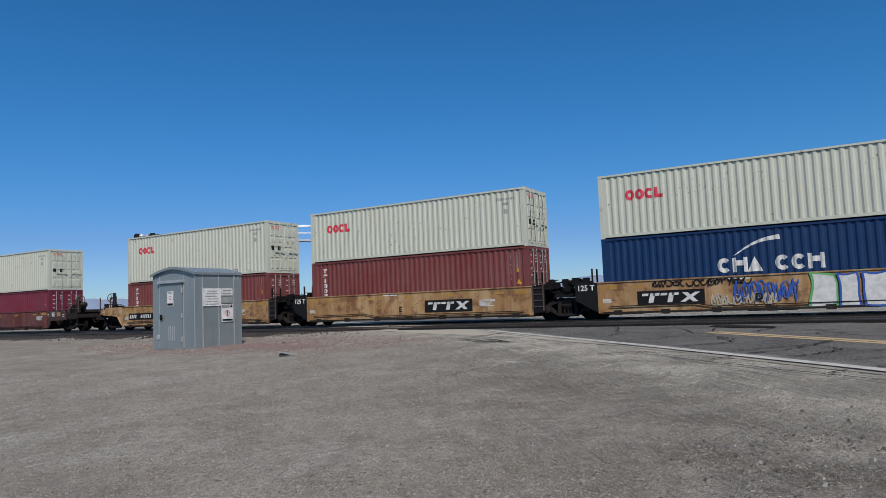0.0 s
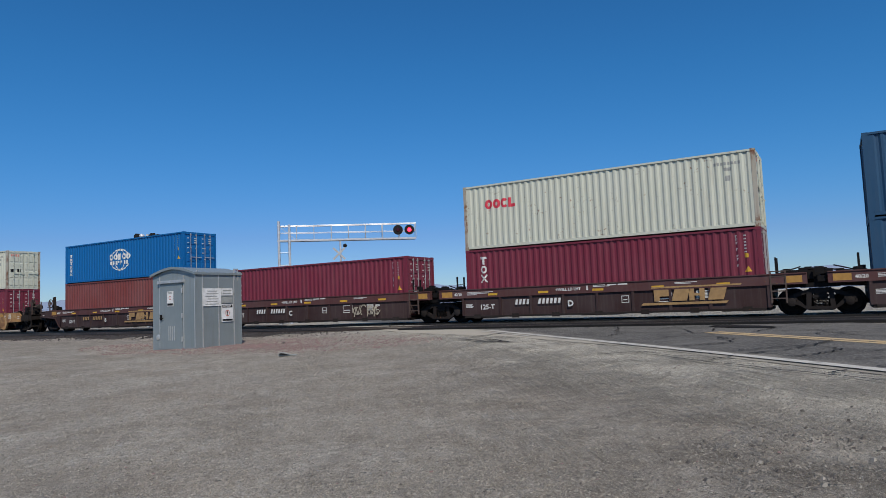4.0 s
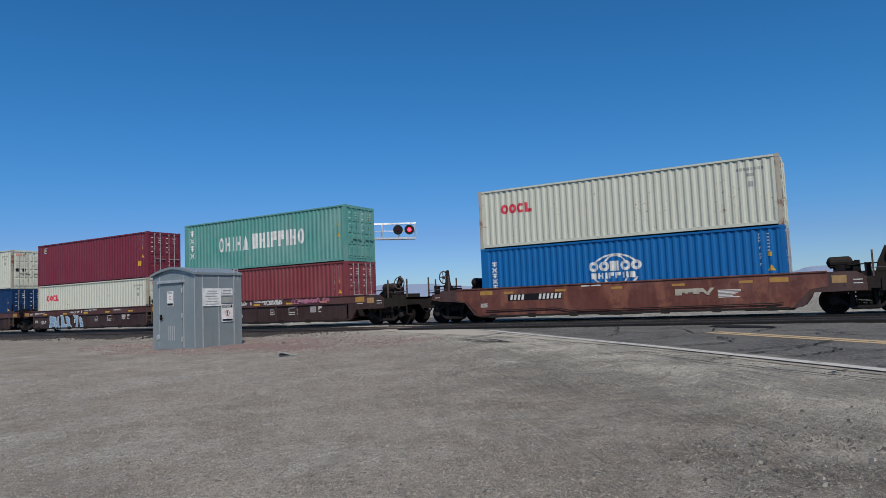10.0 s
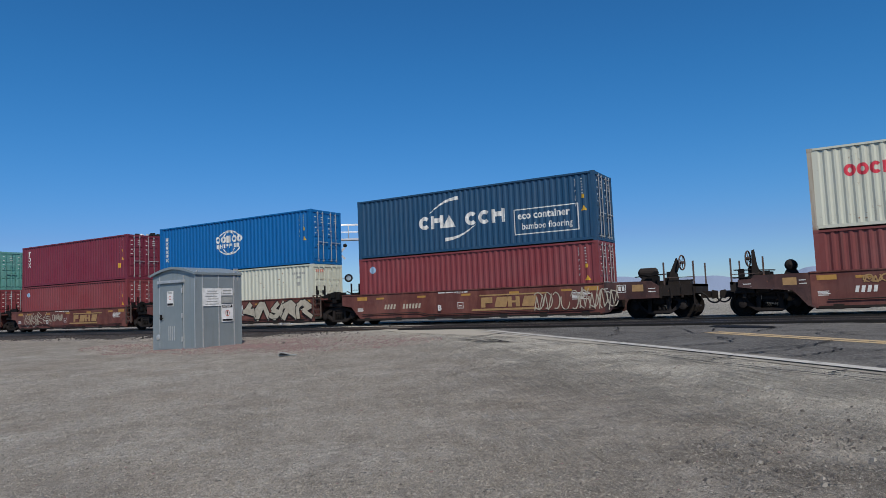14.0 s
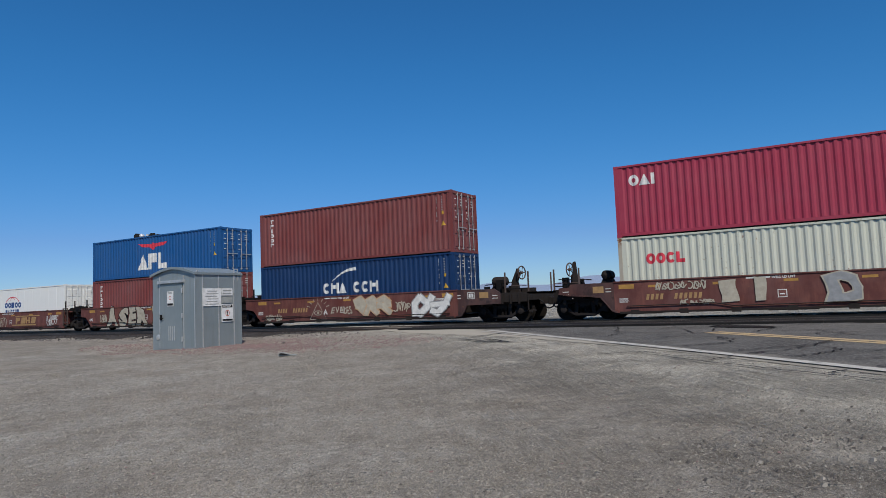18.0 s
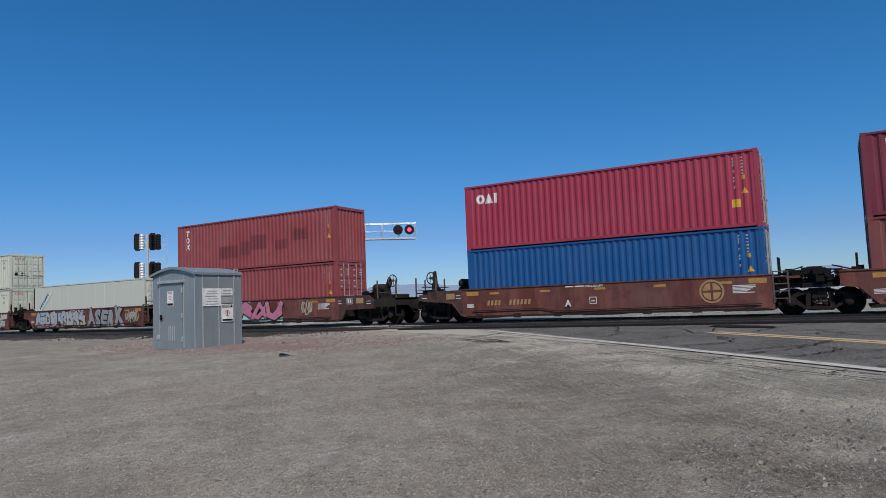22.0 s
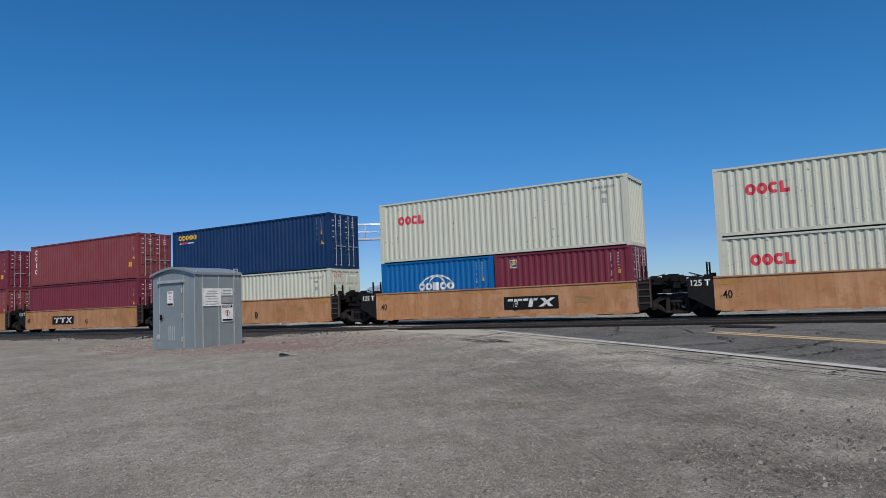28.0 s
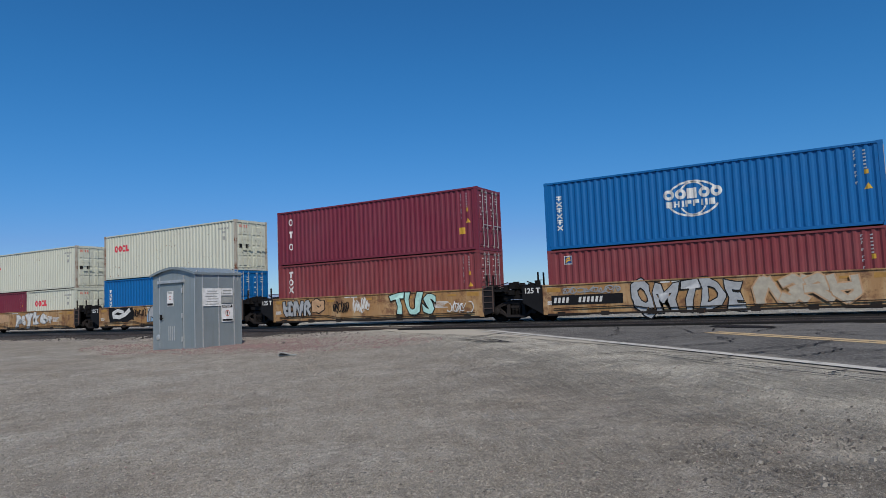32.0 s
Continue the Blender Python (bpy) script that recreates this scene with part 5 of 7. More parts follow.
def land(x, y):
    road = np.interp(y, [-80, 4, 8, 12, 15.5, 22, 25.5, 31, 45, 90, 5000], [0, 0, 0.10, 0.25, 0.35, 0.50, 0.53, 0.53, 0.40, 0.2, 0])
    open_land = np.interp(y, [-80, 4, 10, 16, 21.2, 22.3, 30.0, 31.8, 45, 5000], [0, 0, 0.14, 0.28, 0.30, 0.44, 0.44, 0.22, 0.15, 0])
    s = RN.x * x + RN.y * y
    w = smooth(2.0, 7.5, s) * (1 - smooth(19, 24, s))
    if y < 10:
        w = max(w, 1 - smooth(6, 10, y))
    dip = 0.10 * math.exp(-((x + 23.0) ** 2 + (y - 15.9) ** 2) / 3.0)
    return float(road * w + open_land * (1 - w)) - dip


def axis(lo, hi, fine_lo, fine_hi, step, grow=1.35):
    mid = list(np.arange(fine_lo, fine_hi, step))
    d, x, left = step, fine_lo, []
    while x > lo:
        d *= grow
        x -= d
        left.append(max(x, lo))
    d, x, right = step, mid[-1], []
    while x < hi:
        d *= grow
        x += d
        right.append(min(x, hi))
    return left[::-1] + mid + right


def sheet(xs, ys, height):
    vs = [(x, y, height(x, y)) for y in ys for x in xs]
    n = len(xs)
    fs = [(j * n + i, j * n + i + 1, (j + 1) * n + i + 1, (j + 1) * n + i) for j in range(len(ys) - 1) for i in range(n - 1)]
    return vs, fs


WAY = (0.788, 0.616)                  # across the wheel marks in the gravel


def ruts(x, y):
    """Wheel marks that run past the camera, and small unevenness."""
    h = 0.018 * noise.noise(Vector((x * 0.7, y * 0.7, 0))) + 0.008 * noise.noise(Vector((x * 2.6, y * 2.6, 4)))
    if y < 9:
        h += 0.006 * noise.noise(Vector((x * 8.0, y * 8.0, 7)))
        s = WAY[0] * x + WAY[1] * y
        t = -WAY[1] * x + WAY[0] * y
        if s > 1.6:
            worn = 0.5 + 0.9 * noise.noise(Vector((t * 0.5, s * 0.4, 1)))
            h += 0.010 * max(0.0, worn) * math.sin(s * 26 + 1.5 * noise.noise(Vector((t * 0.3, s, 2)))) * smooth(1.6, 2.4, s)
    return h


def lane(nt, v, lo, hi, wander):
    return near_road(nt, v, lo, hi, wander, WAY)


def near_road(nt, v, lo, hi, wander, way=RN):
    """0 to 1 across the road's near shoulder, with an uneven border."""
    n, l = nt.nodes, nt.links
    dot = n.new("ShaderNodeVectorMath")
    dot.operation = "DOT_PRODUCT"
    dot.inputs[1].default_value = (way[0], way[1], 0)
    l.new(v, dot.inputs[0])
    add = n.new("ShaderNodeMath")
    add.operation = "MULTIPLY_ADD"
    add.inputs[1].default_value = wander
    l.new(noise_node(nt, v, 0.55, 6, 0.65), add.inputs[0]), l.new(dot.outputs["Value"], add.inputs[2])
    rng_node = n.new("ShaderNodeMapRange")
    rng_node.inputs["From Min"].default_value, rng_node.inputs["From Max"].default_value = lo, hi
    l.new(add.outputs[0], rng_node.inputs["Value"])
    return rng_node.outputs["Result"]


def turned(nt, v, way, sx, sy):
    """Coordinates along and across a direction, stretched."""
    n, l = nt.nodes, nt.links
    mp = n.new("ShaderNodeMapping")
    mp.vector_type = "TEXTURE"
    mp.inputs["Rotation"].default_value = (0, 0, math.atan2(way[1], way[0]))
    mp.inputs["Scale"].default_value = (1 / sx, 1 / sy, 1)
    l.new(v, mp.inputs["Vector"])
    return mp.outputs["Vector"]


def times(nt, a, b):
    m = nt.nodes.new("ShaderNodeMath")
    m.operation = "MULTIPLY"
    for sock, v in zip(m.inputs, (a, b)):
        if isinstance(v, (int, float)):
            sock.default_value = v
        else:
            nt.links.new(v, sock)
    return m.outputs[0]


def ground_material():
    """Trodden desert gravel: broad pale and brown fields, then pebbles and grit of many greys."""
    m, nt, n, l, b = nodes_of("desert_gravel")
    v = coords(nt, shift=False)
    big = ramp(nt, noise_node(nt, v, 0.17, 6, 0.62), 0.38, 0.62)
    base = mixed(nt, big, (0.570, 0.523, 0.446), (0.690, 0.650, 0.572))
    mid = ramp(nt, noise_node(nt, v, 0.9, 8, 0.72), 0.40, 0.60)
    base = mixed(nt, mid, mixed(nt, 0.45, base, (0.19, 0.158, 0.122)), base)
    warm = ramp(nt, noise_node(nt, v, 0.42, 3), 0.52, 0.70)
    base = mixed(nt, times(nt, warm, 0.30), base, (0.37, 0.285, 0.205))
    # the trodden, browner lane of the wheel marks
    worn = lane(nt, v, 1.0, 4.4, 1.6)
    base = mixed(nt, worn, base, mixed(nt, 0.16, base, (0.150, 0.122, 0.093)))
    # pale dust that traffic has thrown on to the shoulder
    base = mixed(nt, times(nt, near_road(nt, v, 6.4, 8.9, 2.6), 0.9), base, (0.78, 0.742, 0.630))
    # reddish crushed rock spread about the shed
    spread = n.new("ShaderNodeMapping")
    spread.vector_type = "TEXTURE"
    spread.inputs["Location"].default_value = (-18.2, 17.3, 0)
    spread.inputs["Rotation"].default_value = (0, 0, radians(-8))
    spread.inputs["Scale"].default_value = (7.5, 2.5, 40)
    l.new(v, spread.inputs["Vector"])
    span = n.new("ShaderNodeVectorMath")
    span.operation = "LENGTH"
    l.new(spread.outputs["Vector"], span.inputs[0])
    ragged = n.new("ShaderNodeMath")
    ragged.operation = "MULTIPLY_ADD"
    ragged.inputs[1].default_value = 0.9
    l.new(noise_node(nt, v, 0.9, 6, 0.7), ragged.inputs[0]), l.new(span.outputs["Value"], ragged.inputs[2])
    red = ramp(nt, ragged.outputs[0], 0.85, 1.45, (1, 1, 1, 1), (0, 0, 0, 1))
    base = mixed(nt, times(nt, red, 0.62), base, (0.335, 0.225, 0.215))
    # long streaks that tyres have drawn
    tread = noise_node(nt, turned(nt, v, WAY, 19.0, 0.35), 1.0, 4, 0.6)
    where = times(nt, ramp(nt, noise_node(nt, v, 0.6, 3), 0.38, 0.56), worn)
    dark_tread = times(nt, where, ramp(nt, tread, 0.44, 0.60, (1, 1, 1, 1), (0, 0, 0, 1)))
    base = mixed(nt, times(nt, dark_tread, 0.34), base, (0.10, 0.085, 0.068))
    grit = ramp(nt, noise_node(nt, v, 70, 5, 0.8), 0.40, 0.60)
    base = mixed(nt, grit, mixed(nt, 0.585, base, (0.076, 0.066, 0.052)), base)
    fine = ramp(nt, noise_node(nt, v, 30, 9, 0.9), 0.40, 0.60)
    base = mixed(nt, fine, mixed(nt, 0.38, base, (0.085, 0.074, 0.060)), base)
    mottle = noise_node(nt, v, 7.0, 10, 0.86)
    base = mixed(nt, 0.85, base, ramp(nt, mottle, 0.36, 0.64, (0.52, 0.50, 0.48, 1), (1.18, 1.18, 1.17, 1)), "MULTIPLY")
    heights = noise_node(nt, v, 16, 8, 0.82)
    furrow = n.new("ShaderNodeMath")
    furrow.operation = "MULTIPLY_ADD"
    l.new(tread, furrow.inputs[0]), l.new(times(nt, where, 6.0), furrow.inputs[1]), l.new(heights, furrow.inputs[2])
    heights = furrow.outputs[0]
    for scale, share, size in ((9, 0.90, 0.30), (19, 0.76, 0.36), (38, 0.62, 0.40), (75, 0.50, 0.44)):
        vor = n.new("ShaderNodeTexVoronoi")
        vor.inputs["Scale"].default_value = scale
        l.new(v, vor.inputs["Vector"])
        sep = n.new("ShaderNodeSeparateColor")
        l.new(vor.outputs["Color"], sep.inputs["Color"])
        chosen = n.new("ShaderNodeMath")
        chosen.operation = "GREATER_THAN"
        chosen.inputs[1].default_value = share
        l.new(sep.outputs["Red"], chosen.inputs[0])
        inside = ramp(nt, vor.outputs["Distance"], size * 0.6, size, (1, 1, 1, 1), (0, 0, 0, 1))
        stone = times(nt, chosen.outputs[0], inside)
        hue = ramp(nt, sep.outputs["Green"], 0.05, 0.95, (0.17, 0.145, 0.118, 1), (0.56, 0.51, 0.43, 1))
        base = mixed(nt, times(nt, stone, 0.85), base, hue)
        add = n.new("ShaderNodeMath")
        add.operation = "MULTIPLY_ADD"
        add.inputs[1].default_value = 1.6
        l.new(stone, add.inputs[0]), l.new(heights, add.inputs[2])
        heights = add.outputs[0]
    l.new(base, b.inputs["Base Color"])
    b.inputs["Roughness"].default_value = 0.95
    b.inputs["Specular IOR Level"].default_value = 0.12
    bump(nt, b, heights, 1.0, 0.03)
    return m


def asphalt_material():
    m, nt, n, l, b = nodes_of("worn_asphalt")
    v = coords(nt, shift=False)
    base = mixed(nt, ramp(nt, noise_node(nt, v, 0.5, 6, 0.7), 0.38, 0.62), (0.080, 0.077, 0.071), (0.145, 0.139, 0.128))
    base = mixed(nt, times(nt, ramp(nt, noise_node(nt, turned(nt, v, RN, 2.2, 0.15), 1.0, 4, 0.6), 0.5, 0.7), 0.5), base, (0.15, 0.145, 0.135))
    base = mixed(nt, ramp(nt, noise_node(nt, v, 22, 6, 0.85), 0.42, 0.58), mixed(nt, 0.55, base, (0.022, 0.022, 0.022)), base)
    vor = n.new("ShaderNodeTexVoronoi")
    vor.inputs["Scale"].default_value = 40
    l.new(v, vor.inputs["Vector"])
    sep = n.new("ShaderNodeSeparateColor")
    l.new(vor.outputs["Color"], sep.inputs["Color"])
    base = mixed(nt, times(nt, ramp(nt, sep.outputs["Red"], 0.70, 0.95), 0.5), base, (0.26, 0.25, 0.235))
    base = mixed(nt, near_road(nt, v, 10.1, 10.9, 1.8), mixed(nt, 0.85, base, (0.37, 0.340, 0.280)), base)
    l.new(base, b.inputs["Base Color"])
    b.inputs["Roughness"].default_value = 0.9
    b.inputs["Specular IOR Level"].default_value = 0.15
    bump(nt, b, noise_node(nt, v, 40, 5, 0.8), 0.8, 0.015)
    return m


def worn_line(name, col):
    """Road paint worn through to the grey of the asphalt in flecks."""
    m, nt, n, l, b = nodes_of(name)
    v = coords(nt, shift=False)
    worn = ramp(nt, noise_node(nt, v, 5.0, 8, 0.75), 0.50, 0.66)
    l.new(mixed(nt, worn, col, (0.20, 0.192, 0.178)), b.inputs["Base Color"])
    b.inputs["Roughness"].default_value = 0.8
    return m


M_GROUND, M_ASPHALT = ground_material(), asphalt_material()
M_TAR = plain("crack_tar", (0.012, 0.012, 0.013), 0.7)
M_LINE = worn_line("road_white", (0.41, 0.393, 0.352))
M_AMBER = worn_line("road_yellow", (0.40, 0.29, 0.15))
M_STONE = [plain("pale_stone", (0.36, 0.33, 0.275), 0.9), plain("grey_stone", (0.25, 0.225, 0.188), 0.9), plain("dark_stone", (0.10, 0.088, 0.076), 0.9), plain("pinkish_stone", (0.235, 0.155, 0.142), 0.9)]
M_BALLAST = plain("ballast_stone", (0.055, 0.048, 0.044), 0.9)
M_EDGE_STONE = plain("pale_ballast_stone", (0.24, 0.21, 0.19), 0.9)
M_TIE = plain("weathered_tie", (0.075, 0.06, 0.05), 0.9)

for dull in (M_TAR, M_BALLAST, M_TIE):
    dull.node_tree.nodes["Principled BSDF"].inputs["Specular IOR Level"].default_value = 0.1

xs = axis(-4500, 4500, -34, 14, 0.45)
xs = [x for x in xs if not -5.2 < x < 3.2] + list(np.arange(-5.2, 3.2, 0.07))
xs.sort()
ys = axis(-300, 4700, 0.5, 34, 0.35)
ys = [y for y in ys if not 2.3 < y < 9.0] + list(np.arange(2.3, 9.0, 0.06))
ys.sort()
vs, fs = sheet(xs, ys, lambda x, y: land(x, y) + ruts(x, y) * (1 if y < 34 else 0))
ground = part("ground", Build().add(vs, fs), M_GROUND, None)
tagged(ground, "grey-brown gravel desert ground with stones and wheel marks", "ground", kind="structure")
for p in ground.data.polygons:
    p.use_smooth = True


def along(s, t, lift):
    """A place on the road: t along it from the camera's side, s across it."""
    p = RN * s + RD * t
    return (p.x, p.y, land(p.x, p.y) + lift)


def strip(s0, s1, t0, t1, lift, step=0.8, wob0=0.0, wob1=0.0, seed=0, ns=2):
    b = Build()
    ts = list(np.arange(t0, t1, step)) + [t1]
    vs = []
    for t in ts:
        a = s0 + wob0 * noise.noise(Vector((t * 0.8, seed, 0))) + wob0 * 0.5 * noise.noise(Vector((t * 3.1, seed, 2)))
        c = s1 + wob1 * noise.noise(Vector((t * 0.8, seed + 9, 0)))
        vs += [along(a + (c - a) * k / (ns - 1), t, lift) for k in range(ns)]
    return b.add(vs, [(ns * i + k, ns * i + k + 1, ns * i + ns + k + 1, ns * i + ns + k) for i in range(len(ts) - 1) for k in range(ns - 1)])


def road_rim(t):
    """The near rim of the asphalt: close to the white line, then flaring out at the crossing."""
    return float(np.interp(t, [-40, 14, 19, 24, 30, 36, 44, 400], [9.42, 9.40, 9.0, 7.4, 6.9, 6.9, 9.0, 9.0])) + 0.05 * noise.noise(Vector((t * 0.9, 1, 0))) + 0.04 * noise.noise(Vector((t * 3.3, 1, 2)))


def across(rim_a, rim_b, t0, t1, lift, step, ns):
    b, vs = Build(), []
    ts = list(np.arange(t0, t1, step)) + [t1]
    for t in ts:
        a, c = rim_a(t), rim_b(t)
        vs += [along(a + (c - a) * k / (ns - 1), t, lift if k else min(lift, 0.006)) for k in range(ns)]
    return b.add(vs, [(ns * i + k, ns * i + k + 1, ns * i + ns + k + 1, ns * i + ns + k) for i in range(len(ts) - 1) for k in range(ns - 1)])


road = part("road", across(road_rim, lambda t: FAR_EDGE + 0.9, -30, 60, 0.028, 0.25, 40), M_ASPHALT, None)
tagged(road, "worn cracked grey asphalt road over the railway", "road", kind="structure")

def crack(points, width, seed, lift=0.050):
    """A ragged band of tar along a line of turning points."""
    b = Build()
    rng = random.Random(seed)
    path = []
    n = 9 * (len(points) - 1)
    for i in range(n + 1):
        u = i / n * (len(points) - 1)
        k = min(int(u), len(points) - 2)
        f = u - k
        path.append((points[k][0] * (1 - f) + points[k + 1][0] * f + 0.07 * noise.noise(Vector((u * 5, seed, 0))),
                     points[k][1] * (1 - f) + points[k + 1][1] * f + 0.09 * noise.noise(Vector((u * 5, seed, 5)))))
    vs = []
    for i, (s, t) in enumerate(path):
        (s0, t0), (s1, t1) = path[max(i - 1, 0)], path[min(i + 1, n)]
        d = math.hypot(s1 - s0, t1 - t0) or 1
        w = 0.5 * width * (0.45 + 1.0 * rng.random()) * min(1.0, 0.3 + 5 * min(i, n - i) / n)
        ns, nt = -(t1 - t0) / d * w, (s1 - s0) / d * w
        vs += [along(s + ns, t + nt, lift), along(s - ns, t - nt, lift)]
    return b.add(vs, [(2 * i, 2 * i + 1, 2 * i + 3, 2 * i + 2) for i in range(n)])


CRACKS = [((11.3, 15.1), (12.9, 14.4)), ((10.0, 12.4), (11.3, 12.0), (11.9, 13.2)), ((9.8, 10.8), (10.8, 10.6), (11.8, 10.4), (12.8, 10.7)), ((10.1, 9.7), (10.0, 9.3), (10.7, 9.3), (11.5, 9.5), (11.7, 10.3)), ((11.5, 9.5), (11.8, 8.9), (12.0, 7.5)),
          ((13.3, 13.6), (14.7, 14.2), (15.7, 14.4), (17.0, 14.3)), ((13.9, 13.5), (14.8, 12.8), (15.7, 11.7)), ((14.1, 12.3), (13.8, 12.0), (14.0, 11.0), (14.1, 10.6)), ((13.0, 16.7), (14.0, 17.1)), ((13.5, 16.5), (12.5, 14.7), (12.8, 14.4)),
          ((9.8, 7.6), (10.3, 7.5)), ((9.8, 10.2), (10.3, 10.1)), ((14.2, 15.8), (13.2, 14.8)), ((10.8, 17.8), (11.5, 16.5), (12.2, 16.5)), ((12.9, 18.8), (12.4, 18.0), (11.8, 17.3), (11.7, 16.5)), ((10.5, 15.9), (11.5, 16.5)), ((12.0, 19.3), (12.9, 20.2))]
SHOULDER = [((8.7, 11.6), (8.6, 10.0), (8.7, 9.1), (8.7, 8.4), (8.8, 7.6), (8.9, 6.7)), ((8.6, 10.0), (9.5, 10.2)), ((8.8, 7.6), (9.4, 7.7)), ((7.5, 19.2), (7.7, 17.9), (8.1, 18.1), (8.0, 16.5)), ((7.6, 17.5), (8.0, 17.0)),
            ((7.7, 19.5), (9.4, 20.0)), ((8.0, 15.6), (8.7, 15.1)), ((6.3, 12.3), (6.7, 12.1)), ((7.8, 12.4), (8.9, 12.1), (8.8, 10.8))]
CRACKS += [((11.4, 16.4), (12.2, 15.7), (13.1, 15.0)), ((9.8, 12.2), (10.6, 12.1), (11.3, 12.05)), ((9.6, 10.3), (10.7, 10.1), (11.6, 10.3), (12.8, 10.8)), ((12.1, 13.6), (11.8, 12.4)), ((14.7, 12.9), (14.1, 11.1)),
           ((13.4, 12.6), (14.6, 11.9), (15.8, 10.6)), ((10.4, 8.4), (11.3, 8.0), (12.4, 8.2)), ((14.0, 16.0), (15.2, 16.4), (16.6, 16.2)), ((9.9, 14.6), (10.9, 14.2), (11.6, 14.4))]
for i, pts in enumerate(CRACKS):
    tagged(part("road_crack", crack(pts, 0.040, i), M_TAR, None), "dark tar-filled crack in the worn asphalt", "road crack", "road cracks", "structure")
for i, pts in enumerate(SHOULDER):
    tagged(part("road_crack", crack(pts, 0.11 if i in (3, 4, 5) else 0.040, 50 + i, 0.034), M_TAR, None), "ragged dark crack along the road shoulder", "road crack", "road cracks", "structure")
b = Build()
rim = []
for i in range(48):
    a = 2 * math.pi * i / 48
    r = 1 + 0.35 * noise.noise(Vector((math.cos(a) * 3, math.sin(a) * 3, 3)))
    u, w = 0.42 * r * math.cos(a), 1.05 * r * math.sin(a)
    rim.append(along(14.75 + u * 0.93 - w * 0.25, 15.35 + u * 0.37 + w * 0.93, 0.044))
tagged(part("tar_patch", b.add(rim, [tuple(range(48))]), M_TAR, None), "dark tar patch in the road", "road patch", kind="structure")
old_line = part("edge_line", strip(9.24, 9.34, 18.0, 21.5, 0.040, 0.3, 0.02, 0.02, 8), M_LINE, None)
tagged(old_line, "short worn stretch of an older white line", "road marking", kind="structure")
line = part("edge_line", strip(EDGE - 0.13, EDGE + 0.13, -30, 21.75, 0.040, 0.25, 0.012, 0.012, 3), M_LINE, None)
tagged(line, "worn white edge line", "road marking", kind="structure")
for s in (MIDDLE - 0.15, MIDDLE + 0.15):
    ln = part("centre_line", strip(s - 0.115, s + 0.115, -30, 14.6, 0.035, 0.25, 0.01, 0.01, 5), M_AMBER, None)
    tagged(ln, "worn yellow centre line", "road marking", kind="structure")

# ---- railway ----
M_BED = paint("dark_track_bed", (0.034, 0.030, 0.028), 0.95, 0.3, 0.0, fade=0.06)
# beyond y 31 the bed is added, to darken the gap under the wagons
prof = [(21.35, 0.31), (22.4, 0.475), (25.9, 0.46), (29.9, 0.475), (33.0, 0.44), (36.5, 0.42), (38.5, 0.2)]


def bed_strip(x0, x1, prof, step, rough):
    b = Build()
    bx = list(np.arange(x0, x1, step)) + [x1]
    n = len(prof)
    vs = [(x, y + rough * noise.noise(Vector((x * 0.7, y, 0))), z + 0.02 * noise.noise(Vector((x * 2, y * 2, 1)))) for x in bx for y, z in prof]
    return b.add(vs, [(n * i + k, n * (i + 1) + k, n * (i + 1) + k + 1, n * i + k + 1) for i in range(len(bx) - 1) for k in range(n - 1)])


for x0, x1, step in ((-700, -100, 20), (-100, -18.6, 0.6), (6, 300, 10)):
    tagged(part("track_bed", bed_strip(x0, x1, prof, step, 0.25), M_BED, None), "dark ballast bed of the track, widened beyond the far rail", "track bed", kind="structure")
M_RUBBER = plain("crossing_rubber", (0.018, 0.0175, 0.017), 0.8)
for dull in (M_BED, M_RUBBER):
    dull.node_tree.nodes["Principled BSDF"].inputs["Specular IOR Level"].default_value = 0.12
for y0, y1 in ((22.25, 22.97), (23.13, 24.47), (24.63, 25.35), (26.52, 27.24), (27.40, 28.74), (28.90, 29.62)):
    for i in range(10):
        x = (-18.6 if y0 > 26 else -15.2) + i * 2.46
        tagged(part("crossing_panel", Build().box(x + 0.012, x + 2.45, y0, y1, RAIL_Z - 0.16, RAIL_Z - 0.006), M_RUBBER, None), "dark crossing panel beside the rail", "crossing panel", "crossing panels", "structure")


def rail_profile(y):
    return [(y - 0.070, RAIL_Z - 0.155), (y + 0.070, RAIL_Z - 0.155), (y + 0.06, RAIL_Z - 0.13), (y + 0.012, RAIL_Z - 0.115), (y + 0.012, RAIL_Z - 0.045), (y + 0.036, RAIL_Z - 0.035), (y + 0.034, RAIL_Z), (y - 0.034, RAIL_Z), (y - 0.036, RAIL_Z - 0.035), (y - 0.012, RAIL_Z - 0.045), (y - 0.012, RAIL_Z - 0.115), (y - 0.06, RAIL_Z - 0.13)]


for ry in (TRACK_Y - 0.752, TRACK_Y + 0.752, NEAR_Y - 0.752, NEAR_Y + 0.752):
    pr = rail_profile(ry)
    n = len(pr)
    b = Build().add([(-700, y, z) for y, z in pr] + [(400, y, z) for y, z in pr], [(i, n + i, n + (i + 1) % n, (i + 1) % n) for i in range(n)])
    tagged(part("rail", b, M_RAIL, None), "worn steel rail", "rail", "rails", "structure")
rng = random.Random(4)
b = Build()
for i in range(260):
    x = -140 + i * 0.55
    if -20.5 < x < 3.0:
        continue
    for ty in (TRACK_Y, NEAR_Y):
        b.box(x - 0.115, x + 0.115, ty - 1.3 + rng.uniform(-0.04, 0.04), ty + 1.3, 0.26, RAIL_Z - 0.157)
tagged(part("sleepers", b, M_TIE, None), "weathered timber sleepers in ballast", "sleepers", kind="stuff")


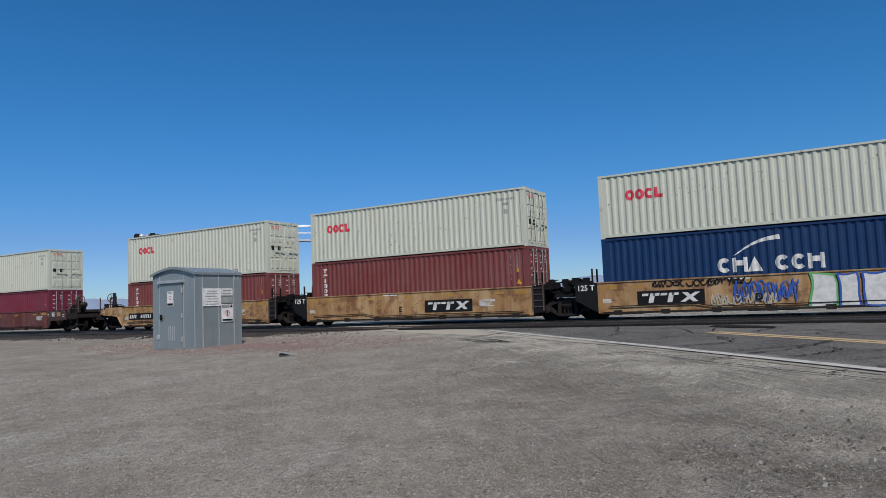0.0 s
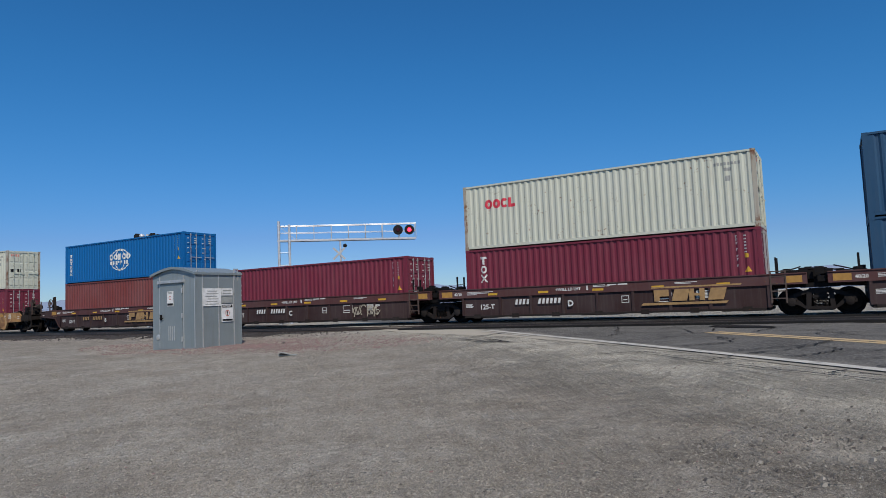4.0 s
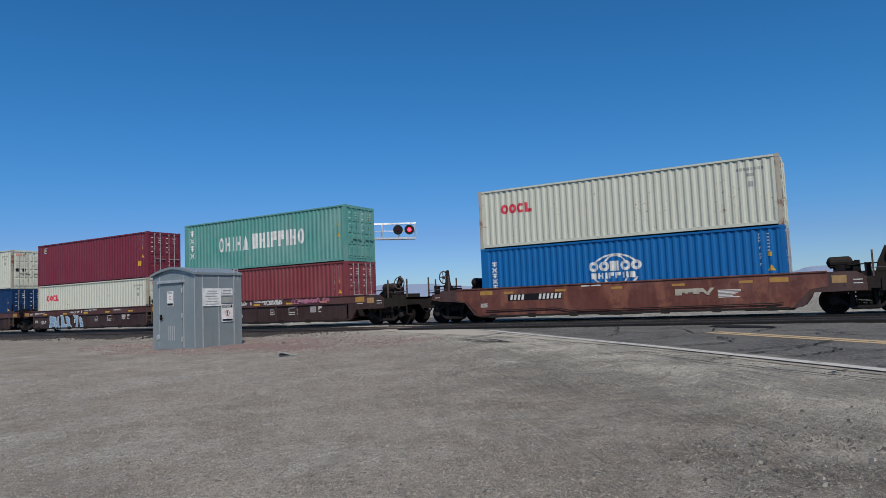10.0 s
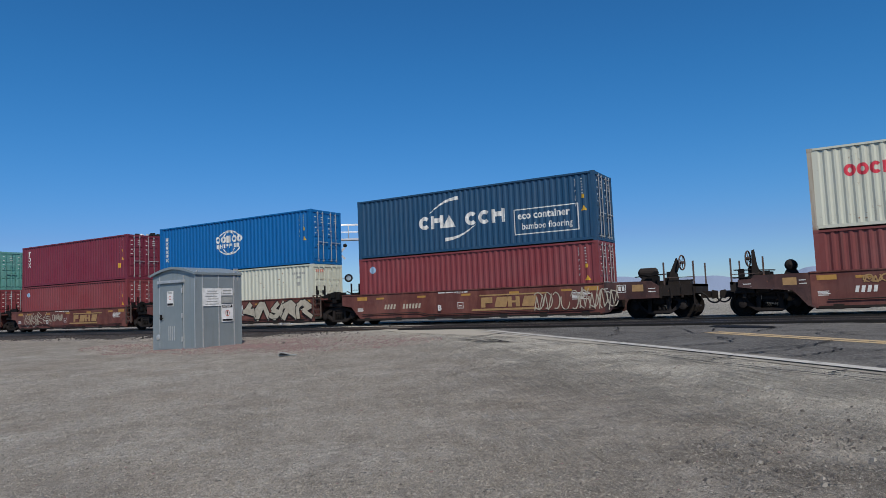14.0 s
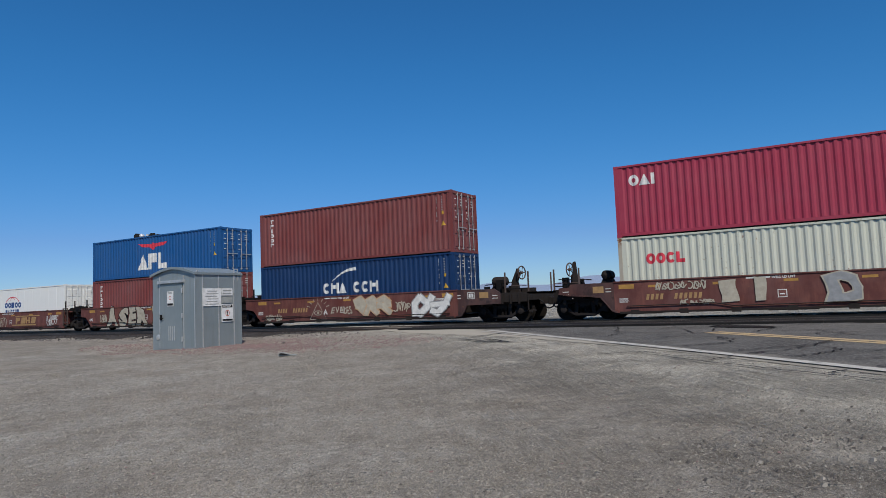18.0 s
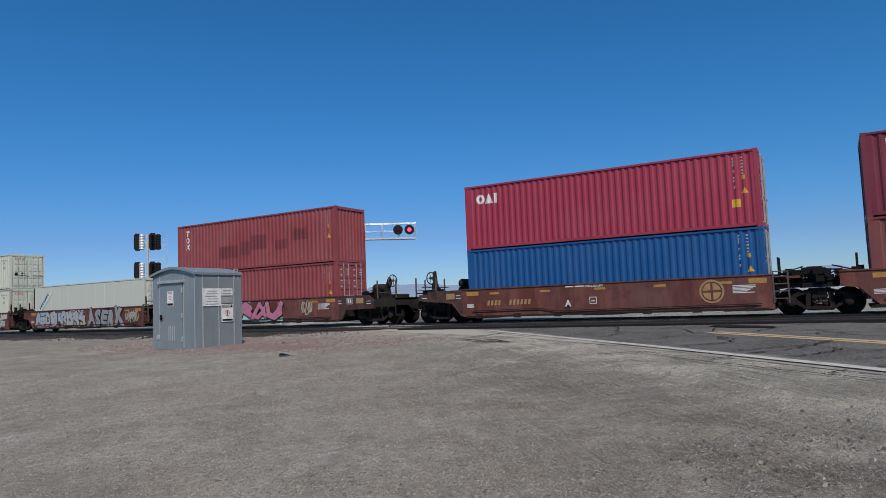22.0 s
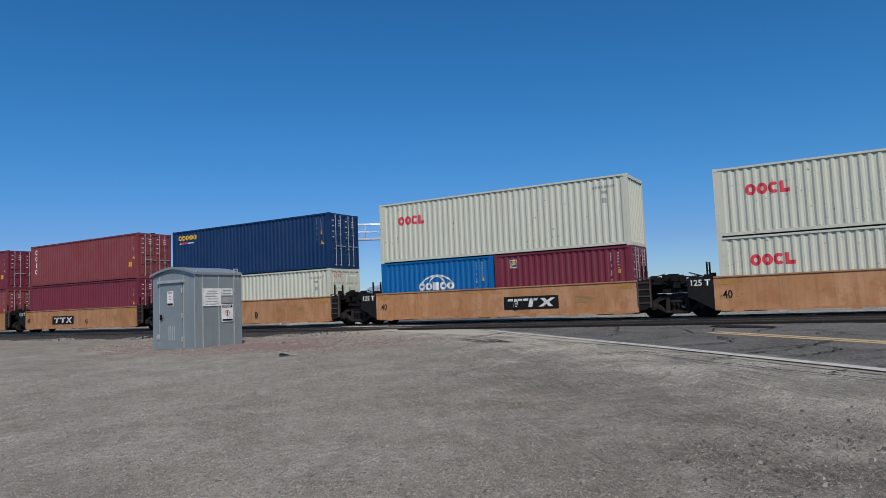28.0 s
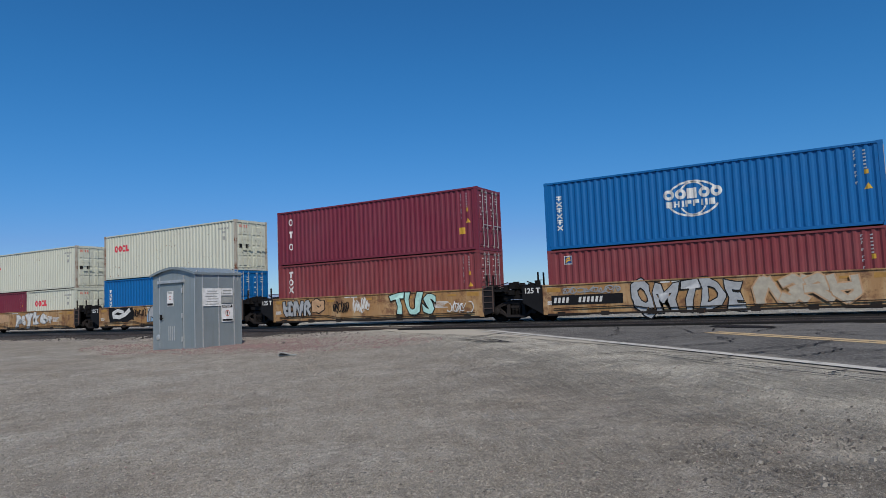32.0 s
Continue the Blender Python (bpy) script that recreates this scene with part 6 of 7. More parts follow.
def stone_cloud(count, seed, place, lo, hi, flat=0.65):
    """Broken stones as one mesh: small uneven octahedra."""
    rng = random.Random(seed)
    b = Build()
    for _ in range(count):
        x, y, z = place(rng)
        r = lo + (hi - lo) * rng.random() ** 4
        a = rng.uniform(0, 6.28)
        c, s = math.cos(a), math.sin(a)
        k = [rng.uniform(0.65, 1.25) for _ in range(6)]
        pts = [(r * k[0], 0, 0), (0, r * k[1], 0), (-r * k[2], 0, 0), (0, -r * k[3], 0)]
        q = [(x + c * u - s * w, y + s * u + c * w, z + 0.25 * r * rng.uniform(-1, 1)) for u, w, _ in pts]
        tops = [(x + c * u * 0.55 - s * w * 0.55 + 0.2 * r, y + s * u * 0.55 + c * w * 0.55, z + flat * r * rng.uniform(0.7, 1.2)) for u, w, _ in pts]
        b.add(q + tops, [(0, 1, 5, 4), (1, 2, 6, 5), (2, 3, 7, 6), (3, 0, 4, 7), (4, 5, 6, 7)])
    return b


def near_place(rng):
    d = 2.6 + 24 * rng.random() ** 1.8
    a = radians(30.4 + rng.uniform(-37, 37))
    x, y = -d * math.sin(a), d * math.cos(a)
    return x, y, land(x, y) - 0.004


def ballast_place(rng):
    x = rng.uniform(-95, -17.5)
    y = rng.uniform(21.4, 27.0)
    return x, y, max(land(x, y), float(np.interp(y, [21.35, 22.4, 29.9], [0.31, 0.475, 0.475]))) - 0.01


def edge_place(rng):
    x = rng.uniform(-95, -16.5)
    y = 21.25 + rng.gauss(0, 0.28)
    return x, y, land(x, y) - 0.01


def shed_place(rng):
    a, r = rng.uniform(0, 6.28), rng.random() ** 0.7
    x, y = -19.0 + 8.5 * r * math.cos(a), 17.6 + 3.2 * r * math.sin(a)
    return x, y, land(x, y) - 0.006


for k, (cnt, lo, hi) in enumerate(((420, 0.004, 0.028), (2400, 0.004, 0.024), (2600, 0.004, 0.020), (1500, 0.004, 0.022))):
    tagged(part("loose_stones", stone_cloud(cnt, 20 + k, near_place, lo, hi), M_STONE[k], None), ("pale", "grey", "dark", "pinkish")[k] + " loose stones scattered on the gravel", "stones", kind="stuff")


def churned_place(rng):
    x, y = -0.35 + rng.gauss(0, 0.55), 6.7 + rng.gauss(0, 0.9)
    return x, y, land(x, y) + ruts(x, y) - 0.003


for k, cnt in ((1, 90), (0, 26), (2, 170)):
    tagged(part("loose_stones", stone_cloud(cnt, 70 + k, churned_place, 0.010, 0.034, 0.9), M_STONE[k], None), "larger stones in the churned wheel marks", "stones", kind="stuff")


def pebble_material():
    m, nt, n, l, b = nodes_of("mixed_pebbles")
    g = n.new("ShaderNodeNewGeometry")
    c = ramp(nt, g.outputs["Random Per Island"], 0.0, 1.0, (0.17, 0.155, 0.130, 1), (0.315, 0.290, 0.248, 1))
    mid = ramp(nt, noise_node(nt, coords(nt, shift=False), 60, 3), 0.3, 0.7, (0.75, 0.75, 0.75, 1), (1, 1, 1, 1))
    l.new(mixed(nt, 1.0, c, mid, "MULTIPLY"), b.inputs["Base Color"])
    b.inputs["Roughness"].default_value = 0.95
    b.inputs["Specular IOR Level"].default_value = 0.12
    return m


def pebbles(count, seed, near, far, lo, hi):
    """Gravel that lies thick in some places and thin where wheels and feet have ground it to dust."""
    rng = random.Random(seed)
    b = Build()
    vs, fs = b.v, b.f
    while count:
        count -= 1
        d = near + (far - near) * rng.random() ** 1.7
        a = radians(30.4 + rng.uniform(-36, 36))
        x, y = -d * math.sin(a), d * math.cos(a)
        s = RN.x * x + RN.y * y
        if s > 9.4 or s > 6.6 + 2.0 * rng.random() or noise.noise(Vector((x * 0.55, y * 0.55, 9))) + 0.5 * noise.noise(Vector((x * 1.9, y * 1.9, 5))) < rng.uniform(-0.75, 0.25):
            continue
        z = land(x, y) + ruts(x, y)
        r = (lo + (hi - lo) * rng.random() ** 4) * (1 + d / 14)
        c, q = math.cos(a * 40 + d), math.sin(a * 40 + d)
        k = len(vs)
        for u, w in ((1, 0), (0, 1), (-1, 0), (0, -1)):
            f = r * rng.uniform(0.6, 1.3)
            vs.append((x + f * (c * u - q * w), y + f * (q * u + c * w), z - 0.1 * r))
        tx, ty = rng.uniform(-0.25, 0.25) * r, rng.uniform(-0.25, 0.25) * r
        for i in range(4):
            vx, vy, _ = vs[k + i]
            vs.append((x + (vx - x) * 0.55 + tx, y + (vy - y) * 0.55 + ty, z + r * rng.uniform(0.35, 0.75)))
        fs += [(k, k + 1, k + 5, k + 4), (k + 1, k + 2, k + 6, k + 5), (k + 2, k + 3, k + 7, k + 6), (k + 3, k, k + 4, k + 7), (k + 4, k + 5, k + 6, k + 7)]
    return b


M_PEBBLE = pebble_material()
for seed, count, near, far, lo, hi in ((61, 110000, 4.7, 21.0, 0.003, 0.0105),):
    tagged(part("gravel", pebbles(count, seed, near, far, lo, hi), M_PEBBLE, None), "loose mixed grey-brown gravel on the ground", "gravel", kind="stuff")
tagged(part("ballast", stone_cloud(11000, 31, ballast_place, 0.03, 0.075, 0.8), M_BALLAST, None), "dark crushed-stone track ballast", "ballast", kind="stuff")
tagged(part("loose_stones", stone_cloud(9000, 41, shed_place, 0.015, 0.05), M_STONE[3], None), "reddish crushed stone strewn round the shed", "stones", kind="stuff")
tagged(part("ballast", stone_cloud(3600, 43, edge_place, 0.02, 0.07, 0.8), M_EDGE_STONE, None), "pale crushed stone along the foot of the ballast", "ballast", kind="stuff")


# ---- signal shed ----
def shed():
    metal = paint("galvanised_sheet", (0.235, 0.276, 0.285), 0.42, 0.45, 0.02, metal=0.40, grime=(0.19, 0.20, 0.19), fade=0.16)
    seam = plain("bright_seam", (0.55, 0.56, 0.56), 0.35, 0.5)
    s = thing("signal_shed", "small grey sheet-metal railway signal shed standing on the gravel", "shed")
    s.matrix_basis = pose(-19.9, 16.39, 0.27)
    w, d, eave, ridge = 2.35, 2.15, 2.70, 2.95
    n = 14

    def arch(x0, x1, lift):
        """The low curve of the roof from eave to eave."""
        pts = []
        for i in range(n + 1):
            u = i / n
            pts.append((x0 + (x1 - x0) * u, eave + lift + (ridge - eave) * (1 - abs(2 * u - 1) ** 1.6)))
        return pts
    for nm, y0, y1 in (("front_wall", 0, 0.06), ("back_wall", d - 0.06, d)):
        part(nm, Build().slab([(-w, -0.14), (0, -0.14)] + arch(-w, 0, -0.01)[::-1], y0, y1), metal, s)
    part("side_wall", Build().box(-0.06, 0.003, 0.062, d - 0.062, -0.14, eave), metal, s)
    part("side_wall", Build().box(-w - 0.003, -w + 0.06, 0.062, d - 0.062, -0.14, eave), metal, s)
    roof = Build()
    under, over = arch(-w - 0.05, 0.04, 0.0), arch(-w - 0.05, 0.04, 0.035)
    for i in range(n):
        roof.slab([under[i], under[i + 1], over[i + 1], over[i]], -0.07, d + 0.04)
    part("roof", roof, metal, s)
    lip = Build()
    lo_rim, hi_rim = arch(-w - 0.06, 0.05, -0.045), arch(-w - 0.06, 0.05, 0.045)
    for i in range(n):
        lip.slab([lo_rim[i], lo_rim[i + 1], hi_rim[i + 1], hi_rim[i]], -0.095, -0.072)
    part("roof_edge", lip, metal, s)
    part("drip_edge", Build().box(0.042, 0.052, -0.10, d + 0.03, eave - 0.05, eave + 0.02), metal, s)
    door = part("door", Build().box(-1.90, -0.66, -0.035, -0.002, -0.02, 2.36), metal, s)
    part("drip_cap", Build().box(-1.98, -0.56, -0.10, -0.003, 2.40, 2.50), seam, door, "bright drip cap")
    for z in (0.35, 1.2, 2.1):
        part("hinge", Build().rod((-0.66, -0.05, z - 0.09), (-0.66, -0.05, z + 0.09), 0.028, 8), seam, door)
    part("handle", Build().box(-1.84, -1.78, -0.09, -0.036, 1.05, 1.25).box(-1.84, -1.66, -0.10, -0.08, 1.10, 1.14), M_STEEL, door, "dark door handle")
    for k in range(4):
        part("vent_slot", Build().box(-1.42 + k * 0.10, -1.38 + k * 0.10, -0.046, -0.036, 0.30, 0.82), seam, door)
    sign_w, sign_b = plain("sign_white", (0.72, 0.72, 0.70), 0.5), plain("sign_red", (0.5, 0.14, 0.10), 0.5)
    p = part("warning_sign", Build().box(-1.48, -1.14, -0.046, -0.036, 1.55, 2.10), sign_w, door, "white warning sign")
    part("sign_band", Build().box(-1.46, -1.16, -0.052, -0.047, 1.58, 1.66), M_BLACK, p)
    part("sign_disc", Build().add([(v[0], -0.05, v[2]) for v in Build().ring(-1.31, 1.86, 0.06, 0.075, 0.022).v], Build().ring(-1.31, 1.86, 0.06, 0.075, 0.022).f), sign_b, p)
    for k in range(2):
        part("line_of_print", Build().box(-1.44, -1.18, -0.051, -0.047, 2.01 + 0.04 * k, 2.028 + 0.04 * k), M_GREYM, p)
    part("round_plate", Build().lathe((-2.05, 0.0, 0.42), (0, -1, 0), [(0, 0.10), (0.02, 0.10), (0.025, 0.06), (0.03, 0.0)], 16), seam, s, "small round plate")
    for x in (-1.94, -0.62, -0.02):
        part("seam", Build().box(x - 0.016, x + 0.016, -0.018, -0.0005, 0.04, eave - 0.04), seam, s)
    for y in (0.32, 1.05, 1.78):
        part("seam", Build().box(0.0035, 0.022, y - 0.018, y + 0.018, 0.02, eave - 0.02), seam, s)
    for y in (0.0, d):
        part("corner_strip", Build().box(-0.05, 0.012, y - 0.012 if y == 0 else y - 0.05, y + 0.05 if y == 0 else y + 0.012, 0.01, eave - 0.01), metal, s)
    big = part("notice_board", Build().box(0.023, 0.033, 0.30, 1.15, 1.50, 2.15), sign_w, s, "white notice board")
    for k in range(6):
        part("line_of_print", Build().box(0.034, 0.038, 0.42 + 0.05 * (k % 3), 1.02 - 0.06 * (k % 2), 1.56 + k * 0.095, 1.586 + k * 0.095), M_GREYM, big)
    sm = part("notice_board", Build().box(0.023, 0.033, 1.17, 1.70, 1.88, 2.15), sign_w, s, "white notice board")
    for k in range(2):
        part("line_of_print", Build().box(0.034, 0.038, 1.22, 1.64, 1.93 + k * 0.11, 1.98 + k * 0.11), M_GREYM, sm)
    part("notice_board", Build().box(0.023, 0.033, 1.17, 1.70, 1.60, 1.84), M_GREYM, s, "grey notice board")
    dg = part("danger_sign", Build().box(0.023, 0.033, 1.16, 1.72, 0.90, 1.56), sign_w, s, "white danger sign with a black head")
    part("sign_band", Build().box(0.034, 0.038, 1.20, 1.68, 1.43, 1.53), M_BLACK, dg)
    me = letters("DANGER", 0.09, 0.002)
    part("lettering", me, sign_w, dg, "white lettering", pose(0.041, 1.24, 1.45, 0, 0, 90))
    part("sign_band", Build().box(0.034, 0.038, 1.20, 1.68, 0.93, 1.0), M_BLACK, dg)
    ring = Build().ring(1.44, 1.22, 0.10, 0.12, 0.03)
    part("sign_disc", Build().add([(0.037, v[0], v[2]) for v in ring.v], ring.f), sign_b, dg)
    part("sign_figure", Build().box(0.034, 0.0365, 1.425, 1.455, 1.13, 1.31), M_BLACK, dg)
    part("lifting_eye", Build().box(-0.02, 0.02, d - 0.36, d - 0.32, eave - 0.25, eave + 0.16).box(-0.02, 0.02, d - 0.18, d - 0.14, eave - 0.25, eave + 0.16).box(-0.02, 0.02, d - 0.36, d - 0.14, eave + 0.161, eave + 0.20), seam, s, "bright lifting bracket")
    part("lifting_eye", Build().torus((0.0, 0.1, eave + 0.05), (1, 0, 0), 0.05, 0.014, 10, 5), seam, s)
    return s


shed()
scrap = thing("scrap_metal", "small bent piece of dark scrap lying on the gravel", "scrap")
scrap.matrix_basis = pose(-13.5, 14.25, land(-13.5, 14.25) + 0.005, 0, 0, 35)
part("plate", Build().slab([(-0.24, 0.0), (0.26, 0.0), (0.24, 0.03), (0.05, 0.04), (-0.1, 0.09), (-0.20, 0.10), (-0.24, 0.04)], -0.09, 0.09), M_GREYM, scrap)
part("strip", Build().slab([(-0.22, 0.04), (0.10, 0.02), (-0.08, 0.07), (-0.18, 0.085)], -0.12, -0.092), M_BLACK, scrap)
for px, py, pr in ((-17.6, 18.4, 0.09), (-15.1, 18.6, 0.07)):
    rock = part("stone", stone_cloud(1, int(px * 7) % 50, lambda r, a=px, c=py: (a, c, land(a, c)), pr, pr + 0.01), M_STONE[2], None)
    tagged(rock, "dark broken stone lying on the gravel", "stone", "single stones")


# ---- crossing signals beyond the track ----
M_ALU = plain("aluminium", (0.58, 0.60, 0.62), 0.45, 0.25)
M_LAMP = plain("red_lamp", (0.9, 0.02, 0.05), 0.3, 0, 6.0)
# the sky's pale blue in the lens is put into its colour
M_SKY_LENS = plain("sky_tinted_lens", (0.36, 0.44, 0.50), 0.25)
M_LENS = plain("dark_red_lens", (0.05, 0.006, 0.008), 0.2)


def flasher(parent, x, y, z, lit, r=0.31):
    """A flashing lamp that looks along -y: black round board, hood and lens."""
    h = part("lamp_board", Build().lathe((x, y, z), (0, -1, 0), [(0, r), (0.02, r), (0.021, 0.16), (0.03, 0.16), (0.03, 0)], 20), M_BLACK, parent, "black round lamp board")
    part("lens", Build().lathe((x, y - 0.032, z), (0, -1, 0), [(0, 0.15), (0.03, 0.12), (0.045, 0.0)], 16), M_LAMP if lit else M_LENS, h, "lit red lens" if lit else "dark lens")
    part("hood", Build().torus((x, y - 0.16, z), (0, 1, 0), 0.16, 0.012, 12, 4, 0.0, math.pi), M_BLACK, h)
    return h


def cantilever():
    c = thing("crossing_cantilever", "white aluminium cantilever with flashing red lamps over the road", "crossing signal")
    turn = pose(-34.75, 36.05, 0.2, 0, 0, 41.5)
    c.matrix_basis = turn
    top, low = 7.36, 6.36
    for x in (0.0, 0.75):
        for y in (0.0, 0.55):
            part("post", Build().rod((x, y, 0), (x, y, top + (0.35 if x == 0 else 0.1)), 0.085, 10), M_ALU, c)
    L = 10.1
    for y in (0.0, 0.55):
        part("lower_chord", Build().box(-0.1, L, y - 0.05, y + 0.05, low - 0.13, low), M_ALU, c)
        part("top_rail", Build().rod((-0.1, y, top), (L, y, top + 0.08), 0.035, 8), M_ALU, c)
        part("middle_rail", Build().rod((-0.1, y, (top + low) / 2), (L, y, (top + low) / 2), 0.022, 6), M_ALU, c)
        for i in range(9):
            x = i * L / 8
            part("upright", Build().rod((x, y, low), (x, y, top + 0.08 * x / L), 0.026, 6), M_ALU, c)
    part("walkway", Build().box(0, L, 0.06, 0.49, low - 0.05, low - 0.01), M_ALU, c)
    part("brace", Build().rod((0, 0, top), (1.2, 0, low), 0.018, 6), M_ALU, c)
    for z in (1.5, 3.0, 4.5, 5.4):
        part("tie_bar", Build().rod((0, 0, z), (0.75, 0, z), 0.03, 6), M_ALU, c)
    flasher(c, 8.72, -0.12, low + 0.56, False, 0.37)
    flasher(c, 9.58, -0.12, low + 0.56, True, 0.37)
    return c


def crossing_mast():
    m = thing("crossing_mast", "aluminium crossing mast with crossbuck and flashing lamps", "crossing signal")
    m.matrix_basis = pose(-33.92, 42.05, 0.14, 0, 0, 36) @ Matrix.Scale(1.05, 4)
    part("post", Build().rod((0, 0, 0), (0, 0, 6.35), 0.07, 10), M_ALU, m)
    part("base", Build().lathe((0, 0, 0), (0, 0, 1), [(0, 0.22), (0.25, 0.16), (0.3, 0.08)], 12), M_ALU, m)
    white = plain("crossbuck_white", (0.40, 0.42, 0.44), 0.5)
    for a in (45, -45):
        part("crossbuck_board", Build().box(-0.62, 0.62, -0.12 - 0.012 * (a > 0), -0.10 - 0.012 * (a > 0), -0.075, 0.075), white, m, "white crossbuck board", pose(-0.1, 0, 5.35, 0, a, 0))
    part("bell", Build().lathe((0.35, 0, 5.95), (0, -1, 0), [(0, 0.15), (0.06, 0.14), (0.1, 0.0)], 12), M_STEEL, m)
    part("lamp_bar", Build().rod((-0.55, 0, 3.47), (0.55, 0, 3.47), 0.03, 6), M_ALU, m)
    for x in (-0.55, 0.55):
        board = part("lamp_board", Build().lathe((x, -0.1, 3.47), (0, -1, 0), [(0, 0.31), (0.02, 0.31), (0.021, 0.20), (0.0, 0.19)], 20), M_BLACK, m, "black round lamp board")
        part("lens", Build().lathe((x, -0.13, 3.47), (0, -1, 0), [(0, 0.19), (0.02, 0.16), (0.03, 0.0)], 16), M_SKY_LENS, board, "pale lens coloured like the sky")
        part("hood", Build().torus((x, -0.26, 3.47), (0, 1, 0), 0.2, 0.014, 12, 4, 0.0, math.pi), M_BLACK, board)
    return m


def track_signal():
    """The block signal: two pairs of heads, back to back, on one mast with a ladder."""
    s = thing("track_signal", "aluminium railway signal mast with black three-lamp heads", "railway signal")
    s.matrix_basis = pose(-63.3, 46.0, 0.2, 0, 0, 54)
    part("mast", Build().rod((0, 0, 0), (0, 0, 9.9), 0.14, 12), M_ALU, s)
    for z, nm in ((5.95, 1), (9.0, 2)):
        part("arm", Build().box(-0.75, 0.75, -0.05, 0.05, z - 0.05, z + 0.05), M_ALU, s)
        board = [(-0.36, -0.55), (-0.22, -0.85), (0.22, -0.85), (0.36, -0.55), (0.36, 0.75), (0.22, 1.0), (-0.22, 1.0), (-0.36, 0.75)]
        for x, f in ((-0.55, 1), (0.50, -1)):
            ys = (0.28, 0.33) if f > 0 else (-0.33, -0.28)
            bx = x - 0.42 if f > 0 else x
            head = part("signal_head", Build().slab([(bx + u, z + w) for u, w in board], *ys), M_BLACK, s, "black signal backing board")
            case = Build().lathe((x if f > 0 else x + 0.55, 0, z - 0.78), (0, 0, 1), [(0, 0.12), (0.10, 0.30)] + [(0.10 + 0.14 * k, 0.30 - 0.045 * (k % 2)) for k in range(1, 11)] + [(1.62, 0.26), (1.70, 0.10)], 14)
            part("case", case, M_ALU if f > 0 else M_STEEL, head, "ridged aluminium lamp case" if f > 0 else "")
            for k in range(3):
                zz = z - 0.48 + k * 0.55
                part("hood", Build().lathe((bx, ys[1] if f > 0 else ys[0], zz), (0, f, 0), [(0, 0.16), (0.34, 0.15), (0.34, 0.12), (0.02, 0.12), (0.02, 0.0)], 14), M_BLACK, head)
    for x in (1.55, 1.95):
        part("ladder_rail", Build().rod((x, 0.1, 0.1), (x, 0.1, 9.9), 0.02, 6), M_ALU, s)
    for k in range(22):
        part("rung", Build().rod((1.55, 0.1, 0.4 + k * 0.42), (1.95, 0.1, 0.4 + k * 0.42), 0.013, 5), M_ALU, s)
    for z in (3.2, 7.2, 8.7):
        part("ladder_stay", Build().rod((0, 0, z), (1.95, 0.1, z), 0.025, 6), M_ALU, s)
    return s


cantilever(), crossing_mast(), track_signal()


# ---- far hills ----
def hills(seed, dist, a0, a1, base, peak, mat, label):
    b = Build()
    n = 160
    vs = []
    for i in range(n + 1):
        a = radians(a0 + (a1 - a0) * i / n)
        x, y = -math.sin(a) * dist, math.cos(a) * dist
        k = i / n
        h = base + peak * max(0.0, 0.5 + 0.75 * noise.noise(Vector((k * 5, seed, 0))) + 0.3 * noise.noise(Vector((k * 17, seed, 3))) + 0.10 * noise.noise(Vector((k * 60, seed, 5))))
        h *= min(1, i / 8, (n - i) / 8)
        for j in range(5):
            f = j / 4
            vs.append((x * (1 + 0.16 * f) + 30 * f * noise.noise(Vector((k * 40, f * 3, seed))), y * (1 + 0.16 * f), -3 + (h + 3) * f ** 0.8))
    fs = [(i * 5 + j, (i + 1) * 5 + j, (i + 1) * 5 + j + 1, i * 5 + j + 1) for i in range(n) for j in range(4)]
    return tagged(part("far_hills", b.add(vs, fs), mat, None), label, "hills", kind="structure")


# the blue-grey veil of distant air is put into the rock colour
M_HAZE = plain("haze_tinted_rock", (0.24, 0.30, 0.41), 1.0)
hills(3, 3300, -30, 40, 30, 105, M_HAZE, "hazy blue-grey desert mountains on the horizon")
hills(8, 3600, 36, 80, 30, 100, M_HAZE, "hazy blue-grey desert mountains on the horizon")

# ---- the train ----
HI, LOW = 2.896, 2.591
DECK = 0.355
LBL = {
    "rings": "cream corrugated container with a red word mark", "rings_faded": "cream corrugated container with a faded red word mark",
    "swoosh": "{} blue corrugated container with a white word mark", "swoosh_big": "{} blue corrugated container with wide white marks", "swoosh2": "{} blue corrugated container with white curved strokes",
    "eco": "{} blue corrugated container lettered eco container", "eco_box": "{} blue corrugated container with a boxed eco lettering",
    "globe": "bright blue corrugated container with a white globe emblem", "spaced": "cream corrugated container with large blue word mark",
    "green": "sea-green corrugated container with a large white word mark", "square": "{} corrugated container with a small square emblem",
    "down": "{} corrugated container with upright white marks", "trio": "{} corrugated container with upright white marks",
    "three": "{} corrugated container with three white marks", "gold": "{} corrugated container with upright cream marks",
    "short": "{} corrugated container with a short white word mark", "sea": "navy corrugated container with a yellow word mark",
    "wings": "mid-blue corrugated container with a white and red emblem", "plate": "{} corrugated container with a white name board",
    "dot": "{} corrugated container with a light blue sticker", "": "plain {} corrugated container",
    "reefer": "smooth white refrigerated container with dark blue word mark", "cube": "smooth off-white refrigerated container with a diagonal band",
}
SHADE = {"navy": "navy", "slate": "slate", "blue": "mid", "maroon": "maroon", "red": "dull red", "faded": "faded red", "scarlet": "bright red", "brown": "red-brown", "orange": "faded orange", "bright": "bright", "cream": "cream", "green": "green", "white": "white", "pale": "off-white"}
RIDERS = []


def ride(ob, x, z):
    RIDERS.append((ob, x, z))
    return ob


def load(colour, brand, height=HI, **more):
    return (colour, brand, height, more)


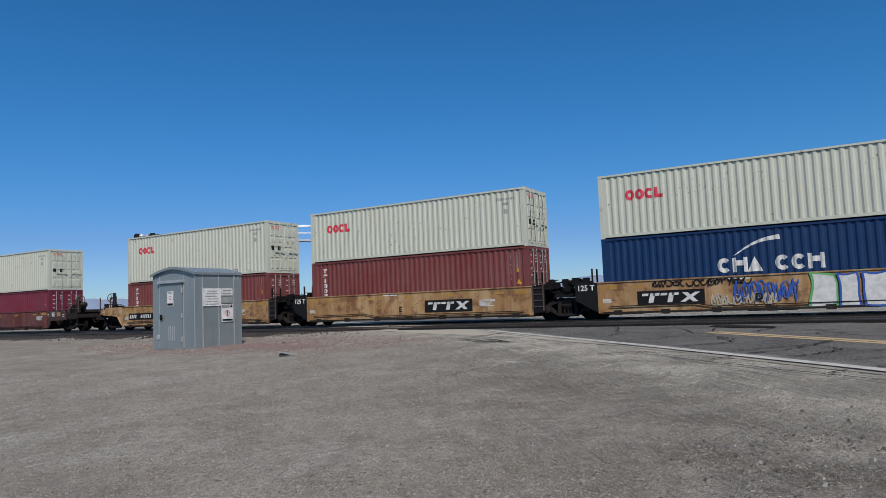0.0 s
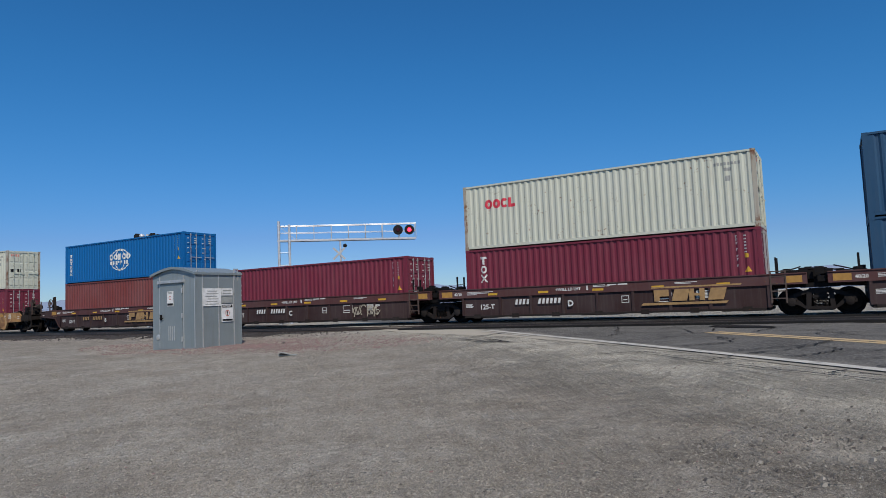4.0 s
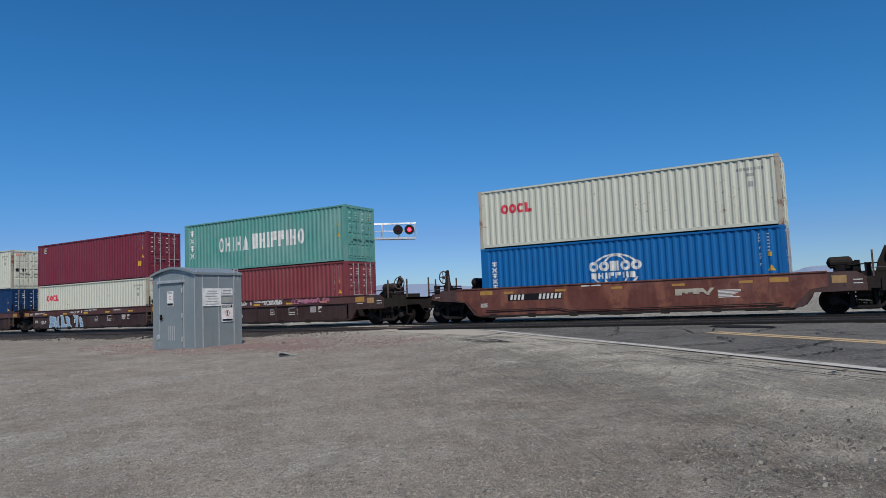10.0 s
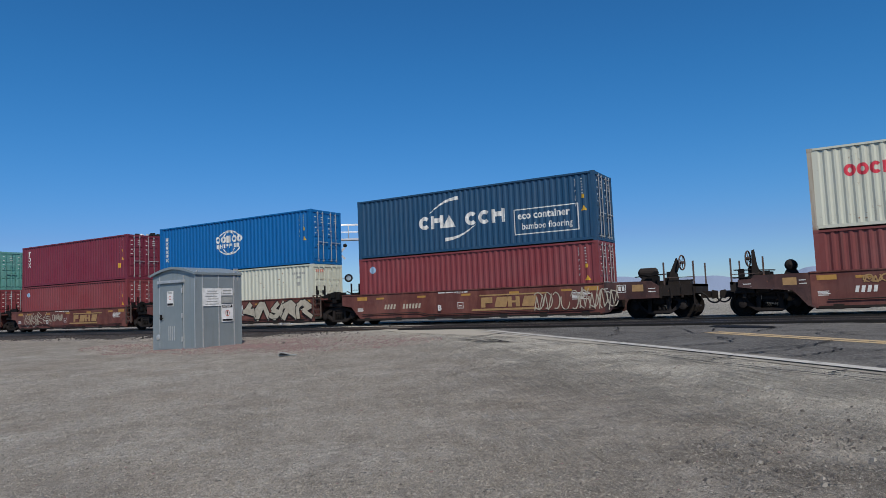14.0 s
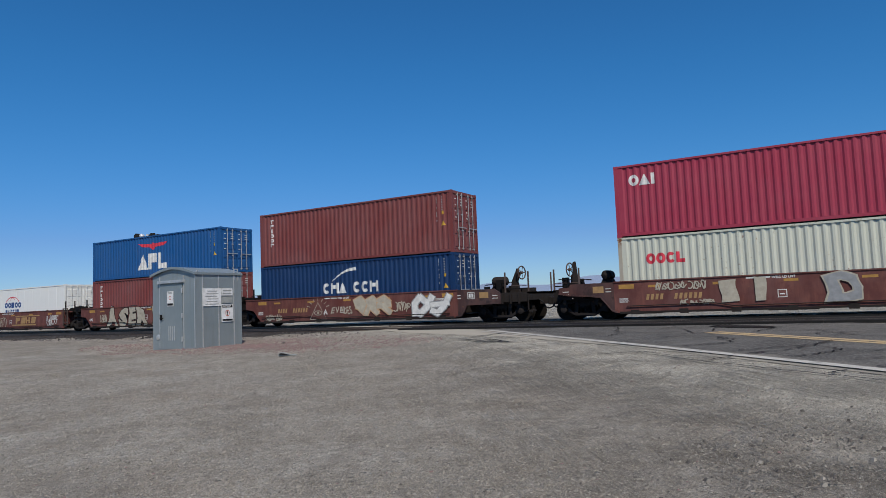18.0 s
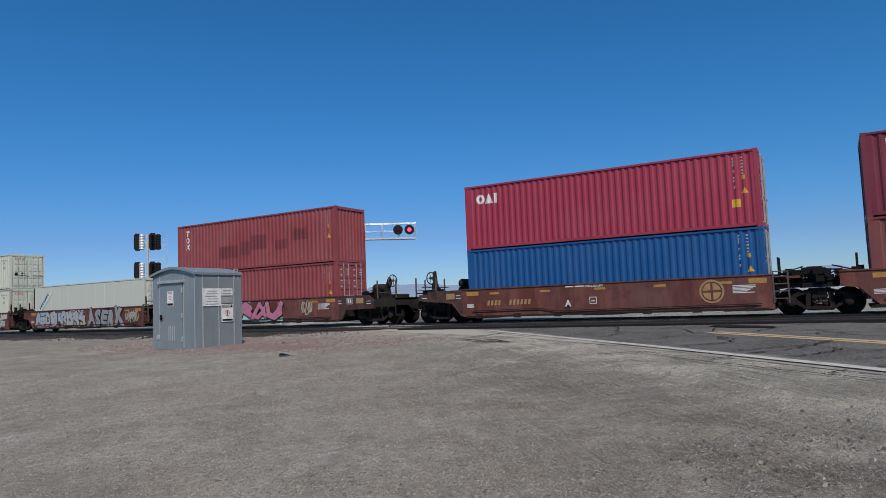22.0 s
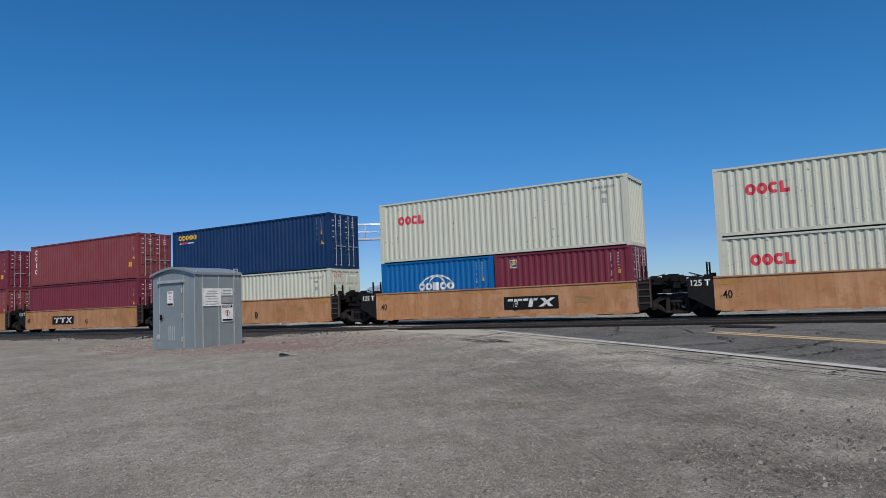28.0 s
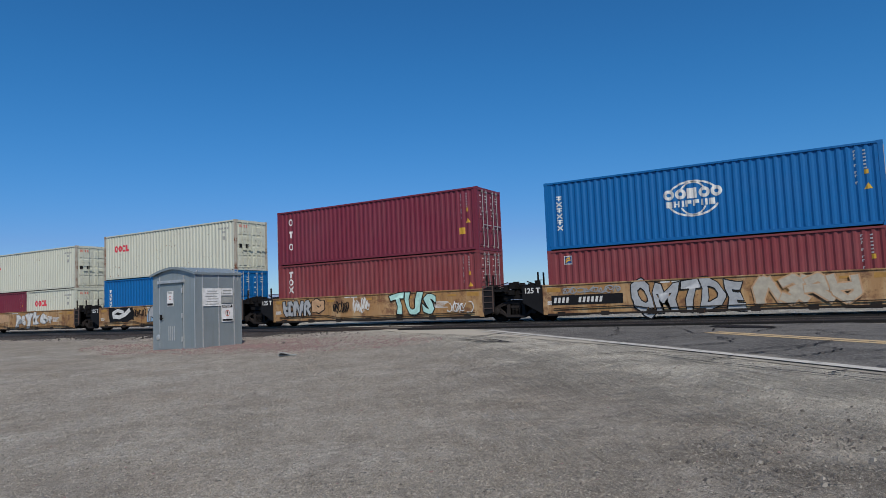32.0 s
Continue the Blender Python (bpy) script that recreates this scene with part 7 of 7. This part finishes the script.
OO = load("cream", "rings")
OO_R = load("cream", "rings", trim=M_RUSTY)
OO_L = load("cream", "rings", LOW)
FL = load("maroon", "square")
W_AMBER, W_OLD, W_RUSSET, W_DARK = ("yellow smooth-sided well wagon on the rails", "faded graffiti-covered yellow well wagon on the rails", "red-brown smooth-sided well wagon on the rails", "dark brown ribbed well wagon on the rails")

# left end of the container at 16 s, wagon style, ends (l, r, both or none), letter, lower load, upper load, marks
UNITS = [
    (-412.59, "russet", "r", "", load("maroon", "plate", LOW), OO, [("throw", -5.2, -2.3, 0.42, 1.30, 4, 81, M_GREY, M_PALE), ("patch", -1.0, 0.5, M_SKYB)]),
    (-391.57, "old", "l", "A", load("brown", "down", LOW), OO, [("number", -5.6, M_WHITE, True)]),
    (-376.28, "old", "", "E", load("brown", "down"), OO_L, [("panel", 0.9)]),
    (-360.86, "old", "", "D", load("navy", "swoosh"), OO_L, [("panel", -4.72), ("scrawl", -4.1, 3, 3.5, 0.28, 14, M_BLACK, 1.18), ("scrawl", -2.02, 4, 2.2, 0.5, 11, M_PALE, 0.38), ("scrawl", -1.2, 44, 2.1, 0.85, 8, M_VIO, 0.52), ("patch", 1.32, 0.62, M_WHITE, M_GREEN, 0.32, 1.06), ("patch", 2.10, 0.58, M_WHITE, M_VIO, 0.32, 1.06), ("patch", 2.9, 0.58, M_WHITE, M_VIO, 0.32, 1.06), ("patch", 3.66, 0.56, M_WHITE, M_VIO, 0.32, 1.06), ("patch", 4.38, 0.72, M_WHITE, M_GREEN, 0.32, 1.06)]),
    (-345.33, "old", "", "C", OO, FL, [("patch", -6.05, 1.3, M_ROSE), ("patch", -2.9, 1.8, M_ROSE, None, 0.45, 0.75), ("bomb", -5.24, -2.29, 0.36, 1.40, "DIOS", M_WHITE, M_BLACK, 0.07), ("scrawl", -2.1, 61, 1.2, 0.8, 6, M_WHITE, 0.5), ("panel", 1.42), ("scrawl", -0.7, 5, 1.5, 0.6, 6, M_WHITE), ("scrawl", 4.15, 62, 0.9, 0.8, 5, M_WHITE, 0.38)]),
    (-329.94, "old", "r", "B", FL, OO_R, [("number", -5.6, M_WHITE, True), ("scrawl", -2.48, 6, 1.7, 0.34, 7, M_BLACK, 1.05), ("scrawl", 0.56, 7, 1.7, 0.85, 6, M_PALE, 0.42), ("scrawl", -4.9, 63, 2.0, 0.25, 8, M_BLACK, 1.15)]),
    (-310.22, "dark", "l", "B", load("brown", ""), load("bright", "globe", LOW), [("number", -3.67, M_GOLD), ("swoosh", 1.2)]),
    (-294.29, "dark", "", "C", load("maroon", "trio"), None, [("number", -3.67, M_WHITE), ("scrawl", 3.0, 8, 1.6, 0.6, 4, M_PALE)]),
    (-278.91, "dark", "", "D", load("maroon", "trio"), load("cream", "rings", right="door", trim=M_RUSTY), [("number", -3.67, M_WHITE), ("swoosh", 2.2)]),
    (-263.38, "dark", "", "E", load("slate", "swoosh_big"), load("slate", "eco_box"), [("number", -3.67, M_WHITE), ("scrawl", 3.13, 9, 0.8, 0.55, 4, M_PALE, 0.5)]),
    (-247.81, "dark", "r", "A", load("cream", "rings"), load("navy", "eco"), [("number", -3.67, M_GOLD), ("swoosh", 2.6)]),
    (-228.16, "dark", "l", "B", load("slate", "swoosh_big"), load("cream", "spaced", trim=M_RUSTY), [("number", -3.67, M_GOLD), ("scrawl", -5.2, 10, 2.2, 0.2, 9, M_WHITE, 1.2)]),
    (-212.45, "dark", "", "C", load("navy", "swoosh"), load("cream", "rings_faded", trim=M_RUSTY, mends=[(4.8, -1.75, 0.9, 0.75), (7.1, -1.72, 0.85, 0.7), (9.4, -1.70, 0.85, 0.7)], mend_m=M_MEND), [("bomb", -4.2, -0.3, 0.34, 1.04, "BURMA", M_TAN, M_VIO, 0.06), ("scrawl", -0.3, 11, 0.7, 0.5, 4, M_GREEN, 0.35), ("scrawl", 0.5, 64, 0.7, 0.55, 4, M_GREYM, 0.4), ("scrawl", 0.9, 65, 1.5, 0.26, 7, M_WHITE, 1.2), ("scrawl", 2.8, 66, 3.0, 0.26, 12, M_BLACK, 1.2)]),
    (-196.96, "dark", "", "D", load("navy", "sea"), load("cream", "rings_faded", trim=M_RUSTY), [("bomb", -3.87, 2.58, 0.32, 0.98, "S K I M P", M_SKYB, M_BLACK, 0.07), ("round", 3.63, M_GOLD, 0.72), ("scrawl", -3.9, 67, 1.1, 0.22, 6, M_WHITE, 1.18)]),
    (-181.31, "dark", "", "E", load("cream", "rings", trim=M_RUSTY), FL, [("bomb", -4.23, -2.99, 0.30, 1.04, "SH", M_SKYB, M_WHITE, 0.08), ("bomb", -2.81, -1.49, 0.30, 1.04, "LR", M_SKYB, M_WHITE, 0.08), ("bomb", -1.33, -0.19, 0.30, 1.00, "YO", M_SKYB, M_WHITE, 0.08)]),
    (-165.65, "dark", "r", "A", load("red", "square"), load("green", "green"), [("number", -3.67, M_GOLD), ("scrawl", -4.15, 12, 1.23, 0.28, 7, M_WHITE, 1.18), ("scrawl", -1.56, 68, 0.72, 0.26, 4, M_WHITE, 1.2), ("scrawl", 0.56, 69, 1.34, 0.28, 7, M_WHITE, 1.18), ("scrawl", 2.58, 13, 2.53, 0.28, 12, M_ROSE, 1.17)]),
    (-145.86, "single", "b", "", load("bright", "globe"), load("cream", "rings", LOW, trim=M_RUSTY), [("number", -4.66, M_WHITE, True, 0.94, 0.025), ("worn", 2.23, 3.64, 0.84, 1.10)]),
    (-126.01, "russet", "l", "A", load("cream", "rings", LOW, trim=M_RUSTY), load("navy", "eco"), [("patch", -6.1, 1.6, M_ROSE, None, 0.75, 0.6), ("number", -5.02, M_WHITE), ("scrawl", -3.69, 14, 1.0, 0.5, 5, M_PALE, 0.98), ("throw", -2.61, -0.24, 0.60, 1.38, 4, 15, None, M_PALE), ("swoosh", 0.7)]),
    (-110.64, "russet", "", "E", load("red", "plate"), load("green", "green"), [("scrawl", 3.99, 16, 1.4, 0.40, 6, M_PALE, 1.05)]),
    (-95.23, "russet", "", "D", load("red", "dot"), load("maroon", "trio"), [("throw", -5.29, -2.07, 0.42, 1.38, 4, 21, None, M_PALE), ("scrawl", -2.05, 17, 1.5, 0.55, 6, M_PALE, 0.72), ("swoosh", 0.7)]),
    (-79.81, "russet", "", "C", OO, load("bright", "globe"), [("bomb", -5.38, -2.76, 0.40, 1.40, "SML", M_TEAL, M_WHITE, 0.07), ("scrawl", -2.39, 18, 0.6, 0.7, 4, M_SKYB), ("scrawl", -6.1, 70, 0.6, 0.6, 3, M_PALE, 0.5), ("scrawl", 0.71, 71, 0.6, 0.6, 4, M_WHITE, 0.66), ("throw", 1.32, 6.25, 0.36, 1.38, 5, 22, M_PALE, M_BLACK)]),
    (-64.56, "russet", "r", "B", load("red", "dot"), load("slate", "eco_box"), [("number", -4.49, M_PALE), ("swoosh", 0.75), ("scrawl", 3.26, 19, 3.6, 1.0, 9, M_PALE, 0.36)]),
    (-44.67, "russet", "l", "B", load("brown", "", LOW), load("cream", "rings", trim=M_RUSTY), [("number", -5.0, M_WHITE), ("scrawl", -4.72, 20, 2.0, 0.3, 8, M_GOLD, 1.05), ("scrawl", -2.7, 45, 0.8, 0.7, 4, M_GREY, 0.55), ("scrawl", -1.0, 46, 0.8, 0.5, 3, M_BLACK, 0.6), ("scrawl", 0.5, 21, 1.2, 0.6, 5, M_BLACK, 0.55), ("scrawl", 1.9, 47, 1.9, 0.6, 8, M_GREY, 0.7), ("scrawl", 4.05, 48, 0.6, 0.7, 3, M_WHITE, 0.5)]),
    (-29.37, "russet", "", "C", load("navy", "swoosh", LOW), OO, [("scrawl", -5.6, 22, 3.2, 0.7, 7, M_PALE), ("throw", -0.6, 2.6, 0.45, 1.05, 5, 82, None, M_PALE), ("scrawl", 4.2, 23, 1.2, 0.9, 3, M_TAN)]),
    (-13.95, "russet", "", "D", load("white", "reefer"), None, [("scrawl", -4.4, 24, 3.6, 0.8, 8, M_PALE), ("swoosh", 0.4), ("scrawl", 4.4, 25, 1.2, 0.8, 4, M_WHITE)]),
    (1.47, "russet", "", "", load("brown", "down"), load("blue", "wings", LOW), [("bomb", -4.26, -0.09, 0.34, 1.40, "ASER", M_PALE, M_BLACK, 0.10), ("bomb", 0.35, 5.07, 0.38, 1.42, "EVADE", M_PALE, M_BLACK, 0.10), ("scrawl", 5.1, 72, 1.0, 0.9, 4, M_PALE, 0.4), ("scrawl", -4.9, 73, 0.7, 0.6, 4, M_PALE, 0.5)]),
    (16.82, "russet", "r", "A", load("navy", "swoosh"), load("brown", "down"), [("number", -4.67, M_GOLD), ("pyramid", -2.66, -1.10, 0.36, 1.42), ("bomb", -1.05, 0.40, 0.62, 0.96, "EVADES", M_PALE, None, 0.01), ("scrawl", -5.55, 26, 1.2, 0.35, 6, M_PALE, 0.32), ("throw", 0.48, 2.65, 0.45, 1.36, 3, 33, M_PALE, M_TAN), ("scrawl", 2.8, 27, 1.0, 0.5, 4, M_PALE, 0.6), ("throw", 4.03, 5.86, 0.34, 1.36, 2, 36, M_WHITE, M_GREY)]),
    (36.57, "russet", "l", "", OO_R, load("scarlet", "short"), [("number", -5.06, M_GOLD), ("scrawl", -4.67, 28, 1.85, 0.32, 8, M_PALE, 1.08), ("scrawl", -3.8, 74, 1.2, 0.2, 6, M_PALE, 0.5), ("patch", -2.34, 0.58, M_PALE, None, 0.55, 0.84), ("patch", -1.19, 0.37, M_PALE, None, 0.60, 0.86), ("bomb", 1.06, 2.21, 0.50, 1.40, "D", M_GREY, M_PALE, 0.07), ("round", 4.25)]),
    (51.95, "russet", "", "E", load("blue", "swoosh_big"), load("navy", "swoosh2", right="wall"), [("patch", -5.90, 2.83, M_PALE, None, 0.42, 0.98), ("throw", -5.5, -3.3, 0.52, 1.32, 3, 85, None, M_WHITE), ("patch", -2.48, 0.9, M_PALE, None, 0.42, 0.98), ("bomb", -2.4, -1.65, 0.5, 1.35, "V", M_WHITE, None, 0.05), ("bomb", -1.43, -0.55, 1.0, 1.24, "FADED", M_WHITE, None, 0.005), ("scrawl", -1.4, 29, 1.4, 0.3, 7, M_WHITE, 0.55), ("bomb", 0.83, 3.74, 0.52, 1.42, "ELMO", M_PALE, M_BLACK, 0.08), ("round", 4.24, M_GOLD)]),
    (67.38, "russet", "", "D", OO_R, OO_L, [("patch", -5.2, 2.4, M_MINT, None, 0.40, 0.98), ("throw", -5.15, -2.85, 0.42, 1.40, 4, 83, M_SILVER, M_BLACK), ("bomb", -2.40, -1.71, 0.40, 1.34, "V", M_SILVER, M_BLACK, 0.06), ("scrawl", -1.5, 30, 0.9, 0.5, 4, M_WHITE, 0.5), ("throw", -0.59, 0.99, 0.45, 1.34, 3, 41, None, M_WHITE), ("throw", 1.08, 3.75, 0.38, 1.42, 5, 81, M_VIO, M_SKYB), ("round", 4.18), ("scrawl", 4.75, 51, 1.2, 0.5, 7, M_WHITE, 0.42), ("scrawl", 4.8, 52, 1.4, 0.45, 7, M_WHITE, 0.98)]),
    (82.80, "russet", "", "C", load("pale", "cube"), None, [("patch", -5.5, 2.7, M_ROSE, None, 0.36, 0.55), ("patch", -2.4, 2.7, M_TAN, None, 0.36, 0.7), ("patch", -5.2, 5.4, M_SKYB, None, 0.8, 0.5), ("throw", -5.45, -2.9, 0.40, 1.40, 4, 87, M_SILVER, M_BLACK), ("throw", -2.35, 0.35, 0.40, 1.40, 4, 91, M_SILVER, M_BLACK), ("bomb", 0.56, 4.53, 0.42, 1.38, "ASERK", M_GREY, M_BLACK, 0.09), ("scrawl", 4.6, 75, 1.3, 0.8, 5, M_PALE, 0.5)]),
    (98.19, "russet", "r", "", load("faded", "down"), load("faded", "trio", right="wall", mends=[(3.6, -2.2, 1.5, 0.7), (5.2, -2.1, 0.8, 0.75), (6.1, -1.85, 1.2, 0.8), (7.9, -1.95, 0.9, 0.5), (9.2, -1.55, 1.0, 0.6)], mend_m=M_MEND_RED), [("round", -4.4, None, 1.02), ("scrawl", -6.0, 31, 1.1, 0.9, 6, M_PALE), ("patch", -4.1, 6.6, M_MINT, None, 0.32, 0.42), ("throw", -3.9, 2.5, 0.42, 1.40, 6, 95, M_ROSE, M_BLACK), ("scrawl", 3.90, 55, 0.7, 0.9, 3, M_PALE, 0.55)]),
    (117.92, "russet", "l", "A", load("blue", ""), load("scarlet", "short"), [("number", -5.09, M_GOLD), ("round", 4.23)]),
    (133.32, "russet", "", "E", load("brown", "down"), load("maroon", "square", mends=[(6.6, -2.0, 2.4, 0.75)], mend_m=M_MEND_PINK), [("scrawl", -5.47, 33, 1.2, 0.55, 6, M_PALE, 0.95), ("bomb", 0.70, 3.43, 1.08, 1.34, "STAIN BOOK", M_GREY, None, 0.005), ("round", 4.14)]),
    (148.72, "russet", "", "D", load("green", "green"), OO_R, [("round", 4.24), ("scrawl", -5.9, 34, 0.8, 0.9, 4, M_WHITE)]),
    (164.16, "russet", "", "C", load("orange", "down"), load("maroon", "trio"), [("bomb", -3.46, 0.91, 0.44, 1.28, "STAINS", M_GREY, M_MINT, 0.05), ("round", 4.21), ("throw", 3.8, 4.6, 0.5, 1.4, 1, 47, M_SKYB, M_TAN)]),
    (179.56, "russet", "r", "B", OO, OO, [("round", -3.4), ("number", 1.2, M_GOLD)]),
    (199.37, "amber", "l", "B", load("red", ""), load("maroon", "down"), [("number", -2.6, M_WHITE, True)]),
    (214.67, "amber", "", "C", load("maroon", ""), load("red", "gold"), [("panel", -2.92), ("forty",)]),
    (230.17, "amber", "", "D", load("cream", "rings", LOW), load("navy", "sea"), [("panel", -3.2), ("forty",)]),
    (245.57, "amber", "", "E", "split_blue", load("cream", "rings", right="wall"), [("panel", 0.52), ("forty",)]),
    (260.97, "amber", "r", "A", OO_L, OO_L, [("number", 0.42, M_WHITE, True), ("forty",), ("scrawl", 4.14, 35, 1.0, 0.75, 4, M_BLACK, 0.57)]),
    (280.70, "old", "l", "", load("navy", "sea"), load("orange", "down"), [("number", -5.85, M_WHITE, True), ("throw", -3.6, -2.4, 0.65, 1.36, 2, 53, M_GREY, M_BLACK), ("patch", -2.4, 4.8, M_ROSE, None, 0.50, 0.85), ("bomb", -2.35, 2.35, 0.50, 1.40, "PSYKE", M_BLACK, M_ROSE, 0.09), ("scrawl", 3.96, 36, 2.1, 0.65, 7, M_WHITE, 0.5)]),
    (296.17, "old", "", "", "split_red", load("cream", "rings", trim=M_RUSTY), [("scrawl", -4.44, 37, 0.7, 0.9, 5, M_WHITE), ("patch", -3.42, 1.68, M_TAN, None, 0.75, 0.55), ("bomb", -0.83, 2.92, 0.70, 1.45, "psyke", M_WHITE, M_GREY, 0.09), ("scrawl", 3.0, 76, 0.7, 0.6, 4, M_WHITE, 0.6)]),
    (311.51, "old", "", "", load("bright", "globe"), load("cream", "rings", trim=M_RUSTY), [("patch", -5.2, 2.4, M_BLACK, None, 0.62, 0.80), ("throw", -4.8, -3.15, 0.76, 1.34, 1, 57, M_WHITE, M_BLACK), ("scrawl", -2.93, 38, 1.6, 0.55, 8, M_BLACK, 0.82), ("patch", -1.3, 4.9, M_SKYB, None, 0.55, 0.80), ("throw", -1.15, 3.25, 0.50, 1.42, 8, 59, M_SILVER, M_BLACK), ("scrawl", 5.0, 39, 1.0, 0.5, 5, M_BLACK)]),
    (326.92, "old", "", "", load("red", "trio"), load("maroon", "three"), [("throw", -5.52, -3.67, 0.50, 1.38, 5, 63, M_SILVER, M_BLACK), ("throw", -3.45, -2.83, 0.75, 1.32, 1, 64, M_TAN, M_BLACK), ("scrawl", -2.18, 41, 1.0, 0.65, 6, M_BLACK, 0.6), ("scrawl", -0.92, 77, 1.0, 0.8, 6, M_WHITE, 0.58), ("bomb", 1.36, 3.82, 0.52, 1.42, "TUS", M_MINT, M_BLACK, 0.07), ("scrawl", 4.4, 42, 1.4, 0.6, 4, M_WHITE)]),
    (342.34, "old", "", "", load("red", "square", LOW), load("bright", "globe"), [("number", -5.82, M_WHITE, True), ("scrawl", -5.4, 53, 2.4, 0.3, 8, M_GREY, 1.08), ("bomb", -2.64, 1.54, 0.34, 1.38, "QMTDE", M_SILVER, M_BLACK, 0.09), ("throw", 1.93, 5.04, 0.40, 1.42, 4, 69, M_PALE, M_TAN)]),
]


def make_load(spec, where):
    colour, brand, height, more = spec
    more = dict(more)
    text = LBL[brand].format(SHADE[colour]) + where
    if len(text.split()) < 11 and height == LOW:
        text = "low " + text
    return container(colour, height, brand=brand, label=text, **more), height


for k, (x, style, ends, letter, low, high, marks) in enumerate(UNITS):
    tone = {"amber": W_AMBER, "old": W_OLD, "russet": W_RUSSET, "dark": W_DARK, "single": "orange-brown smooth-sided well wagon on the rails"}[style]
    wagon = well_wagon(style, tone, ends in ("l", "b"), ends in ("r", "b"), 7.80 if style == "dark" else 7.70, letter, marks, k)
    mid = x + 6.096
    ride(wagon, mid, RAIL_Z)
    z = RAIL_Z + DECK
    if isinstance(low, str):
        pair = (("bright", "globe20"), ("maroon", "square")) if low == "split_blue" else (("maroon", "square"), ("cream", "rings"))
        for (colour, brand), dx in zip(pair, (-3.067, 3.067)):
            c = container(colour, LOW, 6.058, "" if brand == "globe20" else brand, label="short " + SHADE[colour] + " corrugated container in a well wagon")
            if brand == "globe20":
                mark(c, "g20", lambda: Build().ring(1.0, 0.6, 0.95, 0.66, 0.075, 20, 24, 156).ring(1.0, 0.6, 0.5, 0.62, 0.065, 14, 28, 152), M_WHITE, 2.1, -1.95, "globe_emblem", "white globe of curved lines")
                mark(c, "g20w", lambda: blocks("oofoo", 0.37, 0.36, 0.02, 0.11), M_WHITE, 2.1, -1.40, "word_mark", "white word mark")
            ride(c, mid + dx, z)
        z += LOW
    else:
        c, h = make_load(low, " in a wagon")
        ride(c, mid, z)
        z += h
        if low[1] == "cube":
            unit = thing("generator_set", "black generator set hung on the white container", "generator")
            part("case", Build().box(-0.62, -0.02, -0.95, 0.95, 0.0, 1.5), M_BLACK, unit)
            part("grille", Build().box(-0.60, -0.06, -0.965, -0.952, 0.2, 1.1), M_STEEL, unit)
            part("label_plate", Build().box(-0.30, -0.12, -0.972, -0.966, 0.62, 0.72), M_WHITE, unit)
            ride(unit, x, RAIL_Z + DECK + 1.3)
    if high:
        c, h = make_load(high, " on top")
        ride(c, mid, z)

# how far the train has gone, by seconds, from where it is at 16 s
GONE = [(0, -352.69), (2, -308.58), (4, -264.46), (6, -220.35), (8, -176.26), (10, -132.18), (12, -88.12), (14, -44.06), (16, 0.00), (18, 44.07), (20, 88.17), (22, 132.29), (24, 176.43), (26, 220.58), (28, 264.73), (30, 308.84), (32, 352.87)]


def motions():
    for ob, x, z in RIDERS:
        walk(ob, [(t, pose(x - d, TRACK_Y, z)) for t, d in GONE])


motions()
